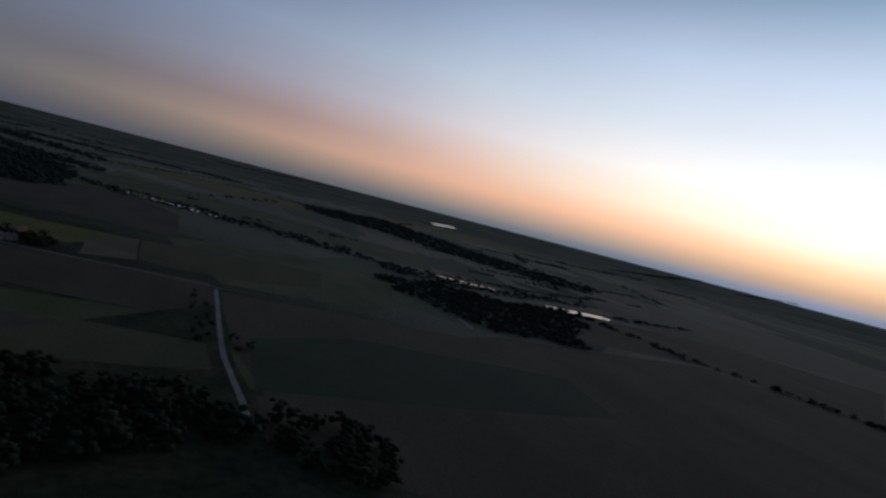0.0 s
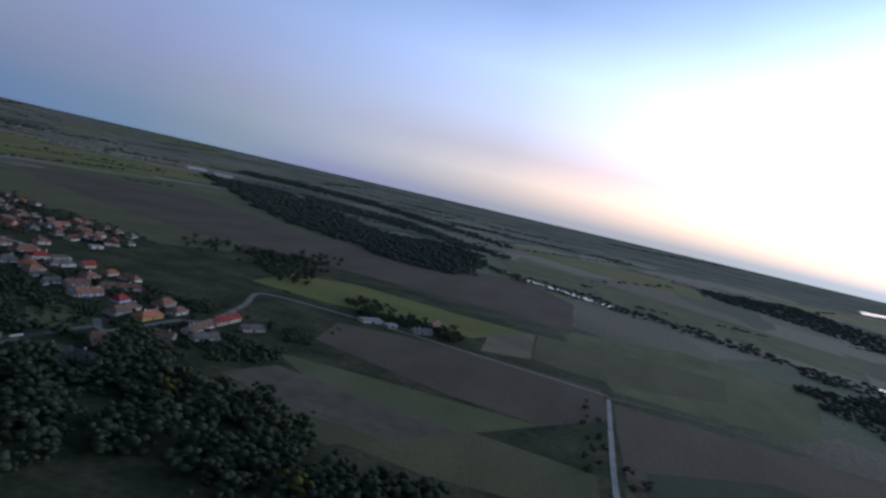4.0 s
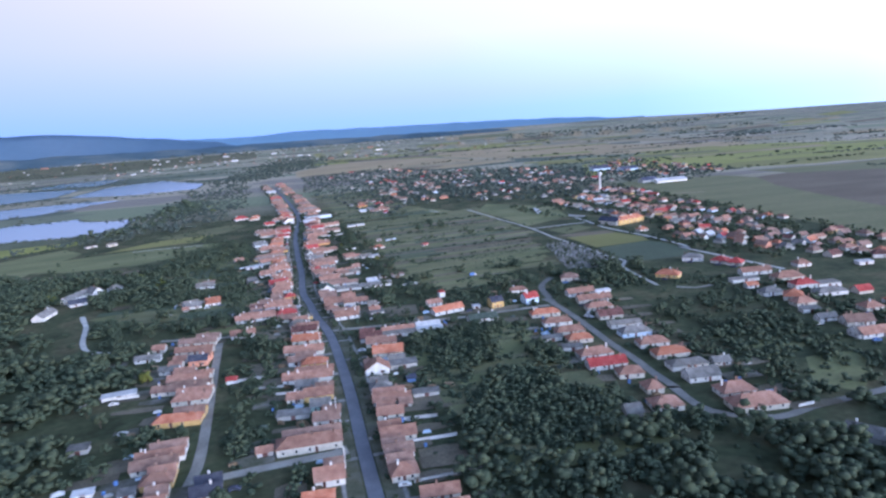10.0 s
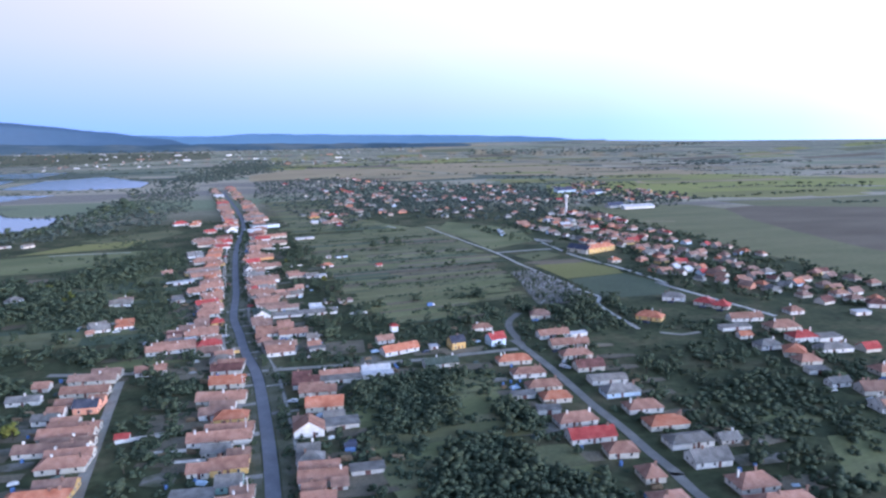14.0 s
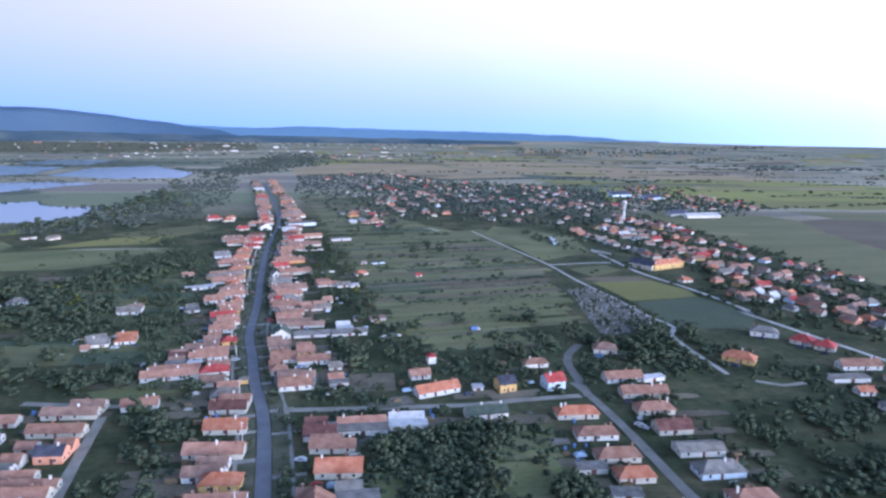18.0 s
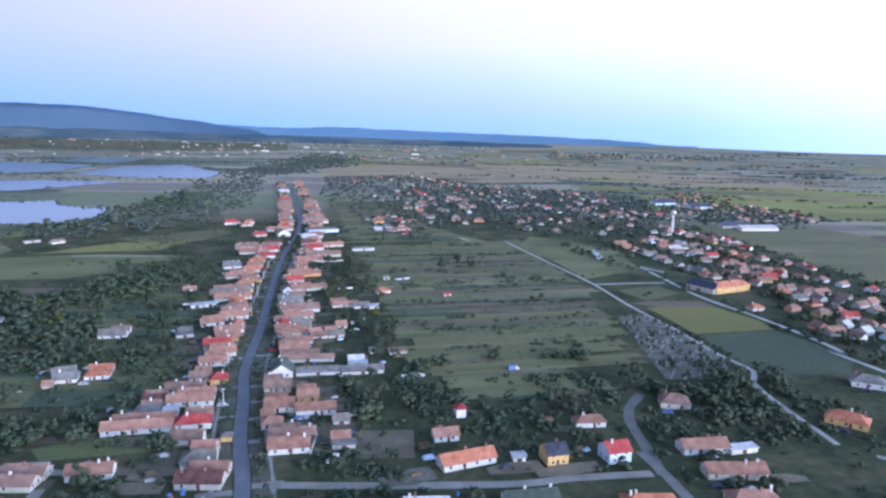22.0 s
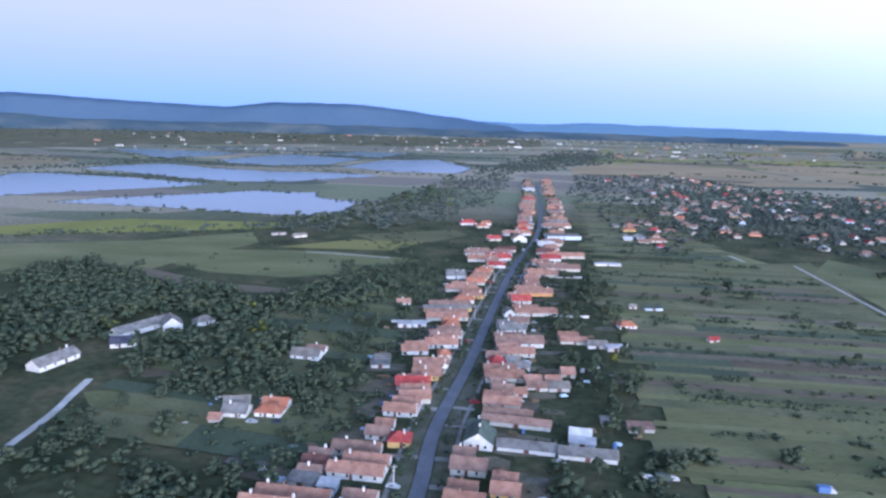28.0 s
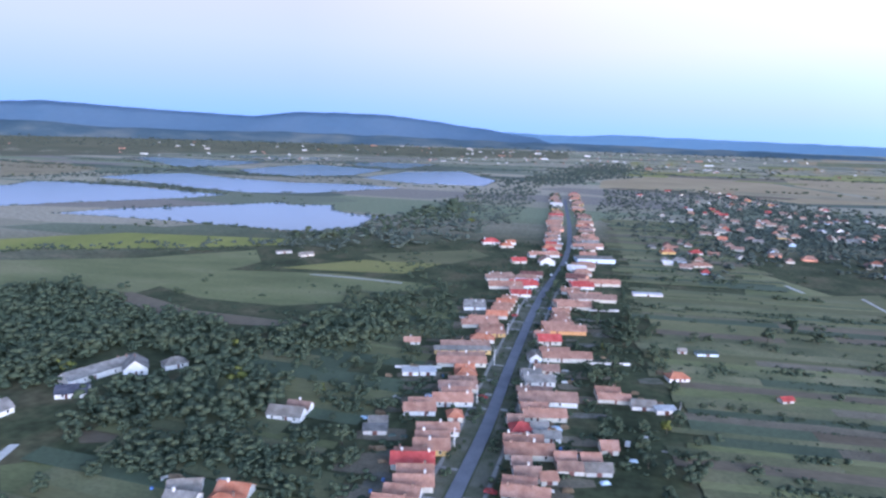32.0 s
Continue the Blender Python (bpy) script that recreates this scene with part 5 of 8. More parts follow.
plan_house(6.3, 508.3, 17, 6.2, 7.0, 'y', 'pale', 'white', 3.0)
plan_house(21.4, 513.3, 12, 25.5, 7.0, 'g', 'old', 'cream', 3.0)
plan_house(12.0, 539.1, 15, 12.7, 7.9, 'g', 'red', 'cream', 3.0)
plan_house(19.6, 560.9, 11, 24.5, 7.9, 'g', 'old', 'orange', 3.0)
plan_house(24.5, 618.7, 15, 23.2, 7.9, 'g', 'old', 'cream', 3.0)
plan_house(36.9, 644.1, 8, 32.5, 7.9, 'g', 'old2', 'cream', 3.0)
plan_house(30.4, 682.4, 11, 16.9, 7.9, 'g', 'red', 'white', 3.0)
plan_house(42.7, 697.0, 11, 33.0, 7.9, 'g', 'old', 'cream', 3.0)
plan_house(43.3, 795.9, 13, 35.8, 15.8, 's', 'pale', 'lightblue', 4.5)
plan_house(37.6, 873.0, 19, 33.1, 8.8, 'g', 'old', 'white', 3.0)
plan_house(36.3, 924.7, 13, 28.2, 8.8, 'g', 'old', 'cream', 3.0)
plan_house(41.2, 465.5, 7, 14.0, 5.3, 'g', 'old', 'cream', 2.6)
plan_house(52.7, 461.7, 9, 10.1, 5.3, 'g', 'pale', 'white', 2.4)
plan_house(61.3, 459.6, 13, 8.4, 4.4, 's', 'white', 'white', 2.4)
plan_house(71.8, 499.3, 15, 9.8, 6.2, 'h', 'orange', 'white', 2.8)
plan_house(24.1, 400.0, 11, 9.0, 5.3, 'g', 'old2', 'grey', 2.4)
plan_house(33.0, 401.5, 12, 9.1, 5.3, 'g', 'pale', 'grey', 2.4)
plan_house(37.2, 418.0, 11, 6.1, 6.2, 'g', 'old', 'cream', 2.6)
plan_house(75.5, 673.0, 8, 21.3, 5.3, 's', 'white', 'white', 2.4)
plan_house(91.8, 542.2, 12, 11.4, 4.4, 's', 'green', 'lightblue', 2.2)
plan_house(115.1, 870.2, 12, 14.1, 8.8, 'h', 'orange', 'yellow', 3.4)
plan_house(141.9, 874.7, 10, 12.8, 8.8, 'h', 'red', 'white', 3.4)
plan_house(134.3, 804.3, 12, 19.5, 7.0, 'h', 'old', 'cream', 3.0)
plan_house(-52.6, 260.1, -9, 15.7, 6.2, 'g', 'old', 'white', 3.0)
plan_house(-20.4, 267.0, -8, 12.0, 7.9, 'h', 'pale', 'cream', 3.0)
plan_house(-18.7, 250.8, -10, 14.8, 7.0, 'g', 'brown', 'grey', 3.0)
plan_house(-19.0, 232.3, -10, 15.9, 7.9, 'g', 'orange', 'cream', 3.0)
plan_house(-21.9, 213.3, -11, 20.9, 7.0, 'g', 'old', 'cream', 3.0)
plan_house(-24.2, 198.2, -11, 13.2, 6.2, 'g', 'old2', 'white', 3.0)
plan_house(-18.6, 191.2, -10, 13.2, 7.0, 'h', 'orange', 'yellow', 3.4)
plan_house(-23.1, 173.3, -9, 23.7, 7.0, 'g', 'old', 'white', 3.0)
plan_house(-24.4, 164.0, -11, 10.2, 6.2, 'g', 'grey', 'grey', 2.8)
plan_house(-30.2, 150.6, -10, 7.2, 6.2, 'g', 'old', 'cream', 3.0)
plan_house(-20.3, 149.8, -7, 12.7, 7.0, 'g', 'old', 'yellow', 3.2)
plan_house(-20.8, 137.9, -9, 8.4, 7.0, 'g', 'grey', 'mint', 3.2)
plan_house(-32.0, 134.9, -10, 13.5, 5.3, 's', 'grey', 'grey', 2.4)
plan_house(-19.9, 123.3, -9, 10.6, 7.0, 'g', 'old2', 'white', 3.2)
plan_house(-57.1, 189.3, -9, 4.9, 3.5, 'g', 'red', 'white', 2.2)
plan_house(-74.4, 223.2, -9, 9.7, 7.0, 'g', 'slate', 'salmon', 4.0)
plan_house(-77.2, 259.7, -10, 21.4, 6.2, 'g', 'old2', 'cream', 2.8)
plan_house(-78.1, 244.0, -11, 20.6, 6.2, 'g', 'old', 'cream', 2.8)
plan_house(-97.6, 257.4, -9, 6.9, 6.2, 'g', 'old', 'grey', 2.6)
plan_house(-101.2, 242.6, -8, 13.5, 5.3, 'g', 'grey', 'white', 2.6)
plan_house(-84.0, 232.7, -10, 6.7, 5.3, 'g', 'old', 'white', 2.6)
plan_house(-87.8, 216.6, -10, 9.7, 5.3, 'g', 'grey', 'white', 2.8)
plan_house(-79.7, 209.3, -9, 10.2, 6.2, 'g', 'old', 'cream', 2.8)
plan_house(-77.1, 196.5, -9, 20.2, 7.0, 'g', 'old', 'cream', 3.0)
plan_house(-79.9, 185.7, -11, 26.1, 6.2, 'g', 'old2', 'cream', 2.8)
plan_house(-74.0, 170.8, -8, 16.3, 7.0, 'h', 'old', 'cream', 3.0)
plan_house(-77.4, 148.6, -10, 19.3, 7.0, 'h', 'orange', 'yellow', 3.2)
plan_house(14.4, 218.8, -9, 12.1, 7.9, 'g', 'brown', 'white', 3.0)
plan_house(30.2, 219.3, -7, 19.2, 5.3, 's', 'pale', 'white', 2.8)
plan_house(47.5, 220.0, -9, 14.6, 4.4, 's', 'white', 'white', 2.6)
plan_house(17.9, 208.3, -11, 16.5, 6.2, 'g', 'old', 'cream', 2.8)
plan_house(17.9, 190.4, -12, 15.7, 8.8, 'g', 'orange', 'cream', 3.2)
plan_house(8.8, 168.8, -7, 11.8, 7.9, 'y', 'old', 'white', 3.4)
plan_house(21.7, 170.7, -5, 13.2, 7.0, 's', 'grey', 'grey', 2.8)
plan_house(5.8, 144.9, -10, 9.5, 7.0, 'h', 'grey', 'white', 3.0)
plan_house(7.8, 131.0, -10, 16.1, 7.0, 'g', 'old', 'white', 3.0)
plan_house(23.0, 133.6, -7, 11.4, 4.4, 's', 'grey', 'grey', 2.4)
plan_house(4.5, 118.5, -10, 10.7, 6.2, 'g', 'old', 'cream', 2.8)
plan_house(12.5, 126.8, -10, 5.3, 5.3, 'g', 'old2', 'grey', 2.4)
plan_house(20.9, 152.2, -9, 3.9, 4.4, 's', 'blue', 'blue', 2.4)
plan_house(-78.6, 98.3, -3, 10.8, 7.0, 'h', 'old', 'yellow', 3.0)
plan_house(-80.8, 110.8, 0, 16.4, 6.2, 'g', 'old2', 'cream', 2.8)
plan_house(-79.7, 117.4, -1, 17.4, 6.2, 'g', 'old', 'white', 2.8)
plan_house(-78.5, 83.2, -2, 8.9, 6.2, 'g', 'old', 'cream', 3.0)
plan_house(-87.3, 94.7, 1, 5.2, 4.4, 's', 'grey', 'white', 2.6)
plan_house(-28.0, 103.5, -4, 24.4, 8.8, 'h', 'old', 'cream', 3.8)
plan_house(-23.7, 77.1, -4, 10.1, 7.9, 'g', 'old', 'white', 3.2)
plan_house(-61.9, 83.4, 2, 10.0, 7.0, 'g', 'slate', 'cream', 3.0)
plan_house(-43.5, 106.8, -1, 5.9, 4.4, 'g', 'old', 'grey', 2.6)
plan_house(-111.2, 138.2, 0, 7.4, 5.3, 's', 'grey', 'grey', 2.4)
plan_house(-101.6, 101.6, -1, 6.5, 3.5, 's', 'white', 'white', 2.0)
plan_house(-106.3, 192.8, 4, 15.1, 4.4, 's', 'white', 'white', 2.2)
plan_house(3.6, 98.4, -5, 13.3, 7.0, 'g', 'old', 'cream', 3.0)
plan_house(1.1, 85.5, -4, 10.4, 7.0, 'g', 'old2', 'white', 3.0)
plan_house(-0.3, 70.8, -3, 9.2, 7.9, 'h', 'old', 'cream', 3.0)
plan_house(74.4, 289.5, 2, 4.0, 4.4, 'h', 'red', 'white', 4.6)
plan_house(67.8, 250.1, 11, 20.3, 7.0, 'g', 'orange', 'white', 3.0)
plan_house(64.3, 270.2, 2, 9.5, 6.2, 'g', 'old', 'white', 2.8)
plan_house(97.4, 246.4, 2, 7.9, 7.9, 'g', 'slate', 'yellow', 5.0)
plan_house(119.2, 244.3, 4, 8.9, 7.9, 'g', 'red', 'lightblue', 5.0)
plan_house(121.6, 272.5, -4, 12.3, 6.2, 'h', 'old', 'white', 2.8)
plan_house(163.9, 282.8, -22, 12.2, 8.8, 'h', 'old2', 'cream', 3.4)
plan_house(153.1, 245.0, -4, 18.1, 7.0, 'g', 'old', 'white', 3.0)
plan_house(166.9, 243.2, 2, 11.5, 3.5, 's', 'white', 'white', 2.2)
plan_house(85.2, 250.7, -2, 4.3, 3.5, 's', 'white', 'white', 2.2)
plan_house(79.9, 222.3, -2, 17.3, 7.0, 'g', 'green', 'white', 3.0)
plan_house(114.4, 213.8, -9, 17.2, 7.0, 'h', 'orange', 'cream', 3.0)
plan_house(113.0, 195.2, -10, 16.0, 7.0, 'h', 'old', 'white', 3.0)
plan_house(111.9, 177.9, -10, 15.8, 7.0, 'h', 'old', 'cream', 3.0)
plan_house(110.5, 164.4, -9, 12.9, 7.0, 'h', 'orange', 'cream', 3.0)
plan_house(101.8, 155.5, -17, 9.6, 4.4, 's', 'grey', 'white', 2.6)
plan_house(107.0, 141.3, -5, 16.5, 7.9, 'h', 'old', 'white', 3.0)
plan_house(104.9, 127.2, -8, 17.9, 7.9, 'g', 'red', 'white', 3.0)
plan_house(108.0, 113.7, -14, 11.1, 7.9, 'h', 'old', 'cream', 3.0)
plan_house(107.8, 95.8, -9, 7.3, 7.9, 'h', 'old', 'cream', 3.0)
plan_house(103.0, 79.4, -10, 11.8, 8.8, 'h', 'old', 'white', 3.0)
plan_house(88.8, 79.9, -10, 6.2, 7.0, 'g', 'grey', 'grey', 2.6)
plan_house(99.6, 173.3, -9, 10.2, 4.4, 's', 'grey', 'grey', 2.4)
plan_house(155.5, 245.0, -8, 15.4, 7.9, 'g', 'old', 'white', 3.0)
plan_house(152.4, 226.8, -10, 21.0, 7.0, 'g', 'old', 'cream', 3.0)
plan_house(146.9, 210.1, -10, 15.9, 7.0, 'h', 'old', 'cream', 3.0)
plan_house(143.8, 192.4, -8, 13.9, 7.9, 'g', 'brown', 'cream', 3.0)
plan_house(142.6, 175.0, -10, 17.2, 7.9, 'g', 'pale', 'white', 3.0)
plan_house(139.8, 160.2, -7, 16.3, 7.9, 'h', 'grey', 'lightblue', 3.0)
plan_house(138.1, 142.4, -10, 14.9, 7.9, 'h', 'old', 'white', 3.0)
plan_house(137.3, 126.6, -9, 16.4, 7.9, 'h', 'orange', 'cream', 3.0)
plan_house(135.3, 111.5, -8, 17.1, 7.9, 'h', 'pale', 'white', 3.0)
plan_house(132.3, 97.7, -9, 14.0, 7.9, 'g', 'grey', 'white', 3.0)
plan_house(149.6, 109.0, -10, 7.6, 5.3, 'g', 'grey', 'grey', 2.6)
plan_house(134.1, 79.5, -8, 14.0, 8.8, 'h', 'old', 'white', 3.0)
plan_house(133.0, 66.1, -10, 21.1, 9.7, 'h', 'old', 'cream', 3.0)
plan_house(221.7, 256.1, -50, 15.6, 8.8, 'h', 'orange', 'yellow', 3.2)
plan_house(266.4, 289.7, -37, 15.0, 8.8, 'h', 'grey', 'white', 3.4)
plan_house(275.2, 272.8, -56, 11.5, 9.7, 'h', 'red', 'cream', 3.0)
plan_house(279.6, 261.6, -52, 10.3, 9.7, 'h', 'red', 'cream', 3.0)
plan_house(274.3, 232.8, -12, 20.8, 7.0, 'g', 'old', 'white', 3.0)
plan_house(255.2, 220.4, -10, 18.6, 5.3, 's', 'pale', 'white', 2.6)
plan_house(279.7, 209.5, -10, 18.6, 9.7, 'h', 'old', 'cream', 3.0)
plan_house(272.0, 189.1, -11, 14.4, 8.8, 'h', 'red', 'white', 4.0)
plan_house(285.7, 186.1, -8, 14.6, 7.0, 's', 'pale', 'white', 3.0)
plan_house(246.2, 186.6, -9, 12.5, 7.9, 'h', 'grey', 'white', 3.0)
plan_house(247.1, 172.9, -40, 10.6, 10.6, 'h', 'orange', 'cream', 3.4)
plan_house(273.0, 170.8, -9, 18.5, 7.9, 'h', 'grey', 'white', 3.0)
plan_house(245.0, 161.4, -9, 11.7, 7.9, 'h', 'old', 'cream', 3.0)
plan_house(238.4, 151.2, -15, 9.8, 5.3, 's', 'grey', 'white', 2.6)
plan_house(266.1, 138.1, -9, 10.5, 7.9, 'h', 'old', 'cream', 3.0)
plan_house(233.9, 135.9, -9, 9.9, 5.3, 'g', 'grey', 'white', 2.6)
plan_house(240.4, 123.2, -17, 14.2, 7.9, 'g', 'old2', 'grey', 3.0)
plan_house(228.4, 108.6, -10, 9.7, 7.9, 'g', 'grey', 'white', 3.0)
plan_house(248.5, 206.2, -11, 7.3, 5.3, 'g', 'orange', 'white', 2.6)
plan_house(313.6, 233.9, -9, 10.0, 7.9, 'h', 'old', 'white', 3.0)
plan_house(377.9, 256.4, -9, 11.2, 7.9, 'h', 'old', 'white', 3.0)
plan_house(373.8, 242.0, -9, 10.8, 7.9, 'h', 'old2', 'white', 3.0)
plan_house(372.4, 226.8, -34, 12.2, 8.8, 'h', 'brown', 'white', 3.4)
plan_house(348.3, 217.6, -11, 10.4, 5.3, 's', 'white', 'white', 2.6)
plan_house(227.1, 72.8, 9, 25.2, 7.9, 'h', 'old2', 'cream', 3.0)
plan_house(229.2, 57.7, 1, 18.0, 7.9, 'h', 'orange', 'yellow', 3.0)
plan_house(261.4, 73.5, 6, 13.8, 7.9, 'h', 'old', 'cream', 3.0)
plan_house(254.6, 58.4, 5, 12.4, 7.0, 'h', 'old', 'white', 3.0)
plan_house(173.0, 36.4, -36, 11.0, 8.8, 'g', 'old', 'white', 3.2)
plan_house(144.5, 35.2, -61, 11.3, 7.0, 'g', 'grey', 'grey', 2.6)
plan_house(148.0, 24.7, -81, 11.2, 7.0, 'g', 'grey', 'grey', 2.6)
plan_house(233.9, 107.1, -6, 18.3, 7.0, 'g', 'old', 'white', 2.8)
plan_house(265.5, 135.3, 1, 9.7, 7.0, 'h', 'old', 'cream', 3.0)
plan_house(263.8, 113.0, -31, 24.8, 6.2, 'g', 'old2', 'grey', 2.6)
plan_house(204.2, 32.6, -71, 14.6, 7.0, 'g', 'old2', 'grey', 2.6)
plan_house(236.9, 29.7, 9, 25.7, 7.0, 'g', 'old2', 'white', 2.8)
plan_house(266.5, 33.5, 3, 26.9, 7.0, 'g', 'red', 'cream', 3.0)
plan_house(223.6, 16.8, -27, 14.8, 7.0, 'g', 'grey', 'white', 2.6)
plan_house(265.4, 15.2, -28, 15.2, 6.2, 'g', 'grey', 'grey', 2.4)
plan_house(377.1, -14.1, -35, 18.0, 7.0, 's', 'white', 'white', 2.8)
plan_house(381.1, -28.6, -23, 10.4, 5.3, 's', 'white', 'grey', 2.6)
plan_house(389.3, -50.2, -38, 17.2, 6.2, 'g', 'grey', 'grey', 2.8)
plan_house(424.4, -51.1, -19, 14.0, 7.0, 'g', 'old', 'cream', 3.0)
plan_house(328.3, 473.2, 15, 37.3, 9.7, 'h', 'orange', 'yellow', 6.0)
plan_house(304.4, 479.5, -68, 23.9, 9.7, 'g', 'blue', 'cream', 5.0)
plan_house(294.0, 626.3, 72, 41.1, 4.4, 's', 'white', 'lightblue', 2.6)
plan_house(310.5, 422.1, 6, 9.4, 7.0, 'h', 'orange', 'cream', 3.0)
plan_house(-87.4, 357.0, 22, 9.9, 7.0, 'g', 'pale', 'white', 3.0)
plan_house(-230.9, 743.4, 38, 14.3, 5.3, 's', 'pale', 'grey', 2.4)
plan_house(-206.4, 736.8, 47, 13.2, 5.3, 'g', 'pale', 'cream', 2.5)
plan_house(-175.2, 437.4, 70, 33.8, 7.9, 'g', 'grey', 'white', 3.6)
plan_house(-171.8, 412.8, 27, 12.3, 7.0, 'g', 'slate', 'white', 2.8)
plan_house(-163.6, 441.5, 36, 10.5, 11.4, 'y', 'grey', 'white', 3.8)
plan_house(-151.9, 454.4, 49, 10.5, 7.0, 'h', 'pale', 'white', 3.0)
plan_house(-183.7, 385.9, 81, 21.9, 7.9, 'g', 'grey', 'white', 3.0)
plan_house(113.7, 485.0, 24, 5.9, 3.5, 'g', 'red', 'grey', 2.4)
plan_house(71.1, 499.0, 13, 9.2, 4.4, 'g', 'old', 'cream', 2.6)
plan_house(90.5, 540.9, 2, 11.4, 2.6, 's', 'blue', 'grey', 2.4)
plan_house(79.4, 542.9, 4, 4.4, 3.5, 'g', 'pale', 'white', 2.4)
plan_house(61.8, 368.6, 5, 9.4, 5.3, 's', 'old2', 'grey', 2.3)
plan_house(50.4, 371.8, 6, 5.0, 4.4, 's', 'grey', 'grey', 2.3)


def build_plan():
    g = random.Random(19)
    for i, (x, y, rot, L, D, *rest) in enumerate(PLAN):
        if any(math.dist((x, y), q[:2]) < 5 for q in PLAN[:i]):
            continue
        room = min([q[1] - y for q in PLAN if q[1] - y > 5 and abs(q[0] - x) < (L + q[3]) / 2 - .5] + [40])
        house(x, y, rot, L, D, *rest)
        wing = min(6.6, room * .96 - D)
        roof, wall, h = rest[1:]
        if wing > 3.6 and g.random() < .72 and L > 8 and (abs(x) < 50 or -95 < x < -60) and 60 < y < 700:
            c, s = math.cos(radians(rot)), math.sin(radians(rot))
            w = L * g.uniform(.6, .98)
            u = (L - w) / 2 * (1 if x < -5 else -1)
            house(x - s * D + c * u, y + c * D + s * u, rot, w, wing, "g", roof if g.random() < .6 else g.choice(("old", "old2")), wall, min(h, 2.9))


build_plan()
# far villages
far_village(105, [(346.1, 1685.7), (404.4, 1484.5), (480.6, 1326.8), (618.8, 1342.5), (606.9, 1201.2), (577.3, 989.5), (507.1, 839.5), (437.3, 754.9), (388.5, 743.5), (370.4, 809.9), (338.8, 839.5), (291.7, 870.7), (237.8, 870.3), (174.8, 839.5)], 88)
far_village(48, [(743.7, 1280.7), (859.4, 1329.8), (792.0, 1124.5), (818.1, 997.7), (792.3, 892.9), (689.7, 839.5), (642.6, 873.3), (546.4, 839.5), (600.8, 990.3)], 88)
far_village(66, [(314.3, 689.7), (422.8, 730.6), (420.3, 645.9), (407.5, 563.9), (406.9, 507.4), (350.1, 511.9), (328.3, 541.9), (324.3, 599.2), (300.2, 616.7)], -90)
far_village(22, [(390.0, 525.3), (411.8, 446.7), (325.3, 359.5), (305.0, 368.9), (332.3, 405.4), (340.5, 442.7)], -90)
far_village(32, [(195.3, 1368.9), (302.2, 1468.9), (158.8, 760.5), (130.2, 738.2), (99.6, 811.8), (96.7, 901.2), (150.8, 975.0)], 88)
far_village(30, [(323.5, 338.6), (455.8, 428.0), (442.9, 338.0), (438.6, 256.6), (378.4, 209.9), (356.2, 242.0), (310.8, 257.0)], -90)
far_village(10, [(231.9, 173.9), (291.1, 169.9), (291.9, 125.7), (268.7, 87.6), (226.9, 83.6), (243.6, 125.5), (219.8, 148.3)], -90)
far_village(5, [(88.5, 1734.8), (294.5, 1890.3), (193.7, 1194.5), (99.8, 910.0), (55.8, 1241.9)], 88)
far_village(70, [(294.5, 1890.3), (472.2, 1551.1), (606.0, 1350.6), (733.4, 1159.7), (812.2, 917.4), (769.6, 851.0), (622.5, 820.1), (524.6, 903.0), (374.7, 707.4), (309.8, 749.4), (234.6, 825.1), (130.1, 838.3), (103.6, 847.3), (171.1, 1137.1)], 88)

far_village(84, [(318, 345), (345, 468), (385, 610), (420, 760), (500, 834), (483, 657), (458, 500), (434, 340), (428, 240), (392, 250), (330, 300)], -72)
far_village(26, [(500, 834), (560, 800), (700, 860), (690, 800), (580, 780)], 20)

for spec in ((644, 1104, 12, 46, 14, 's', 'blue', 'lightblue', 4), (668, 1040, 8, 40, 13, 'g', 'blue', 'lightblue', 4), (566, 812, 8, 30, 12, 'g', 'blue', 'grey', 4), (590, 786, -2, 52, 9, 's', 'white', 'white', 3), (1738, 1215, -20, 70, 14, 's', 'white', 'white', 4), (1737, 1111, -30, 60, 12, 's', 'white', 'white', 4)):
    far_house(*spec)
patch('field', 'dry', [(505, 655), (540, 640), (538, 632), (503, 646)])


REEDS.done("reeds", "leaf_haze", "reed belts and bushes along the pond shores", "reeds")


# ---- parcels of farmland beyond the village ----
def parcels():
    g = random.Random(64)
    kinds = ["straw", "dry", "pale_field", "olive", "plough", "meadow", "pale_field", "straw", "lime"]
    for k in range(95):
        a = radians(g.uniform(4, 62))
        r = g.uniform(1250, 3900) if a < .6 else g.uniform(1150, 3900)
        x, y = r * math.sin(a), r * math.cos(a)
        d = radians(-12 + g.uniform(-10, 10))
        w, l = g.uniform(110, 420), g.uniform(20, 75) * (1 + r / 2500)
        c, s = math.cos(d), math.sin(d)
        q = [(round(x + c * u * w / 2 - s * v * l / 2, 1), round(y + s * u * w / 2 + c * v * l / 2, 1)) for u, v in ((-1, -1), (1, -1), (1.1, 1), (-.9, 1))]
        if any(inside(px, py, poly) for poly in FAR_POLYS for px, py in q):
            continue
        patch("field", g.choice(kinds), q)


parcels()


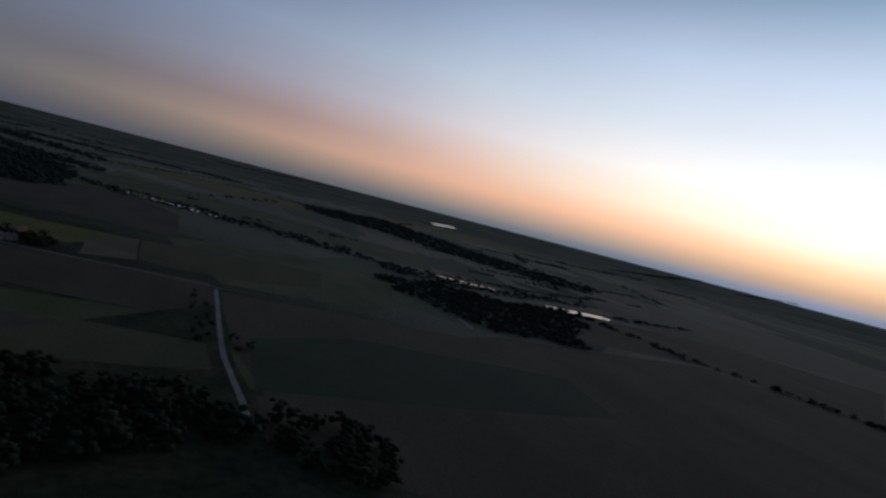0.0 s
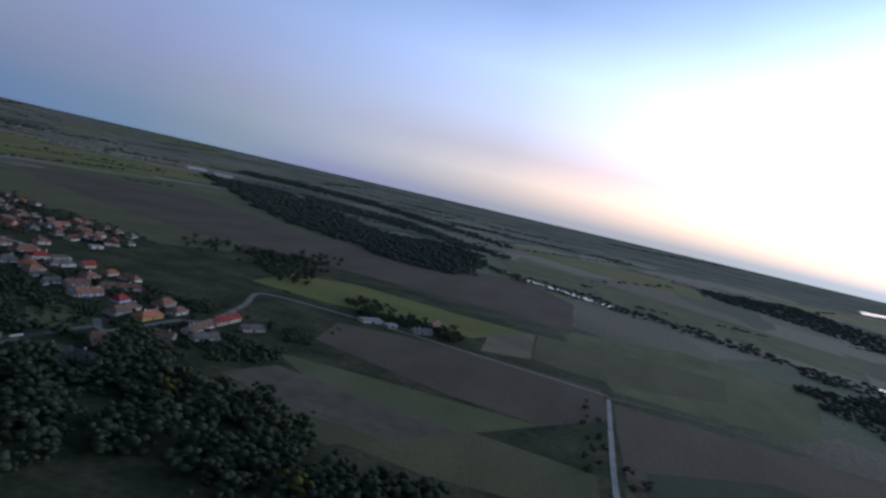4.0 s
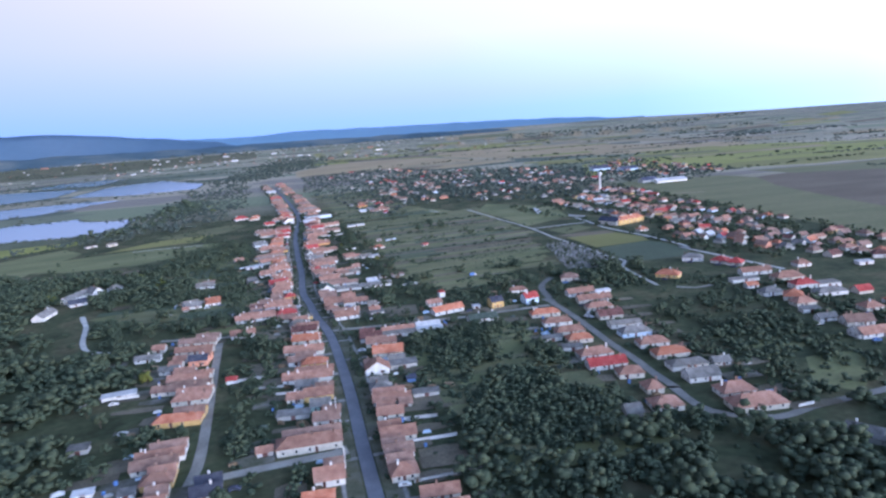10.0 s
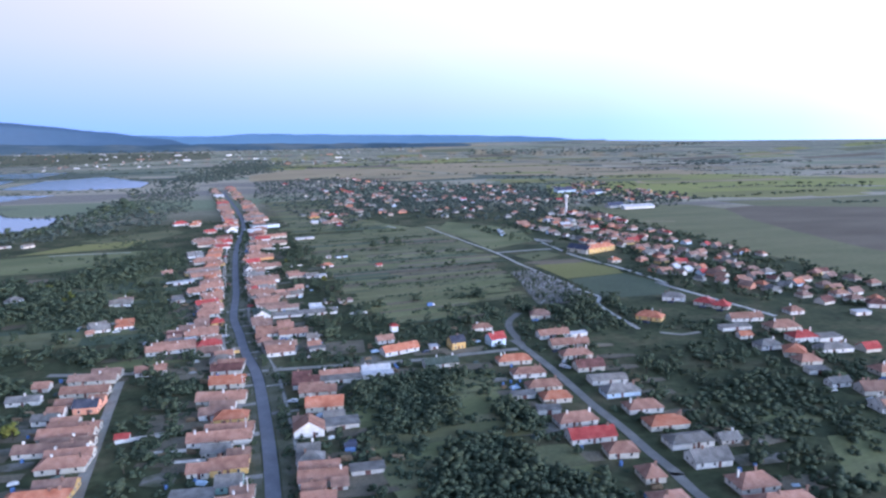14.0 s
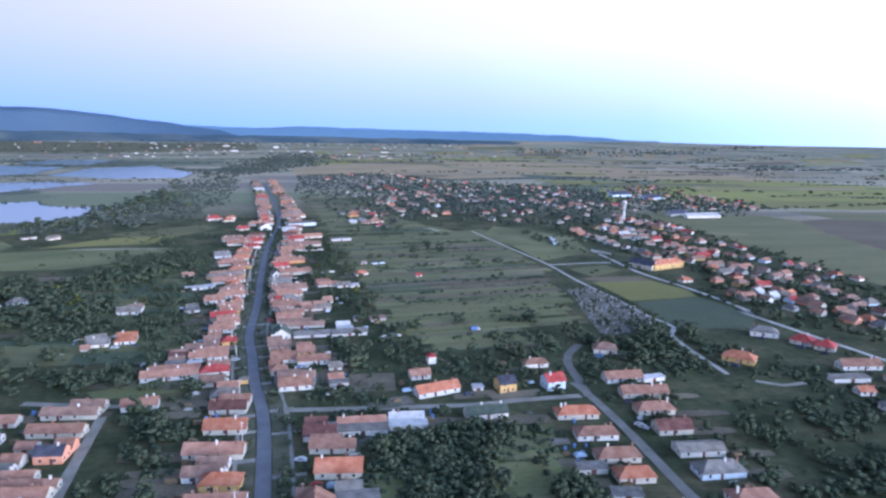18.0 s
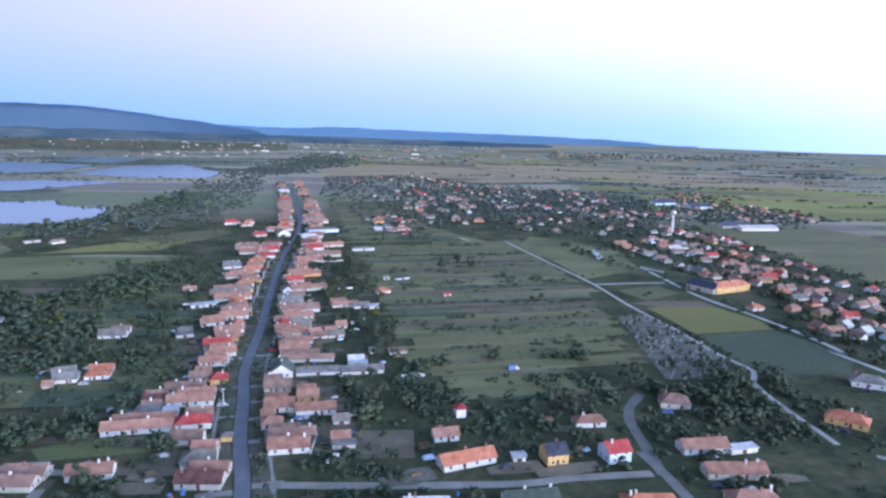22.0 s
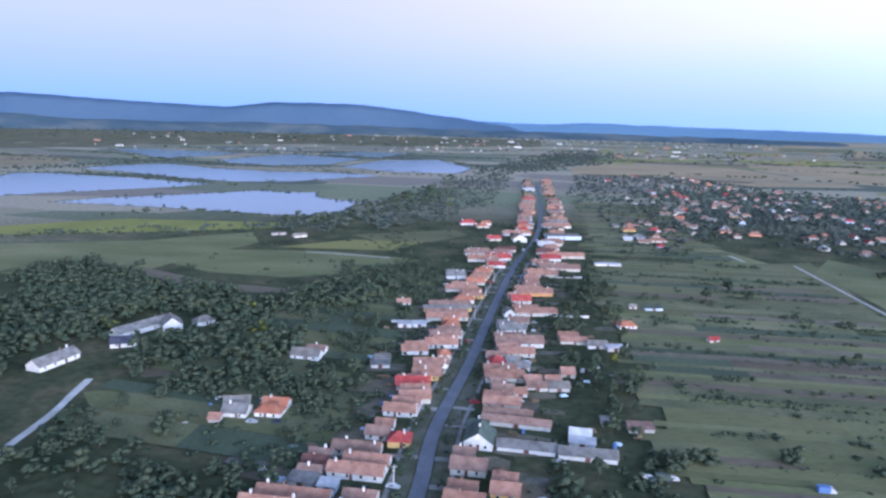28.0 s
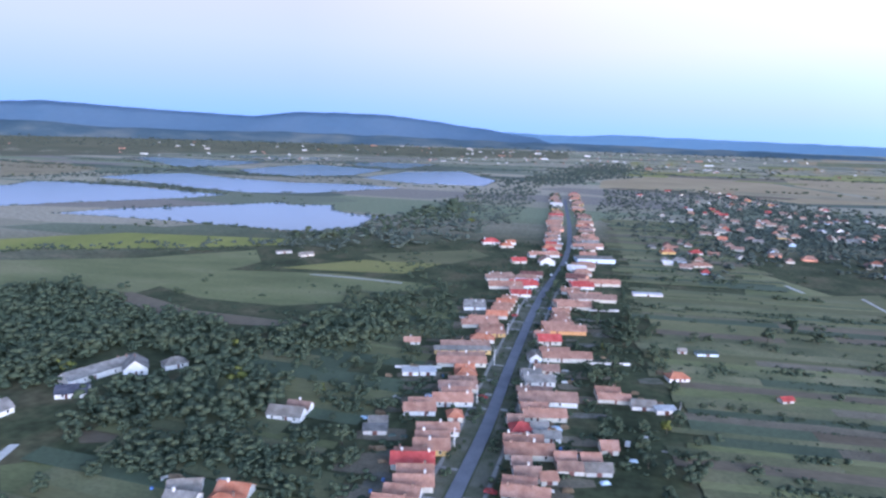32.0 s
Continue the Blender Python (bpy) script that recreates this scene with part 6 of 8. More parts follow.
def make_verges():
    """Grass verges, footpaths and short drives on both sides of the main road."""
    g = random.Random(2)
    line = [q for q in MAIN if q.y < 700]
    for s in (-1, 1):
        ribbon("verge", "verge", line, *sorted((s * 3.0, s * 10.5)), 0.06, "mown grass verge beside the road", "verge")
        ribbon("footpath", "paving", line, *sorted((s * 8.6, s * 9.9)), 0.085, "pale concrete footpath", "footpath")
    d = 0.0
    for i in range(1, len(line) - 1):
        d += (line[i] - line[i - 1]).length
        if d > 13.5:
            d = 0.0
            t = (line[i + 1] - line[i - 1]).normalized()
            n = Vector((t.y, -t.x, 0))
            for s in (-1, 1):
                if g.random() < .6:
                    w = g.uniform(.8, 1.6)
                    a = line[i] + t * g.uniform(-3, 3)
                    q = [a + n * s * 2.8, a + n * s * g.uniform(11, 14)]
                    ribbon("driveway", "paving", q, -w, w, 0.092, "short gravel drive across the verge", "driveway")


make_verges()


def verge_bushes():
    g = random.Random(6)
    st = Stuff()
    for q in MAIN:
        for s in (-1, 1):
            for k in range(2):
                if 30 < q.y < 900 and g.random() < (.46 if s > 0 else .34):
                    x, y = q.x + s * g.uniform(4.6, 8.2), q.y + g.uniform(-3, 3)
                    z = g.uniform(1.2, 4.5)
                    st.add(x, y, z * 1.1, z, g, .15)
    st.done("verge_bushes", "leaf", "small trees and bushes along the road verge", "bushes")


verge_bushes()


# ---- barns and sheds in the yards behind the houses ----
def yard_sheds():
    """Barns, stables and lean-tos built on behind each house, one against the other."""
    g = random.Random(77)
    for cx, cy, rot, L, D, small in list(HOUSES):
        if small or not (30 < cy < 700 and -110 < cx < 175):
            continue
        c, s = math.cos(radians(rot)), math.sin(radians(rot))
        side = -1 if (cx < -5 or 60 < cx < 125) else 1
        off = L / 2
        street = abs(cx) < 45
        mid = min(MAIN, key=lambda p: abs(p.y - cy)).x
        for k in range(4 if street else 1):
            l = g.uniform(6, 12) if k == 0 else g.uniform(3.5, 9)
            d = g.uniform(3.6, min(6.0, max(4.2, D - .6)))
            off += g.uniform(.05, .25)
            u = side * (off + l / 2)
            v = g.uniform(-D / 2, -D / 2 + 1.5) + d / 2 + (k > 1) * g.uniform(-2, 2)
            off += l
            x, y = cx + c * u - s * v, cy + s * u + c * v
            ok = all(free(x + c * q - s * w, y + s * q + c * w, 0) for q in (-l / 2 + 1.5 * side, 0, l / 2) for w in (-d / 2, d / 2))
            if not ok or g.random() > (.95, .85, .7, .6)[k] or (street and abs(x - mid) > (36 if x < mid else 44)):
                break
            house(x + s * d / 2, y - c * d / 2, rot + g.choice((0, 0, 0, g.uniform(-4, 4))), l, d, g.choice("gggs" if k else "ggg"),
                  g.choice(["old", "old", "old", "old2", "old2", "old2", "grey", "brown", "pale", "orange"]), g.choice(["grey", "cream", "grey", "cream"]), g.uniform(2.1, 2.6))
        if street and g.random() < .4 and all(free(cx + c * side * q + s * (D / 2 + 2), cy + s * side * q - c * (D / 2 + 2), 0) for q in (L / 2, L / 2 + 5, L / 2 + 10)):
            u0, u1, v = side * (L / 2 - 2), side * (L / 2 + g.uniform(9, 22)), -D / 2 - 2
            PLOT_WALLS.append((cx + c * u0 - s * v, cy + s * u0 + c * v, cx + c * u1 - s * v, cy + s * u1 + c * v))


PLOT_WALLS = []


def fill_street():
    """Further houses wherever the rows along the main road leave a gap."""
    g = random.Random(78)
    y = 45.0
    while y < 690:
        for side in (-1, 1):
            q = min(MAIN, key=lambda p: abs(p.y - y))
            l, d = g.uniform(10, 15), g.uniform(6, 7.2)
            x = q.x + side * (12.5 + l / 2)
            rot = -8 if y < 300 else (0 if y < 390 else 8)
            spots = [(x + a * l / 2, y + b) for a in (-1, -.5, 0, .5, 1) for b in (-.5, d / 2, d + .5)]
            if all(free(a, b, 0) for a, b in spots) and not 245 < y < 262:
                house(x, y, rot, l, d, g.choice("gggh"), g.choice(["old", "old", "old", "old2", "orange"]), g.choice(["cream", "white", "cream", "grey"]), 2.9)
        y += 2.5


fill_street()
yard_sheds()


def yards():
    """Trodden yards behind and between the houses."""
    g = random.Random(81)
    for cx, cy, rot, L, D, small in list(HOUSES):
        if small or not (30 < cy < 640 and -110 < cx < 175) or g.random() < .15:
            continue
        c, s = math.cos(radians(rot)), math.sin(radians(rot))
        side = -1 if (cx < -5 or 60 < cx < 125) else 1
        u0, v0 = side * (L / 2 + g.uniform(0, 4)), -D / 2 - g.uniform(1, 4)
        w, l = g.uniform(4.5, 9), side * g.uniform(9, 24)
        q = []
        for a, b in ((0, 0), (.5, -.1), (1, .1), (1, .8), (.5, 1.1), (0, 1)):
            u, v = u0 + a * l, v0 + b * w
            q.append((round(cx + c * u - s * v, 1), round(cy + s * u + c * v, 1)))
        patch("yard", g.choice(["soil", "soil", "gravelly"]), q if side > 0 else q[::-1])


yards()


# ---- garden strips behind the houses ----
HEDGE = Stuff()


def strips(y0, y1, xa, xb, mats, seed, slope=0.0, narrow=1.0):
    """Long narrow plots side by side, with ragged hedges and fruit bushes along some of their edges."""
    g = random.Random(seed)
    y = y0
    kind = mats[0]
    while y < y1:
        w = g.choice((3, 4, 5, 6, 7, 9, 12)) * g.uniform(.8, 1.2) * narrow
        kind = kind if g.random() < .15 else g.choice(mats)
        a, b = xa(y) + g.uniform(-6, 14), xb(y) - g.uniform(0, 14) * g.choice((0, 1, 1, 3))
        cuts = [a, b] if g.random() < .55 else [a, a + (b - a) * g.uniform(.3, .7), b]
        for p, q in zip(cuts, cuts[1:]):
            if q - p > 8:
                patch("field", kind, [(p, y + slope * (p - a)), ((p + q) / 2, y + slope * ((p + q) / 2 - a)), (q, y + slope * (q - a)), (q, y + slope * (q - a) + w + .2),
                                      ((p + q) / 2, y + slope * ((p + q) / 2 - a) + w + .2), (p, y + slope * (p - a) + w + .2)])
            kind = g.choice(mats)
        if g.random() < .5:
            u = a + g.uniform(0, (b - a) * .5)
            thick = g.choice((.5, .7, 1, 1.5))
            while u < b and b - a > 15:
                if noise.noise((u * .05, y * .05, 6)) > -.12 and free(u, y, 0):
                    s = g.uniform(.8, 2.8) * thick * (1.5 if noise.noise((u * .03, y * .03, 15)) > .2 else 1)
                    HEDGE.add(u, y + slope * (u - a) + g.uniform(-1.2, 1.2), s * 1.7, s, g, .2, BUSH)
                u += g.uniform(1.2, 4)
        y += w


STRIP = ["grass", "meadow", "olive", "clover", "meadow", "grass", "plough", "meadow", "olive", "grass", "olive", "soil"]
strips(302, 335, lambda y: 78, lambda y: 150, STRIP + ["soil"], 8, 0.02)
strips(335, 700, lambda y: 60, lambda y: min(228, 178 + (y - 320) * 0.32), STRIP, 3, 0.02)
strips(60, 210, lambda y: 30, lambda y: 95, ["meadow", "grass", "olive"], 4, -0.1)
strips(330, 620, lambda y: -150 + (y - 330) * 0.1, lambda y: -45, ["meadow", "grass", "clover", "olive", "meadow"], 6, -0.1, 1.4)
strips(720, 1150, lambda y: 60, lambda y: 190, STRIP, 7, 0.02)


HEDGE.done("hedges", "leaf", "ragged dark hedges between garden strips", "hedge")


# ---- the far end of the main street ----
END = Stuff()


def street_end():
    g = random.Random(9)
    for side in (-1, 1):
        y = 700
        while y < 1560:
            cx = min((q for q in MAIN), key=lambda q: abs(q.y - y)).x
            x = cx + side * g.uniform(14, 22)
            if g.random() < .24 or (y > 1150 and g.random() < .5):
                for k in range(3):
                    END.add(x + g.uniform(-8, 8), y + g.uniform(-6, 6), g.uniform(5, 8), g.uniform(4, 7), g)
            elif free(x, y, 3):
                far_house(x, y, 8 + g.uniform(-9, 9), g.uniform(9, 20), g.uniform(6, 8.5), g.choice("ggh"), g.choice(ROOFS), g.choice(WALLS))
            y += g.uniform(11, 14)


house(-40, 872, 20, 10, 7, "g", "orange", "white", 3.0)
street_end()
END.done("street_trees", "leaf", "trees between the last houses of the street", "trees")


# ---- water tower: a slim steel shaft with a round tank ----
def water_tower(x, y, h):
    e = thing("water_tower", x, y, 0, "slim white water tower with a round steel tank", "water tower")
    bm = bmesh.new()
    bmesh.ops.create_cone(bm, cap_ends=True, segments=20, radius1=1.5, radius2=1.3, depth=h - 4, matrix=Matrix.Translation((0, 0, (h - 4) / 2)))
    part("shaft", bm, M["concrete"], e)
    bm = bmesh.new()
    bmesh.ops.create_uvsphere(bm, u_segments=24, v_segments=12, radius=3.2, matrix=Matrix.Translation((0, 0, h - 2.8)) @ Matrix.Diagonal((1, 1, .85, 1)))
    part("tank", bm, M["wall_white"], e)
    bm = bmesh.new()
    bmesh.ops.create_cone(bm, cap_ends=True, segments=20, radius1=2.6, radius2=2.2, depth=1.0, matrix=Matrix.Translation((0, 0, .4)))
    part("foot", bm, M["concrete"], e)


water_tower(454.3, 764.2, 28.4)


# ---- cemetery ----
def cemetery(poly):
    g = random.Random(14)
    mk = []
    for k in range(4):
        bm = bmesh.new()
        w, l = 1.0, 2.1
        box(bm, -w / 2, -l / 2, -.05, w / 2, l / 2, 0.3)
        me = bpy.data.meshes.new("slab")
        bm.to_mesh(me)
        bm.free()
        me.materials.append(M["stone"])
        bm = bmesh.new()
        hh = 0.9 + .25 * k
        if k % 2:
            box(bm, -.45, l / 2 - .25, 0, .45, l / 2, hh)
        else:
            box(bm, -.12, l / 2 - .25, 0, .12, l / 2, hh + .5)
            box(bm, -.42, l / 2 - .24, hh - .1, .42, l / 2 - .02, hh + .12)
        m2 = bpy.data.meshes.new("headstone")
        bm.to_mesh(m2)
        bm.free()
        m2.materials.append(M["stone"])
        mk.append((me, m2))
    x0, x1 = min(p[0] for p in poly), max(p[0] for p in poly)
    y0, y1 = min(p[1] for p in poly), max(p[1] for p in poly)
    spots = []
    u = 0
    while u < 260:
        v = -150
        while v < 150:
            px, py = x0 + u * .7 + v * .55, y0 + u * .75 - v * .62
            if inside(px, py, poly) and g.random() < .56 and noise.noise((px * .09, py * .09, 0)) > -.25:
                spots.append((px + g.uniform(-.5, .5), py + g.uniform(-.5, .5)))
            v += 3.3
        u += 4.4
    g.shuffle(spots)
    for px, py in spots[:300]:
        a, b = g.choice(mk)
        e = new("grave")
        e.matrix_world = Matrix.LocRotScale((px, py, 0.0), Euler((0, 0, radians(-48 + g.uniform(-6, 6)))), (g.uniform(.9, 1.5), g.uniform(.9, 1.15), g.uniform(.8, 1.2)))
        tagged(e, "stone grave with a slab and headstone", "grave", "cemetery graves")
        for q, me in (("slab", a), ("headstone", b)):
            o = new(q, me)
            o.parent = e
    verts, faces = [], []
    for px, py in spots[300:]:
        w, l, hh = g.uniform(.4, .7), g.uniform(.9, 1.2), g.uniform(.25, .5)
        i = len(verts)
        verts += [(px - w, py - l, 0), (px + w, py - l, 0), (px + w, py + l, 0), (px - w, py + l, 0), (px - w, py - l, hh), (px + w, py - l, hh), (px + w, py + l, hh), (px - w, py + l, hh)]
        faces += [(i + 4, i + 5, i + 6, i + 7), (i, i + 1, i + 5, i + 4), (i + 1, i + 2, i + 6, i + 5), (i + 2, i + 3, i + 7, i + 6), (i + 3, i, i + 4, i + 7)]
    if verts:
        tagged(finish("graves", verts, faces, M["stone"]), "rows of further grave slabs", "graves", kind="stuff")
    for k in range(120):
        px, py = g.uniform(x0, x1), g.uniform(y0, y1)
        if inside(px, py, poly):
            tree(px, py, g.uniform(1.6, 4.2), slim=.7)


cemetery([(207.3, 418.5), (227.8, 429.5), (229.2, 388.4), (226.8, 342.9), (221.3, 319.5), (204.7, 312.1), (179.5, 315.4), (191.2, 356.1)])


# ---- single garden trees near the streets ----
def garden_trees():
    g = random.Random(31)
    n = 0
    tries = 0
    while n < 215 and tries < 9000:
        tries += 1
        y = g.uniform(40, 620)
        x = g.choice((g.uniform(-130, -28), g.uniform(22, 70), g.uniform(60, 170)))
        if y > 330 and x > 75:
            continue
        if free(x, y, 2):
            tree(x, y, g.uniform(3.5, 7.5), g.random() < .03)
            take(x, y)
            n += 1


garden_trees()


# ---- loose bushes, hedges and far lines of trees ----
def scatter_bushes():
    g = random.Random(41)
    st = Stuff()
    for k in range(10000):
        y = g.uniform(-20, 900) if k < 7000 else g.uniform(0, 340)
        x = g.gauss(40, 120) if k < 7000 else g.uniform(20, 270)
        dense = noise.noise((x * .02, y * .02, 4)) > .1
        if (dense or g.random() < .1) and free(x, y, 0) and (y < 330 or x < 65 or g.random() < .2):
            s = g.uniform(1.4, 5.2) * (1 if y < 500 else .8)
            st.add(x, y, s * 1.45, s, g, .2, BUSH)
    for k in range(5200):
        gate = .0
        if k % 3 == 2:
            x, y = g.uniform(135, 290), g.uniform(-20, 300)
        elif k % 2:
            x, y, gate = g.uniform(22, 95), g.uniform(40, 235), .0
        else:
            x, y, gate = g.uniform(-150, -24), g.uniform(30, 440), .1
        if noise.noise((x * .025, y * .025, 11)) > gate and free(x, y, 1):
            s = g.uniform(2.8, 6.5)
            st.add(x, y, s * 1.35, s, g, .15, BUSH if x > 135 else LOW)
    for k in range(2800):
        q = MAIN[g.randrange(len(MAIN))]
        x, y = q.x + g.choice((-1, 1)) * g.uniform(11, 46), q.y + g.uniform(-4, 4)
        if 40 < y < 700 and noise.noise((x * .05, y * .05, 17)) > -.15 and free(x, y, 0):
            s = g.uniform(1.6, 4.6)
            st.add(x, y, s * 1.4, s, g, .15, BUSH)
    st.done("bushes", "leaf", "scattered garden bushes and hedges", "bushes")
    st, near = Stuff(), Stuff()
    for poly in FAR_POLYS:
        x0, x1 = min(p[0] for p in poly), max(p[0] for p in poly)
        y0, y1 = min(p[1] for p in poly), max(p[1] for p in poly)
        for k in range(int((x1 - x0) * (y1 - y0) / 165)):
            x, y = g.uniform(x0, x1), g.uniform(y0, y1)
            if inside(x, y, poly) and free(x, y, 0):
                s = g.uniform(2.5, 7.5)
                (near if y < 700 else st).add(x, y, s * 1.4, s, g, .12, BUSH if y < 560 else TINY)
    near.done("village_trees", "leaf", "dark green trees between houses and gardens", "trees")
    st.done("village_trees", "leaf_haze", "dark green trees between the far houses", "trees")
    st = Stuff()
    for k in range(64):
        near = k < 30
        r = g.uniform(950, 2400) if near else g.uniform(2300, 4050)
        a = g.uniform(.1, 2.5) if near else g.uniform(-1.1, 2.4)
        x, y = r * math.sin(a), r * math.cos(a)
        d = -.15 + g.uniform(-.2, .2) if a < 1.2 else -1.2 + g.uniform(-.2, .2)
        ln = g.uniform(80, 420) if near else g.uniform(250, 900)
        deep = g.choice((3, 6, 10)) if near else g.choice((15, 30, 70))
        s0 = g.uniform(3.5, 7) if near else g.uniform(6, 9)
        m = int(ln / (s0 * (.75 if near else .8)))
        for i in range(m):
            px, py = x + math.cos(d) * (i / m - .5) * ln, y + math.sin(d) * (i / m - .5) * ln
            if noise.noise((px * .008, py * .008, k)) > -.2 and free(px, py, 1):
                s = s0 * g.uniform(.5, 1.2)
                st.add(px + g.uniform(-3, 3), py + g.uniform(-deep, deep), s * (1.7 if near else 3.2), s, g, .15, TINY)
    st.done("tree_lines", "leaf_haze", "distant hazy lines of trees between fields", "trees")


scatter_bushes()


def far_town():
    """Buildings of the town below the ridge, too far to tell apart: pale blocks and red roofs among trees."""
    g = random.Random(51)
    for mat, label, count in (("wall_white", "pale distant town buildings below the ridge", 34), ("roof_old", "distant terracotta roofs of the town", 60), ("wall_grey", "grey distant sheds at the edge of town", 80)):
        verts, faces = [], []
        for k in range(count):
            mid, wide = g.choice(((-4, 3), (-12, 5), (-26, 6), (3, 4), (12, 5)))
            a = radians(g.gauss(mid, wide))
            r = g.uniform(3000, 3790)
            x, y = r * math.sin(a), r * math.cos(a)
            z = land(x, y)
            big = g.random() < .12
            w, l, h = g.uniform(3, 6) * (3 if big else 1), g.uniform(3, 6), g.uniform(2, 3.6) * (1.5 if big else 1)
            i = len(verts)
            verts += [(x - w, y - l, z - 2), (x + w, y - l, z - 2), (x + w, y + l, z - 2), (x - w, y + l, z - 2), (x - w, y - l, z + h), (x + w, y - l, z + h), (x + w, y + l, z + h), (x - w, y + l, z + h),
                      (x - w, y, z + h * 1.4), (x + w, y, z + h * 1.4)]
            faces += [(i, i + 1, i + 5, i + 4), (i + 4, i + 5, i + 9, i + 8), (i + 6, i + 7, i + 8, i + 9), (i + 1, i + 2, i + 6, i + 9, i + 5), (i + 3, i, i + 4, i + 8, i + 7), (i + 2, i + 3, i + 7, i + 6)]
        tagged(finish("far_town", verts, faces, M[mat]), label, "town", kind="stuff")


far_town()
far_rest()


# ---- cars ----
def car(x, y, rot, colour, word):
    e = thing("car", x, y, rot, f"{word} parked car beside the houses", "car", "parked cars", 0.12)
    bm = bmesh.new()
    prof = [(-2.1, .35), (2.1, .35), (2.15, .75), (1.2, .9), (.6, 1.42), (-1.1, 1.45), (-1.9, .95), (-2.15, .85)]
    a = [bm.verts.new((px, -.85 + (.14 if pz > 1.2 else 0), pz)) for px, pz in prof]
    b = [bm.verts.new((px, .85 - (.14 if pz > 1.2 else 0), pz)) for px, pz in prof]
    bm.faces.new(a)
    bm.faces.new(list(reversed(b)))
    for i in range(len(prof)):
        j = (i + 1) % len(prof)
        bm.faces.new((a[j], a[i], b[i], b[j]))
    bmesh.ops.bevel(bm, geom=bm.edges[:], offset=.06, segments=1, affect="EDGES")
    part("body", bm, M[colour], e)
    bm = bmesh.new()
    box(bm, -1.0, -.82, .98, .55, .82, 1.34)
    part("window", bm, M["glass"], e, "dark side windows")
    for wx in (-1.35, 1.35):
        for wy in (-.8, .8):
            bm = bmesh.new()
            bmesh.ops.create_cone(bm, cap_ends=True, segments=12, radius1=.33, radius2=.33, depth=.22, matrix=pose(wx, wy, .22, 90))
            part("wheel", bm, M["roof_slate"], e)


car(61.5, 334.5, 5, 'roof_green', 'green')
car(66.8, 336.6, 8, 'wall_white', 'white')
car(14.0, 297.7, 0, 'metal', 'silver')
car(-58.8, 317.5, 60, 'metal', 'silver')
car(43.7, 427.4, 80, 'wall_white', 'white')
car(50.6, 433.2, 85, 'wall_white', 'white')
car(135.0, 200.5, -50, 'metal', 'silver')
car(134.7, 202.7, -45, 'wall_white', 'white')
car(-107.3, 185.9, 0, 'wall_white', 'white')
car(-97.6, 150.0, 30, 'wall_white', 'white')
car(59.7, 335.9, 0, 'wall_white', 'white')
car(22.9, 261.3, 10, 'wall_white', 'white')
car(11.7, 824.4, 80, 'roof_red', 'red')
car(16.8, 784.0, 85, 'metal', 'silver')
car(6.0, 726.0, 80, 'wall_white', 'white')


def pole(x, y, h):
    e = thing("utility_pole", x, y, 12, "slim grey concrete utility pole with a crossarm", "pole", "utility poles")
    bm = bmesh.new()
    bmesh.ops.create_cone(bm, cap_ends=True, segments=8, radius1=.2, radius2=.11, depth=h, matrix=Matrix.Translation((0, 0, h / 2 - .1)))
    part("shaft", bm, M["concrete"], e)
    bm = bmesh.new()
    box(bm, -.9, -.06, h - 1.0, .9, .06, h - .85)
    part("crossarm", bm, M["concrete"], e)


def street_poles():
    d = 30.0
    for i in range(1, len(MAIN) - 1):
        d += (MAIN[i] - MAIN[i - 1]).length
        if d > 42 and 40 < MAIN[i].y < 720:
            d = 0.0
            t = (MAIN[i + 1] - MAIN[i - 1]).normalized()
            q = MAIN[i] + Vector((t.y, -t.x, 0)) * -7.4
            pole(q.x, q.y, 8.5)


street_poles()


def garden_wall(xa, ya, xb, yb, h=1.5):
    e = thing("garden_wall", (xa + xb) / 2, (ya + yb) / 2, math.degrees(math.atan2(yb - ya, xb - xa)), "long low whitewashed garden wall with a coping", "wall", "garden walls")
    l = math.dist((xa, ya), (xb, yb)) / 2
    bm = bmesh.new()
    box(bm, -l, -.15, -.1, l, .15, h)
    part("wall", bm, M["wall_white"], e)
    bm = bmesh.new()
    box(bm, -l - .05, -.22, h, l + .05, .22, h + .1)
    part("coping", bm, M["roof_pale"], e)


for ends in PLOT_WALLS:
    garden_wall(*ends, 1.3)
garden_wall(-54.7, 190.1, -39.3, 188.4)
garden_wall(145.9, 63.2, 152.7, 63.1)
garden_wall(15.8, 268.7, 18.3, 282.4)
garden_wall(-106.9, 191.7, -97.5, 191.1)
garden_wall(-77.2, 275.5, -67.1, 274.9)
garden_wall(66.1, 461.1, 68.5, 472.2)
garden_wall(305.4, 568.8, 313.9, 545.9)
garden_wall(-59.3, 188.7, -40.1, 190.7)
garden_wall(64.4, 673.1, 85.7, 674.0)

# ---- hedgerows along field edges, dikes and lanes ----
ROWS = Stuff()


def hedgerow(pts, low, high, step, wander=2.0, seed=1, gaps=.15):
    """Bushes and small trees strung along a line, with gaps."""
    g = random.Random(seed)
    for (ax, ay), (bx, by) in zip(pts, pts[1:]):
        n = max(1, int(math.dist((ax, ay), (bx, by)) / step))
        for k in range(n):
            t = (k + g.uniform(-.4, .4)) / n
            x, y = ax + (bx - ax) * t + g.gauss(0, wander), ay + (by - ay) * t + g.gauss(0, wander)
            if g.random() > gaps and noise.noise((x * .02, y * .02, seed)) > -.4:
                s = g.uniform(low, high) * (1.4 if g.random() < .12 else 1)
                far = math.hypot(x, y) > 1100
                ROWS.add(x, y, s * (2.2 if far else 1.5), s, g, .15, TINY if far else BUSH if math.hypot(x, y) > 520 else LOW)


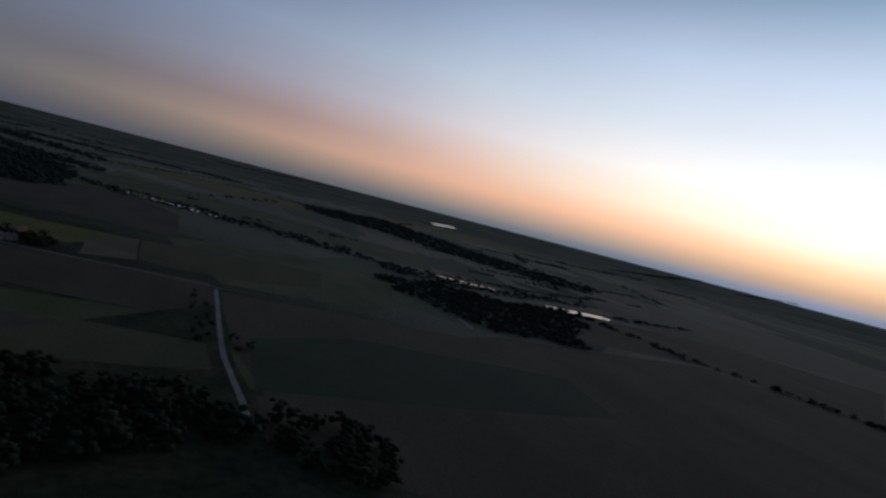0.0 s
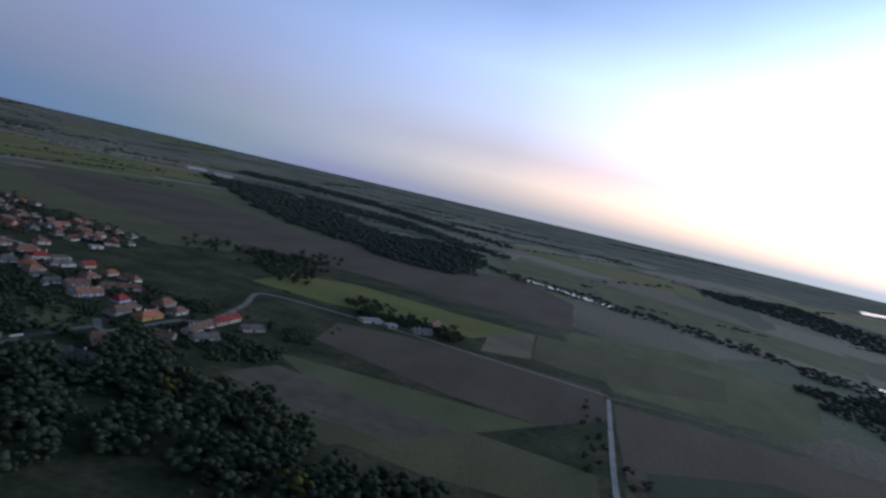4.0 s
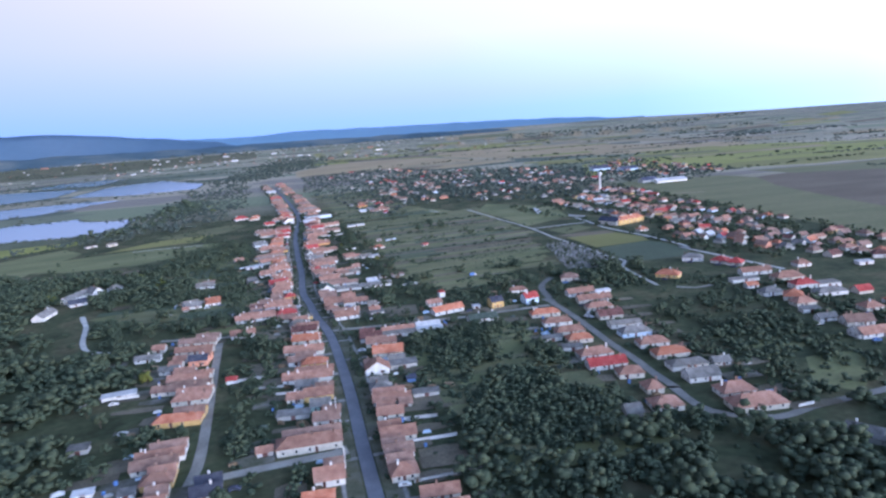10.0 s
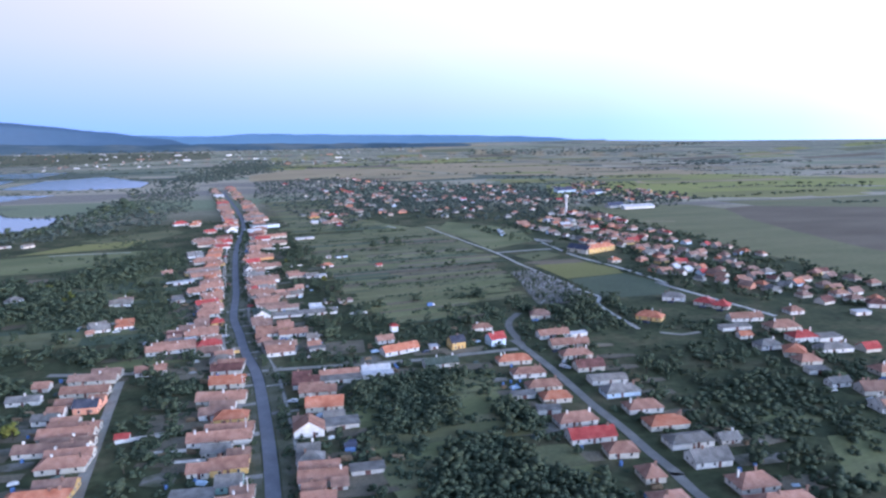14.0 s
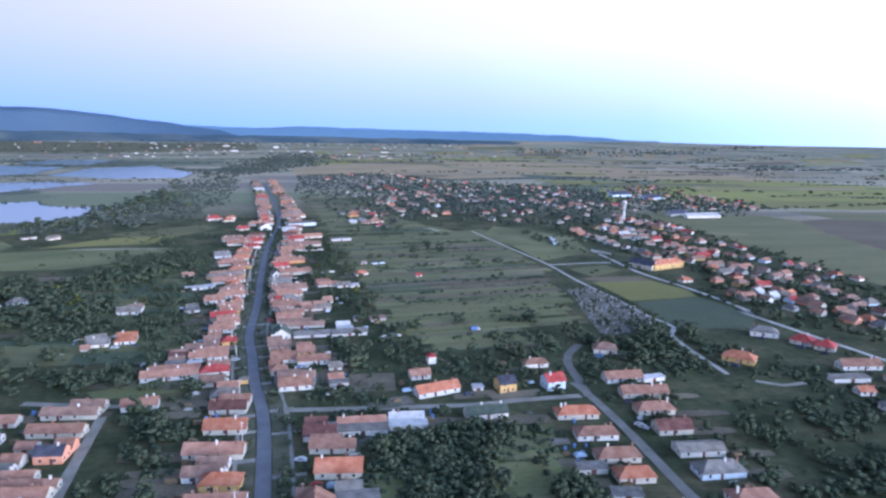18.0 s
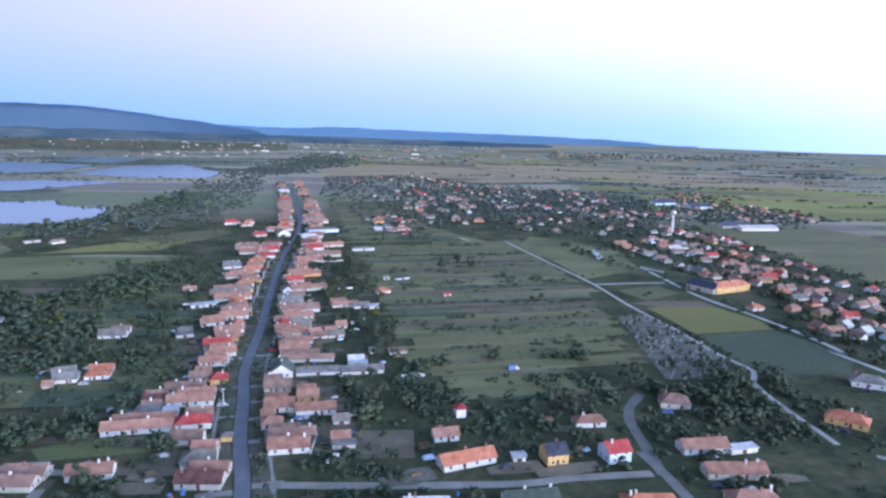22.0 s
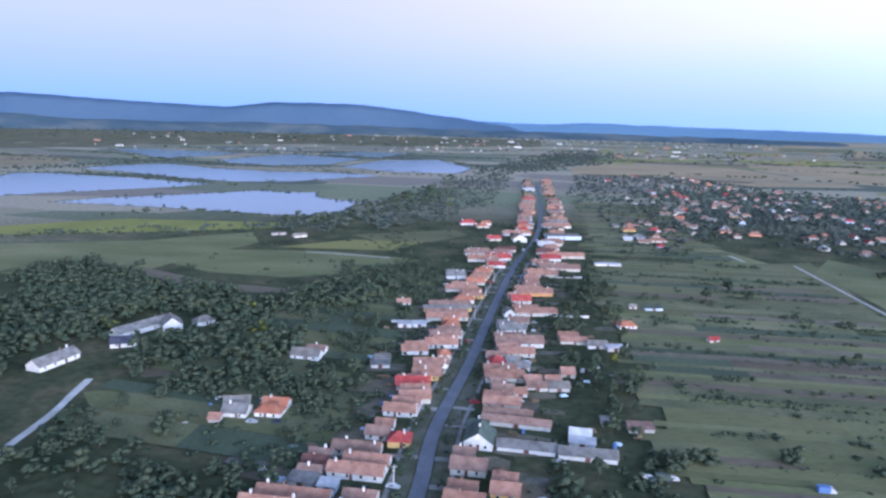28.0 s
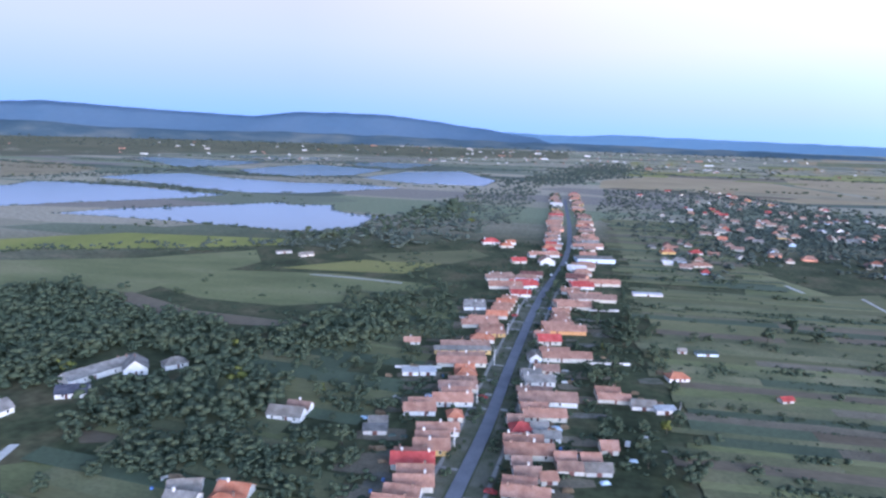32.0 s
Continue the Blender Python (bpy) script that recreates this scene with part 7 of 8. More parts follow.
hedgerow([(-458, 656), (-434, 687), (-384, 706), (-305, 730), (-265, 780)], 2.5, 6, 5, 2.5, 1)
hedgerow([(-326, 513), (-319, 576), (-270, 585)], 4, 8, 5, 3, 2)
hedgerow([(-463, 816), (-426, 890), (-376, 890), (-266, 854)], 2, 6, 7, 4, 3)
hedgerow([(-1036, 1300), (-934, 1340), (-762, 1300), (-573, 1240), (-400, 1200)], 2, 6, 9, 4, 4)
hedgerow([(-1442, 2180), (-1078, 1890), (-825, 1770), (-560, 1660), (-364, 1617), (-170, 1600)], 3, 7, 11, 7, 5)
hedgerow([(-1000, 2450), (-880, 2440), (-540, 2300), (-330, 2360), (-170, 2000)], 3, 7, 14, 10, 6)
hedgerow([(-1600, 1620), (-1180, 1700), (-1090, 1880), (-1040, 2080)], 3, 7, 12, 8, 7)
hedgerow([(-272, 858), (-234, 843), (-192, 873), (-171, 954), (-147, 1052), (-160, 1250)], 6, 11, 6, 9, 8, .05)
hedgerow([(-272, 850), (-234, 870), (-215, 960), (-190, 1080), (-150, 1300)], 5, 11, 6, 10, 9, .05)
hedgerow([(-233, 582), (-225, 584)], 4, 6, 3, 1.5, 10, 0)
hedgerow([(-155, 556), (-140, 556), (-123, 586), (-102, 599), (-91, 620)], 2.5, 5, 4, 2, 11)
hedgerow([(8, 660), (12, 705), (17, 765)], 4, 7, 6, 1.2, 12, .05)
hedgerow([(118, 356), (137, 352), (160, 349)], 3, 5.5, 2.2, 3, 13, 0)
hedgerow([(62, 348), (84, 350)], 3.5, 6, 2.4, 4, 14, 0)
hedgerow([(104, 356), (114, 354)], 3, 5, 2.4, 2, 15, 0)
hedgerow([(34, 322), (36, 310), (40, 292)], 4, 6.5, 3, 3, 16, 0)
hedgerow([(60, 425), (100, 420), (150, 421), (190, 424)], 1.2, 3, 3.5, 1.5, 17)
hedgerow([(70, 473), (120, 468), (170, 462), (200, 460)], 1.2, 3.2, 3.5, 1.5, 18)
hedgerow([(64, 520), (110, 516), (170, 512), (205, 508)], 1.2, 3.4, 3.2, 1.5, 19)
hedgerow([(40, 650), (90, 640), (140, 640), (190, 650)], 1.5, 4.5, 4, 3, 20)
hedgerow([(60, 735), (110, 740), (160, 745)], 2, 6, 4, 6, 21)
hedgerow([(-45, 560), (-60, 640), (-100, 700), (-130, 800)], 2.5, 6, 5, 6, 22)
hedgerow([(440, 240), (447, 340), (472, 500), (495, 657), (520, 850)], 2.5, 6, 6, 5, 23)
hedgerow([(620, 850), (760, 870), (900, 880), (1100, 900)], 2.5, 6, 8, 4, 24)
hedgerow([(620, 1330), (808, 1421), (938, 1441), (1150, 1480)], 4, 9, 13, 16, 25, .3)
hedgerow([(230, 312), (232, 345), (233, 388), (233, 430)], 1.2, 2.4, 2.2, .6, 26, .05)
hedgerow([(299, 300), (303, 400), (300, 470), (306, 560)], 2.5, 6, 7, 3, 27, .3)
hedgerow([(290, 560), (285, 640), (290, 700)], 4, 8, 6, 5, 28)
hedgerow([(220, -190), (300, -183), (360, -180)], 1.5, 4, 6, 3, 29, .4)
hedgerow([(657, -659), (478, -701), (411, -754), (320, -790), (150, -800)], 4, 8, 6, 6, 31, .1)
hedgerow([(116, -205), (126, -205), (132, -225)], 3, 6, 4, 3, 30, 0)
for k in range(16):
    x0, y0 = -1500 + 190 * k, 2650 + 420 * noise.noise((k * 1.7, 3, 0)) + (k % 3) * 260
    hedgerow([(x0, y0), (x0 + 260, y0 - 40), (x0 + 520, y0 + 30)], 5, 10, 15, 18, 40 + k, .25)
for k in range(22):
    a, r = .18 + k * .1, 1500 + 950 * ((k * 7) % 5) / 4
    x0, y0 = r * math.sin(a), r * math.cos(a)
    hedgerow([(x0 - 200, y0 + 60), (x0, y0), (x0 + 330, y0 - 130)], 3, 8, 13, 6, 70 + k, .3)
for x, y, q in ((149, 603, 9), (157, 583, 9), (130, 579, 8), (176, 471, 5), (168, 466, 4)):
    tree(x, y, q)
ROWS.done("hedgerows", "leaf", "hedgerows and single trees along field edges", "hedge")


# ---- vans and a lorry parked on the plots ----
def van(x, y, rot, cab, hold, word):
    e = thing("van", x, y, rot, f"{word} van parked on a garden plot", "van", "parked vans", 0.1)
    bm = bmesh.new()
    box(bm, -2.6, -.98, .5, 1.0, .98, 2.5)
    bmesh.ops.bevel(bm, geom=bm.edges[:], offset=.07, segments=1, affect="EDGES")
    part("cargo_box", bm, M[hold], e)
    bm = bmesh.new()
    prof = [(1.05, .5), (2.75, .5), (2.8, 1.1), (2.35, 1.25), (1.9, 2.05), (1.05, 2.1)]
    a = [bm.verts.new((px, -.92, pz)) for px, pz in prof]
    b = [bm.verts.new((px, .92, pz)) for px, pz in prof]
    bm.faces.new(a)
    bm.faces.new(list(reversed(b)))
    for i in range(len(prof)):
        j = (i + 1) % len(prof)
        bm.faces.new((a[j], a[i], b[i], b[j]))
    part("cab", bm, M[cab], e)
    bm = bmesh.new()
    v = [bm.verts.new(p) for p in ((2.36, -.8, 1.3), (2.36, .8, 1.3), (1.94, .8, 2.0), (1.94, -.8, 2.0))]
    bm.faces.new(v)
    bmesh.ops.solidify(bm, geom=bm.faces[:], thickness=-.05)
    part("windscreen", bm, M["glass"], e)
    for wx in (-1.7, 1.9):
        for wy in (-.85, .85):
            bm = bmesh.new()
            bmesh.ops.create_cone(bm, cap_ends=True, segments=12, radius1=.38, radius2=.38, depth=.24, matrix=pose(wx, wy, .3, 90))
            part("wheel", bm, M["roof_slate"], e)


van(112, 338, 4, "wall_white", "wall_blue", "blue and white")
van(64, 336, 6, "roof_green", "roof_green", "green")
van(24, 262, 80, "wall_white", "wall_white", "white")


# ---- stacks of firewood, tarpaulins and rain barrels in the yards ----
def woodpile_mesh(seed):
    g = random.Random(seed)
    bm = bmesh.new()
    for row in range(5):
        for k in range(9 - row // 2):
            r = g.uniform(.13, .19)
            bmesh.ops.create_cone(bm, cap_ends=True, segments=6, radius1=r, radius2=r * .9, depth=g.uniform(.9, 1.1),
                                  matrix=Matrix.Translation((-1.4 + k * .34 + (row % 2) * .17, g.uniform(-.06, .06), .15 + row * .28)) @ Matrix.Rotation(math.pi / 2, 4, "X"))
    me = bpy.data.meshes.new("woodpile")
    bm.to_mesh(me)
    bm.free()
    me.materials.append(M["cut_wood"])
    return me


def sheet_mesh(seed, mat):
    """A tarpaulin thrown over a heap."""
    bm = bmesh.new()
    bmesh.ops.create_grid(bm, x_segments=8, y_segments=6, size=1.0)
    for v in bm.verts:
        r = max(abs(v.co.x), abs(v.co.y))
        v.co.z = max(0.02, (1 - r ** 3) * .8 + .18 * noise.noise((v.co.x * 2, v.co.y * 2, seed)))
        v.co.x *= 1.6
    bmesh.ops.solidify(bm, geom=bm.faces[:], thickness=-.04)
    me = bpy.data.meshes.new("tarpaulin")
    bm.to_mesh(me)
    bm.free()
    me.materials.append(M[mat])
    return me


def tank_mesh():
    bm = bmesh.new()
    bmesh.ops.create_cone(bm, cap_ends=True, segments=12, radius1=.55, radius2=.5, depth=1.1, matrix=Matrix.Translation((0, 0, .55)))
    bmesh.ops.create_cone(bm, cap_ends=True, segments=12, radius1=.58, radius2=.45, depth=.12, matrix=Matrix.Translation((0, 0, 1.16)))
    me = bpy.data.meshes.new("rain_barrel")
    bm.to_mesh(me)
    bm.free()
    me.materials.append(M["wall_blue"])
    return me


def yard_things():
    g = random.Random(93)
    piles = [woodpile_mesh(i) for i in range(3)]
    sheets = [(sheet_mesh(1, "wall_lightblue"), "pale blue"), (sheet_mesh(2, "roof_green"), "green"), (sheet_mesh(3, "wall_white"), "white"), (sheet_mesh(4, "wall_grey"), "grey")]
    barrel = tank_mesh()
    n = tries = 0
    homes = [h for h in HOUSES if 60 < h[1] < 520 and -110 < h[0] < 175]
    while n < 190 and tries < 4000:
        tries += 1
        cx, cy, rot, L, D, small = g.choice(homes)
        side = -1 if (cx < -5 or 60 < cx < 125) else 1
        x, y = cx + side * g.uniform(0, L / 2 + 9), cy + g.choice((-1, 1)) * (D / 2 + g.uniform(1.2, 4))
        if not free(x, y, 0):
            continue
        take(x, y)
        n += 1
        k = g.random()
        if k < .45:
            ob = tagged(new("woodpile", g.choice(piles)), "stacked firewood logs in a trodden yard", "woodpile", kind="stuff")
        elif k < .85:
            me, word = g.choice(sheets)
            ob = tagged(new("tarpaulin", me), f"{word} tarpaulin spread over a heap in a yard", "tarpaulin", "yard tarpaulins")
        else:
            ob = tagged(new("rain_barrel", barrel), "blue plastic rain barrel beside a house", "barrel", "rain barrels")
        ob.matrix_world = Matrix.LocRotScale((x, y, 0.02), Euler((0, 0, radians(rot + g.uniform(-20, 20)))), Vector((1, 1, 1)) * g.uniform(.9, 1.5))


yard_things()


def more_cars():
    g = random.Random(17)
    n = tries = 0
    homes = [h for h in HOUSES if not h[5] and 60 < h[1] < 640 and -110 < h[0] < 320]
    paints = [("wall_white", "white"), ("metal", "silver"), ("roof_slate", "dark grey"), ("roof_red", "red"), ("wall_blue", "blue"), ("roof_blue", "dark blue")]
    while n < 26 and tries < 900:
        tries += 1
        cx, cy, rot, L, D, small = g.choice(homes)
        side = 1 if (cx < -5 or 60 < cx < 125) else -1
        x, y = cx + side * (L / 2 + g.uniform(-4, 4)), cy - D / 2 - g.uniform(2, 3.2)
        if free(x, y, 1):
            take(x, y)
            n += 1
            car(x, y, rot + g.choice((0, 180)) + g.uniform(-8, 8), *g.choice(paints))


more_cars()


# woods and orchards
wood(7, 9, [(-334.8, 545.6), (-313.7, 564.6), (-253.3, 550.8), (-179.6, 518.5), (-131.9, 517.4), (-110.2, 587.4), (-79.0, 608.6), (-70.5, 536.3), (-90.6, 515.2), (-104.3, 484.6), (-107.6, 460.8), (-100.2, 434.0), (-101.8, 417.1), (-122.5, 415.3), (-139.9, 446.3), (-156.2, 469.3), (-186.4, 479.3), (-203.0, 455.4), (-192.5, 426.4), (-189.9, 409.0), (-198.6, 406.5)])
wood(7, 8, [(-169.6, 406.3), (-169.3, 423.6), (-149.7, 443.5), (-136.1, 440.0), (-101.8, 417.1), (-118.8, 409.4), (-141.1, 400.7), (-150.1, 391.2), (-140.8, 367.4), (-147.1, 363.0), (-155.6, 372.1), (-158.2, 387.3)])
wood(7.5, 9, [(-330.4, 592.5), (-196.0, 488.1), (-207.6, 397.1), (-192.1, 313.9), (-161.9, 287.1), (-138.6, 272.1), (-111.8, 256.5), (-120.5, 198.3), (-120.3, 167.3), (-118.6, 119.4), (-115.2, 93.3), (-141.6, 100.0)])
wood(7.5, 9, [(36.9, 97.7), (73.0, 90.4), (78.9, 72.1), (107.7, 59.3), (105.7, 42.7), (126.4, 30.3), (140.5, 11.0), (142.8, -4.8), (150.6, -21.5), (150.1, -31.2), (14.2, 14.2)], "leaf", .0)
wood(8, 9, [(132.0, -60.4), (130.1, -110.7), (144.5, -170.8), (140.7, -188.5), (113.6, -210.0), (104.1, -210.0), (64.5, -102.1)])
wood(8, 8, [(128.0, -220.8), (133.5, -249.7), (106.5, -271.9), (78.3, -265.5), (67.5, -220.0)])
wood(10, 5, [(180.0, 201.0), (186.0, 185.8), (181.7, 159.8), (183.9, 144.1), (196.7, 125.3), (196.0, 117.2), (167.1, 113.7), (159.2, 128.4), (164.0, 157.2), (165.3, 177.4)])
wood(7, 7, [(164.0, 308.5), (208.8, 307.0), (208.1, 298.3), (170.7, 260.2), (155.5, 256.5), (154.1, 268.9), (160.2, 292.6)])
wood(16, 7, [(-213.3, 898.2), (-206.1, 1085.7), (-184.2, 1331.0), (-96.5, 1762.6), (-40.4, 1454.2), (-62.0, 1100.8), (-104.2, 960.5), (-138.6, 813.4), (-187.6, 817.6)])
wood(15, 9, [(-256.4, 830.2), (-233.4, 917.3), (-226.1, 1057.7), (-193.6, 875.2), (-212.2, 778.5)])
wood(9, 6, [(-110.5, 459.8), (-107.7, 562.6), (-76.4, 619.1), (-55.8, 653.1), (-39.3, 585.5), (-66.9, 559.5), (-74.2, 512.5), (-86.9, 474.5), (-97.6, 450.5)])
wood(9, 6, [(-74.1, 456.1), (-61.4, 559.1), (-44.8, 557.9), (-45.1, 479.6), (-58.1, 438.6)])
wood(8, 6, [(-93.0, 390.5), (-73.1, 393.8), (-38.3, 378.3), (-44.3, 363.4), (-66.2, 366.2), (-81.4, 363.3)], "leaf", -.05)
wood(10, 6, [(-147.6, 349.8), (-95.4, 358.2), (-84.2, 289.4), (-103.8, 264.5), (-125.4, 263.7)], "leaf", .05)
wood(11, 6, [(-125.4, 263.7), (-98.3, 236.6), (-98.9, 197.4), (-107.6, 194.5)], "leaf", .05)
wood(12, 6, [(-64.8, 261.1), (-31.9, 261.2), (-31.9, 224.8), (-37.7, 209.5), (-42.9, 195.8), (-59.1, 198.7), (-63.3, 228.7)])
wood(12, 6, [(-60.0, 181.7), (-37.1, 177.4), (-34.4, 153.3), (-38.7, 139.2), (-45.7, 130.4), (-57.4, 135.0)])
wood(14, 6, [(31.7, 193.8), (57.5, 187.6), (61.0, 173.0), (43.6, 143.2), (23.7, 151.2)])
wood(15, 6, [(72.3, 206.0), (89.7, 204.0), (89.8, 178.7), (90.9, 152.5), (80.6, 131.5), (73.4, 155.8), (61.0, 173.0)])
wood(11, 6.5, [(48.9, 137.8), (86.5, 125.8), (97.3, 109.2), (89.6, 88.5), (76.8, 84.3), (36.1, 100.3)], "leaf", 0)
wood(16, 6, [(166.9, 151.2), (180.4, 127.8), (196.0, 117.2), (206.6, 87.0), (160.7, 51.4), (148.1, 56.3), (167.2, 90.1), (154.9, 111.5)])
wood(9, 7, [(625.7, -350.4), (695.1, -434.5), (666.3, -523.1), (451.4, -426.4), (511.7, -383.4), (546.7, -358.4)])
wood(19, 6, [(7.9, 86.8), (39.7, 90.5), (71.8, 89.5), (85.6, 66.7), (97.5, 51.4), (150.7, 37.8), (139.6, 27.0), (2.3, 61.9)])
wood(12, 5, [(167.2, 90.1), (172.8, 76.1), (188.3, 72.7), (159.0, 49.9), (144.6, 55.7), (142.0, 60.9)])
wood(14, 6, [(92.7, 78.5), (96.6, 63.9), (105.3, 49.4), (160.6, 47.4), (139.6, 27.0), (69.7, 44.8)])
wood(19, 5, [(152.7, 197.5), (205.4, 206.0), (202.5, 187.2), (217.1, 170.9), (243.0, 153.1), (204.8, 121.4), (193.2, 136.1), (179.5, 152.3), (174.1, 168.1), (168.2, 185.5)])
wood(16, 5, [(163.0, 165.2), (199.8, 169.6), (195.5, 142.8), (173.9, 118.9), (201.0, 86.7), (171.5, 58.0), (159.4, 76.2), (150.7, 100.0), (152.9, 124.6)])
wood(13, 9, [(1286.2, 3431.2), (1650.7, 3228.3), (2180.2, 3037.1), (2100.4, 2831.6), (1708.3, 2880.5), (1424.4, 3066.7)])
wood(12, 8, [(-140.6, 1832.6), (-12.2, 2404.5), (102.2, 3316.4), (230.2, 3308.3), (313.2, 3148.2), (203.7, 2692.1), (69.3, 2054.0), (-5.4, 1797.9)])
wood(10, 5, [(-955.2, 1411.8), (-832.9, 1371.8), (-677.6, 1297.3), (-563.9, 1237.9), (-552.2, 1216.3), (-659.2, 1267.3), (-804.0, 1330.7), (-920.8, 1367.5)])
wood(10, 5, [(-1073.3, 1943.2), (-831.0, 1779.8), (-658.8, 1740.8), (-531.6, 1825.1), (-511.4, 1764.6), (-630.3, 1674.6), (-788.1, 1698.2), (-1012.3, 1843.6)])
wood(11, 6, [(-1147.7, 1400.8), (-1075.3, 1566.4), (-1037.6, 1884.9), (-1071.9, 2079.1), (-998.4, 1949.9), (-957.7, 1754.5), (-1005.2, 1476.2), (-1067.1, 1314.7)])
wood(10, 5, [(-483.5, 697.4), (-439.4, 703.4), (-358.9, 748.4), (-284.3, 792.0), (-277.7, 779.0), (-349.9, 734.9), (-427.5, 690.0), (-459.5, 672.8)])
wood(9, 6, [(-295.8, 815.0), (-263.0, 859.3), (-228.7, 944.5), (-202.7, 956.3), (-191.6, 859.1), (-189.7, 780.1), (-243.7, 758.6)], "leaf", .0)
wood(9, 7, [(-160.2, 1169.4), (-118.7, 1133.7), (-84.7, 971.6), (-100.5, 897.6), (-146.5, 835.3), (-179.7, 808.7), (-204.4, 884.7), (-167.5, 972.3)], "leaf", .0)
wood(9, 6, [(16.6, 598.2), (52.4, 600.2), (64.9, 562.4), (57.9, 532.5), (39.0, 554.5), (21.6, 581.5)])
wood(7, 5, [(286.1, 25.8), (290.6, -10.1), (274.2, -22.2), (261.0, -13.9), (268.8, 16.9)])
wood(8, 6, [(405.2, 37.1), (447.0, 36.3), (453.7, -17.0), (430.2, -67.3), (388.3, -74.0), (406.6, -22.4), (389.4, 1.8)])
wood(9, 5, [(557.2, 202.5), (595.2, 180.1), (576.7, 136.2), (465.9, 85.0), (406.1, 109.1)])
wood(8, 9, [(102.8, 105.5), (136.3, 91.4), (167.0, 60.2), (200.6, 34.5), (170.8, -21.2), (157.7, -72.6), (153.3, -90.9), (38.6, -18.9)], "leaf", -.2)
wood(13, 8, [(-267.5, 844.0), (-235.4, 981.1), (-198.5, 1220.1), (-193.2, 1608.7), (-80.8, 1751.1), (-54.5, 1226.1), (-66.4, 1007.2), (-104.0, 894.4), (-144.1, 803.2), (-207.9, 757.5)], 'leaf', .22)
wood(12, 8, [(-166.0, 1909.8), (23.7, 3159.6), (235.8, 3322.6), (217.4, 2413.2), (24.0, 1953.4), (-109.4, 1587.6)], 'leaf_haze', -.1)
wood(16, 9, [(-3254.2, 3391.2), (-2537.7, 3956.0), (-1192.5, 3831.8), (-25.6, 3928.9), (1135.4, 3854.3), (1061.9, 3618.5), (-16.4, 3604.7), (-1109.6, 3297.5), (-2399.6, 2611.3)], 'leaf_haze', -.1)
wood(10, 6, [(-105.5, 378.7), (-90.4, 393.1), (-66.2, 406.5), (-42.4, 403.8), (-31.8, 375.2), (-44.3, 360.9), (-58.0, 360.7), (-69.2, 367.1), (-84.5, 368.4), (-92.9, 361.9)])
wood(8, 5, [(104.2, 579.3), (133.6, 568.9), (170.9, 557.7), (199.1, 546.1), (191.0, 527.3), (165.1, 541.5), (129.2, 551.5), (100.8, 560.8)])
wood(12, 5, [(49.9, 544.1), (91.0, 585.5), (103.3, 574.5), (78.4, 527.8), (52.2, 514.4)])
wood(7.5, 9, [(1610.2, 1100.5), (1634.9, 960.3), (1728.8, 893.0), (1374.1, 514.9), (1155.8, 296.8), (1205.5, 205.8), (1001.4, 71.5), (830.2, 26.7), (780.4, 67.1), (793.8, 146.4), (882.5, 286.2), (1016.6, 453.2), (1112.8, 599.0)])
wood(9, 8, [(2553.5, 1598.0), (2724.7, 1382.5), (2758.9, 1100.6), (2200.0, 530.2), (1844.7, 193.2), (1671.3, 156.9), (1886.5, 427.9), (2262.8, 869.2), (2238.5, 1101.4), (2166.9, 1328.4)])
wood(9, 8, [(1812.1, 858.0), (1821.6, 664.4), (1754.8, 463.1), (1508.4, 240.8), (1405.3, 101.3), (1277.2, 74.5), (1328.3, 189.4), (1488.2, 364.5), (1502.9, 516.4), (1479.9, 668.3)])
wood(7.5, 8, [(1288.2, 764.5), (1137.1, 542.4), (1040.2, 377.9), (1109.3, 302.6), (1265.4, 245.1), (1272.5, 124.7), (1012.5, 61.4), (888.2, 119.6), (857.2, 196.0), (852.0, 281.0), (936.9, 420.8), (1118.6, 611.1)])
wood(9, 6, [(1058.7, 72.7), (1019.6, -55.5), (962.6, -165.1), (906.0, -314.0), (758.0, -442.6), (777.8, -556.3), (889.1, -773.8), (812.5, -730.2), (705.0, -527.5), (698.7, -426.5), (824.6, -305.6), (871.3, -168.9), (927.4, -68.1), (969.8, 51.1)])
wood(9, 8, [(688.6, -436.8), (652.2, -494.4), (712.0, -672.8), (423.5, -508.2), (413.7, -445.8), (447.0, -416.7), (513.9, -401.7)])
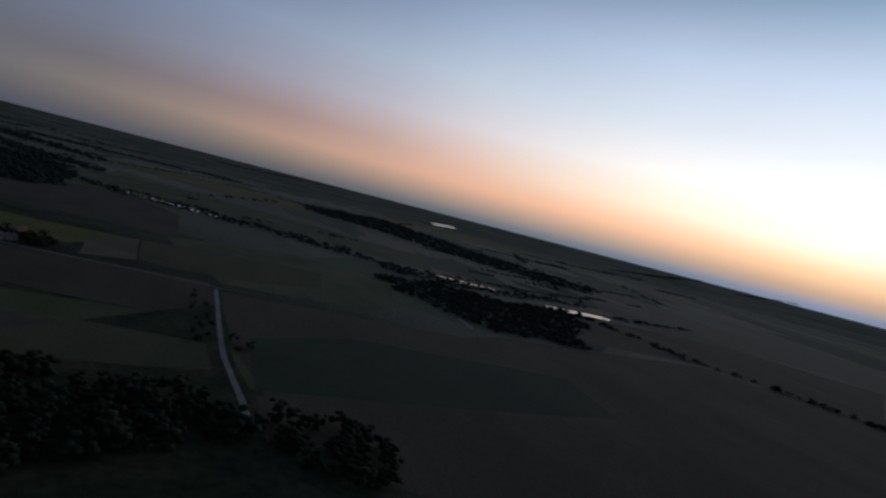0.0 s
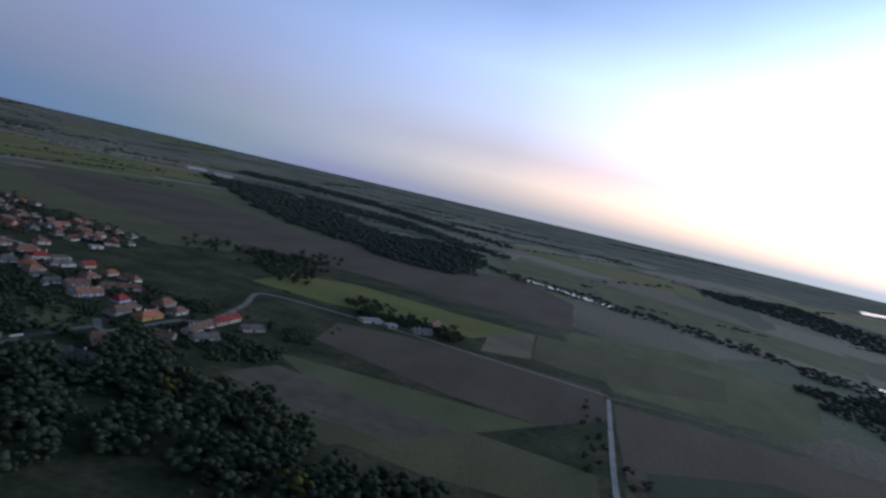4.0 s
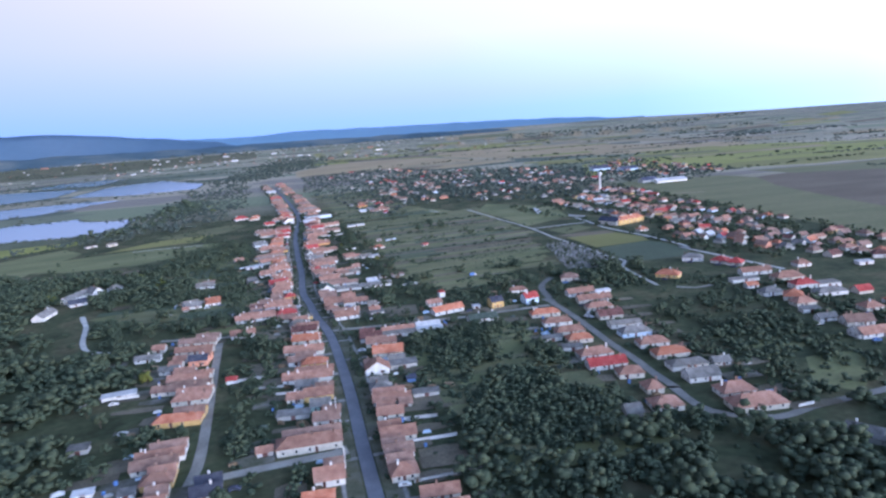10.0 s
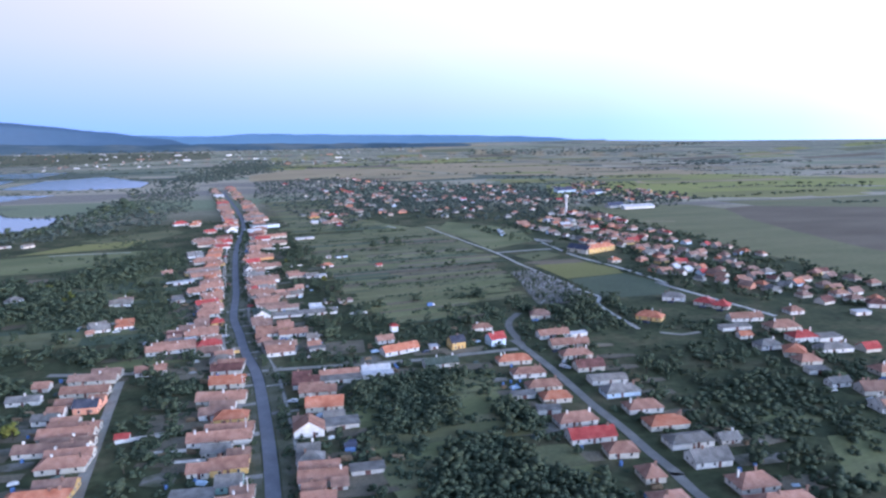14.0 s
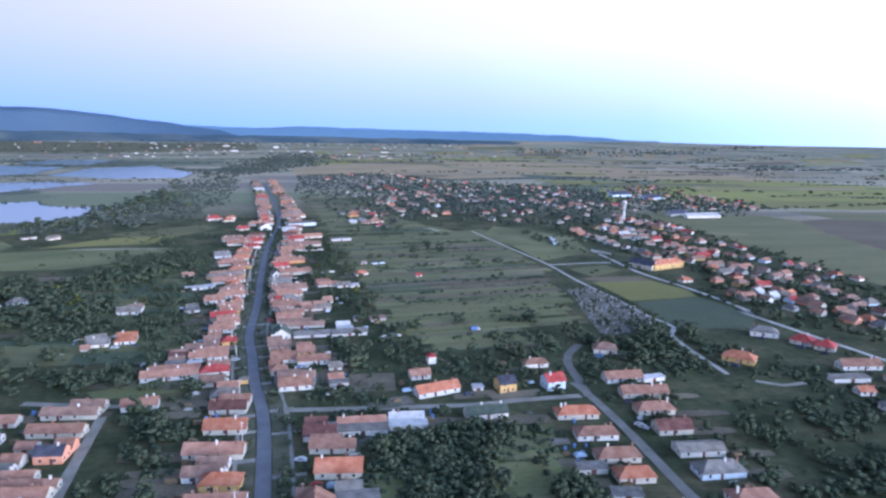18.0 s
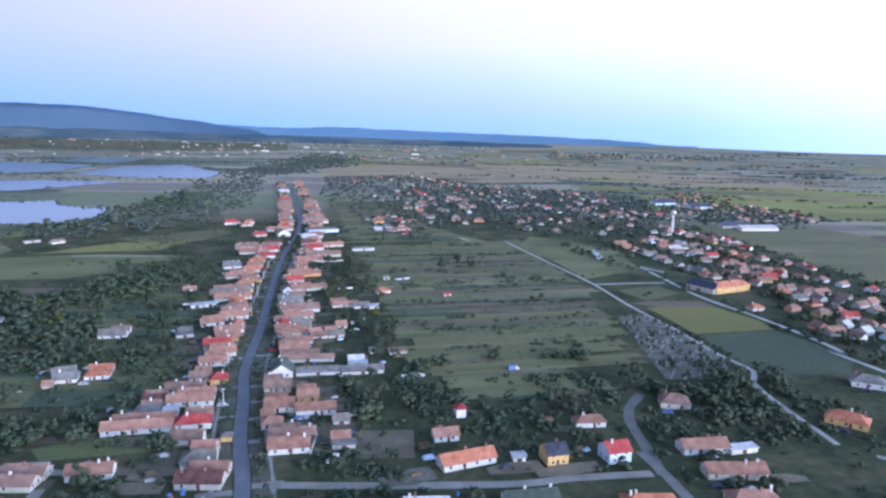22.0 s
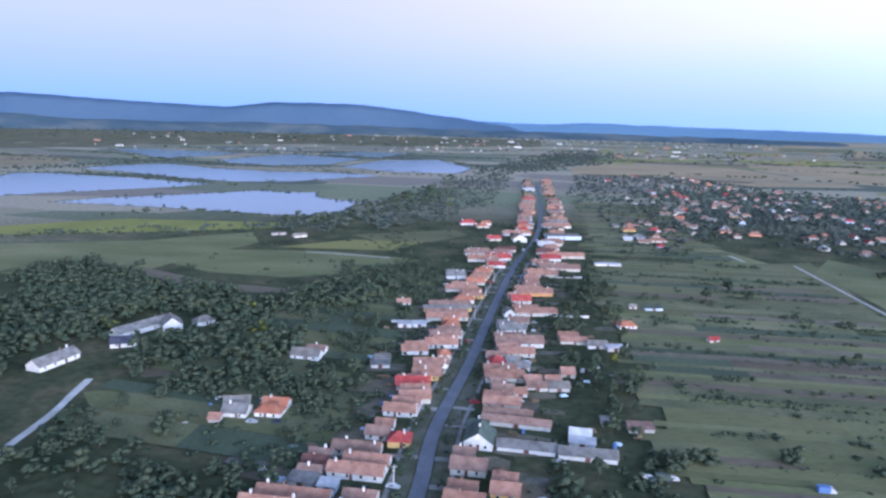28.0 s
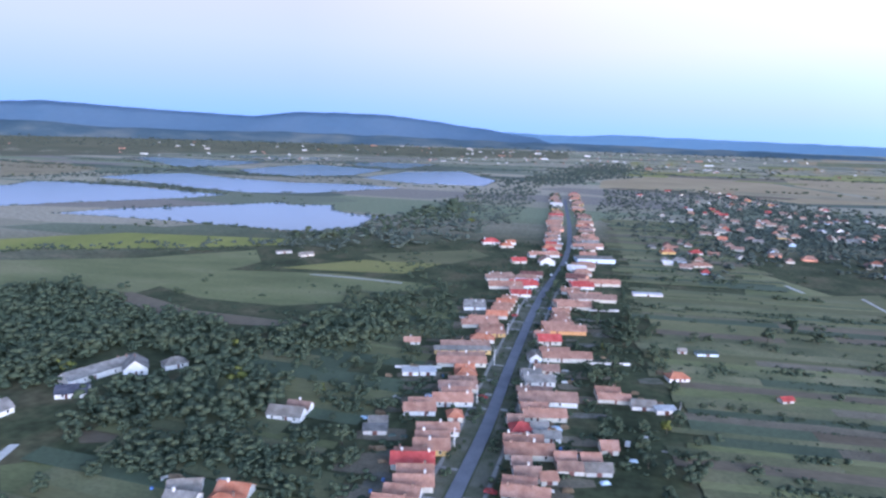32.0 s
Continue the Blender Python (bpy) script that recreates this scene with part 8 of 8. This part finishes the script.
wood(10, 8, [(1990.5, -355.7), (2365.4, -673.8), (1641.8, -826.4), (1316.7, -1017.8), (1088.4, -887.5), (1240.1, -684.1), (1574.8, -524.9), (1724.8, -368.2)])
wood(9, 5, [(235.3, -195.9), (246.1, -209.9), (209.3, -211.1), (198.0, -200.8)])
wood(9, 6, [(403.4, 31.5), (428.8, 24.3), (404.8, -27.5), (445.0, -62.0), (396.4, -75.2), (375.3, -51.0), (378.8, -6.5)])
wood(11, 6, [(500.0, 266.9), (547.0, 230.8), (585.4, 187.0), (679.0, 171.3), (589.5, 125.1), (485.0, 125.0), (454.4, 169.8), (434.9, 203.5)], 'leaf', .05)
wood(10, 6, [(364.7, 513.0), (380.6, 459.9), (406.4, 358.9), (285.5, 249.2), (278.4, 286.3), (297.5, 373.9)], 'leaf', .02)
wood(10, 6, [(350.7, 789.0), (400.4, 680.3), (391.6, 551.4), (365.2, 440.9), (356.2, 313.4), (335.5, 294.5), (325.6, 392.2), (334.2, 493.0), (323.4, 614.2)], 'leaf', .02)
wood(7, 7, [(-121, 399), (-98, 399), (-85, 381), (-74, 366), (-97, 363), (-111, 375)], "leaf", -.6)
wood(7, 8, [(-172, 388), (-158, 393), (-137, 367), (-149, 361)], "leaf", -.6)
wood(8, 7, [(-146, 312), (-110, 288), (-97, 247), (-87, 200), (-100, 192), (-120, 193)], "leaf", .08)
wood(7.5, 6, [(-104, 371), (-92, 367), (-80, 282), (-95, 284)], "leaf", .08)
wood(10, 5, [(161, 160), (183, 166), (214, 152), (184, 118), (151, 127)], "leaf", 0)
wood(10, 5, [(205, 212), (226, 205), (217, 175), (181, 160), (180, 184)], "leaf", 0)
wood(6.5, 6, [(-63, 262), (-40, 262), (-31, 256), (-34, 215), (-61, 215)], "leaf", -.45)
wood(7, 5, [(-60, 212), (-36, 210), (-33, 192), (-58, 196)], "leaf", -.3)
wood(6.5, 6.5, [(237, 326), (232, 290), (199, 258), (160, 262), (172, 306), (203, 326)], "leaf", -.35)
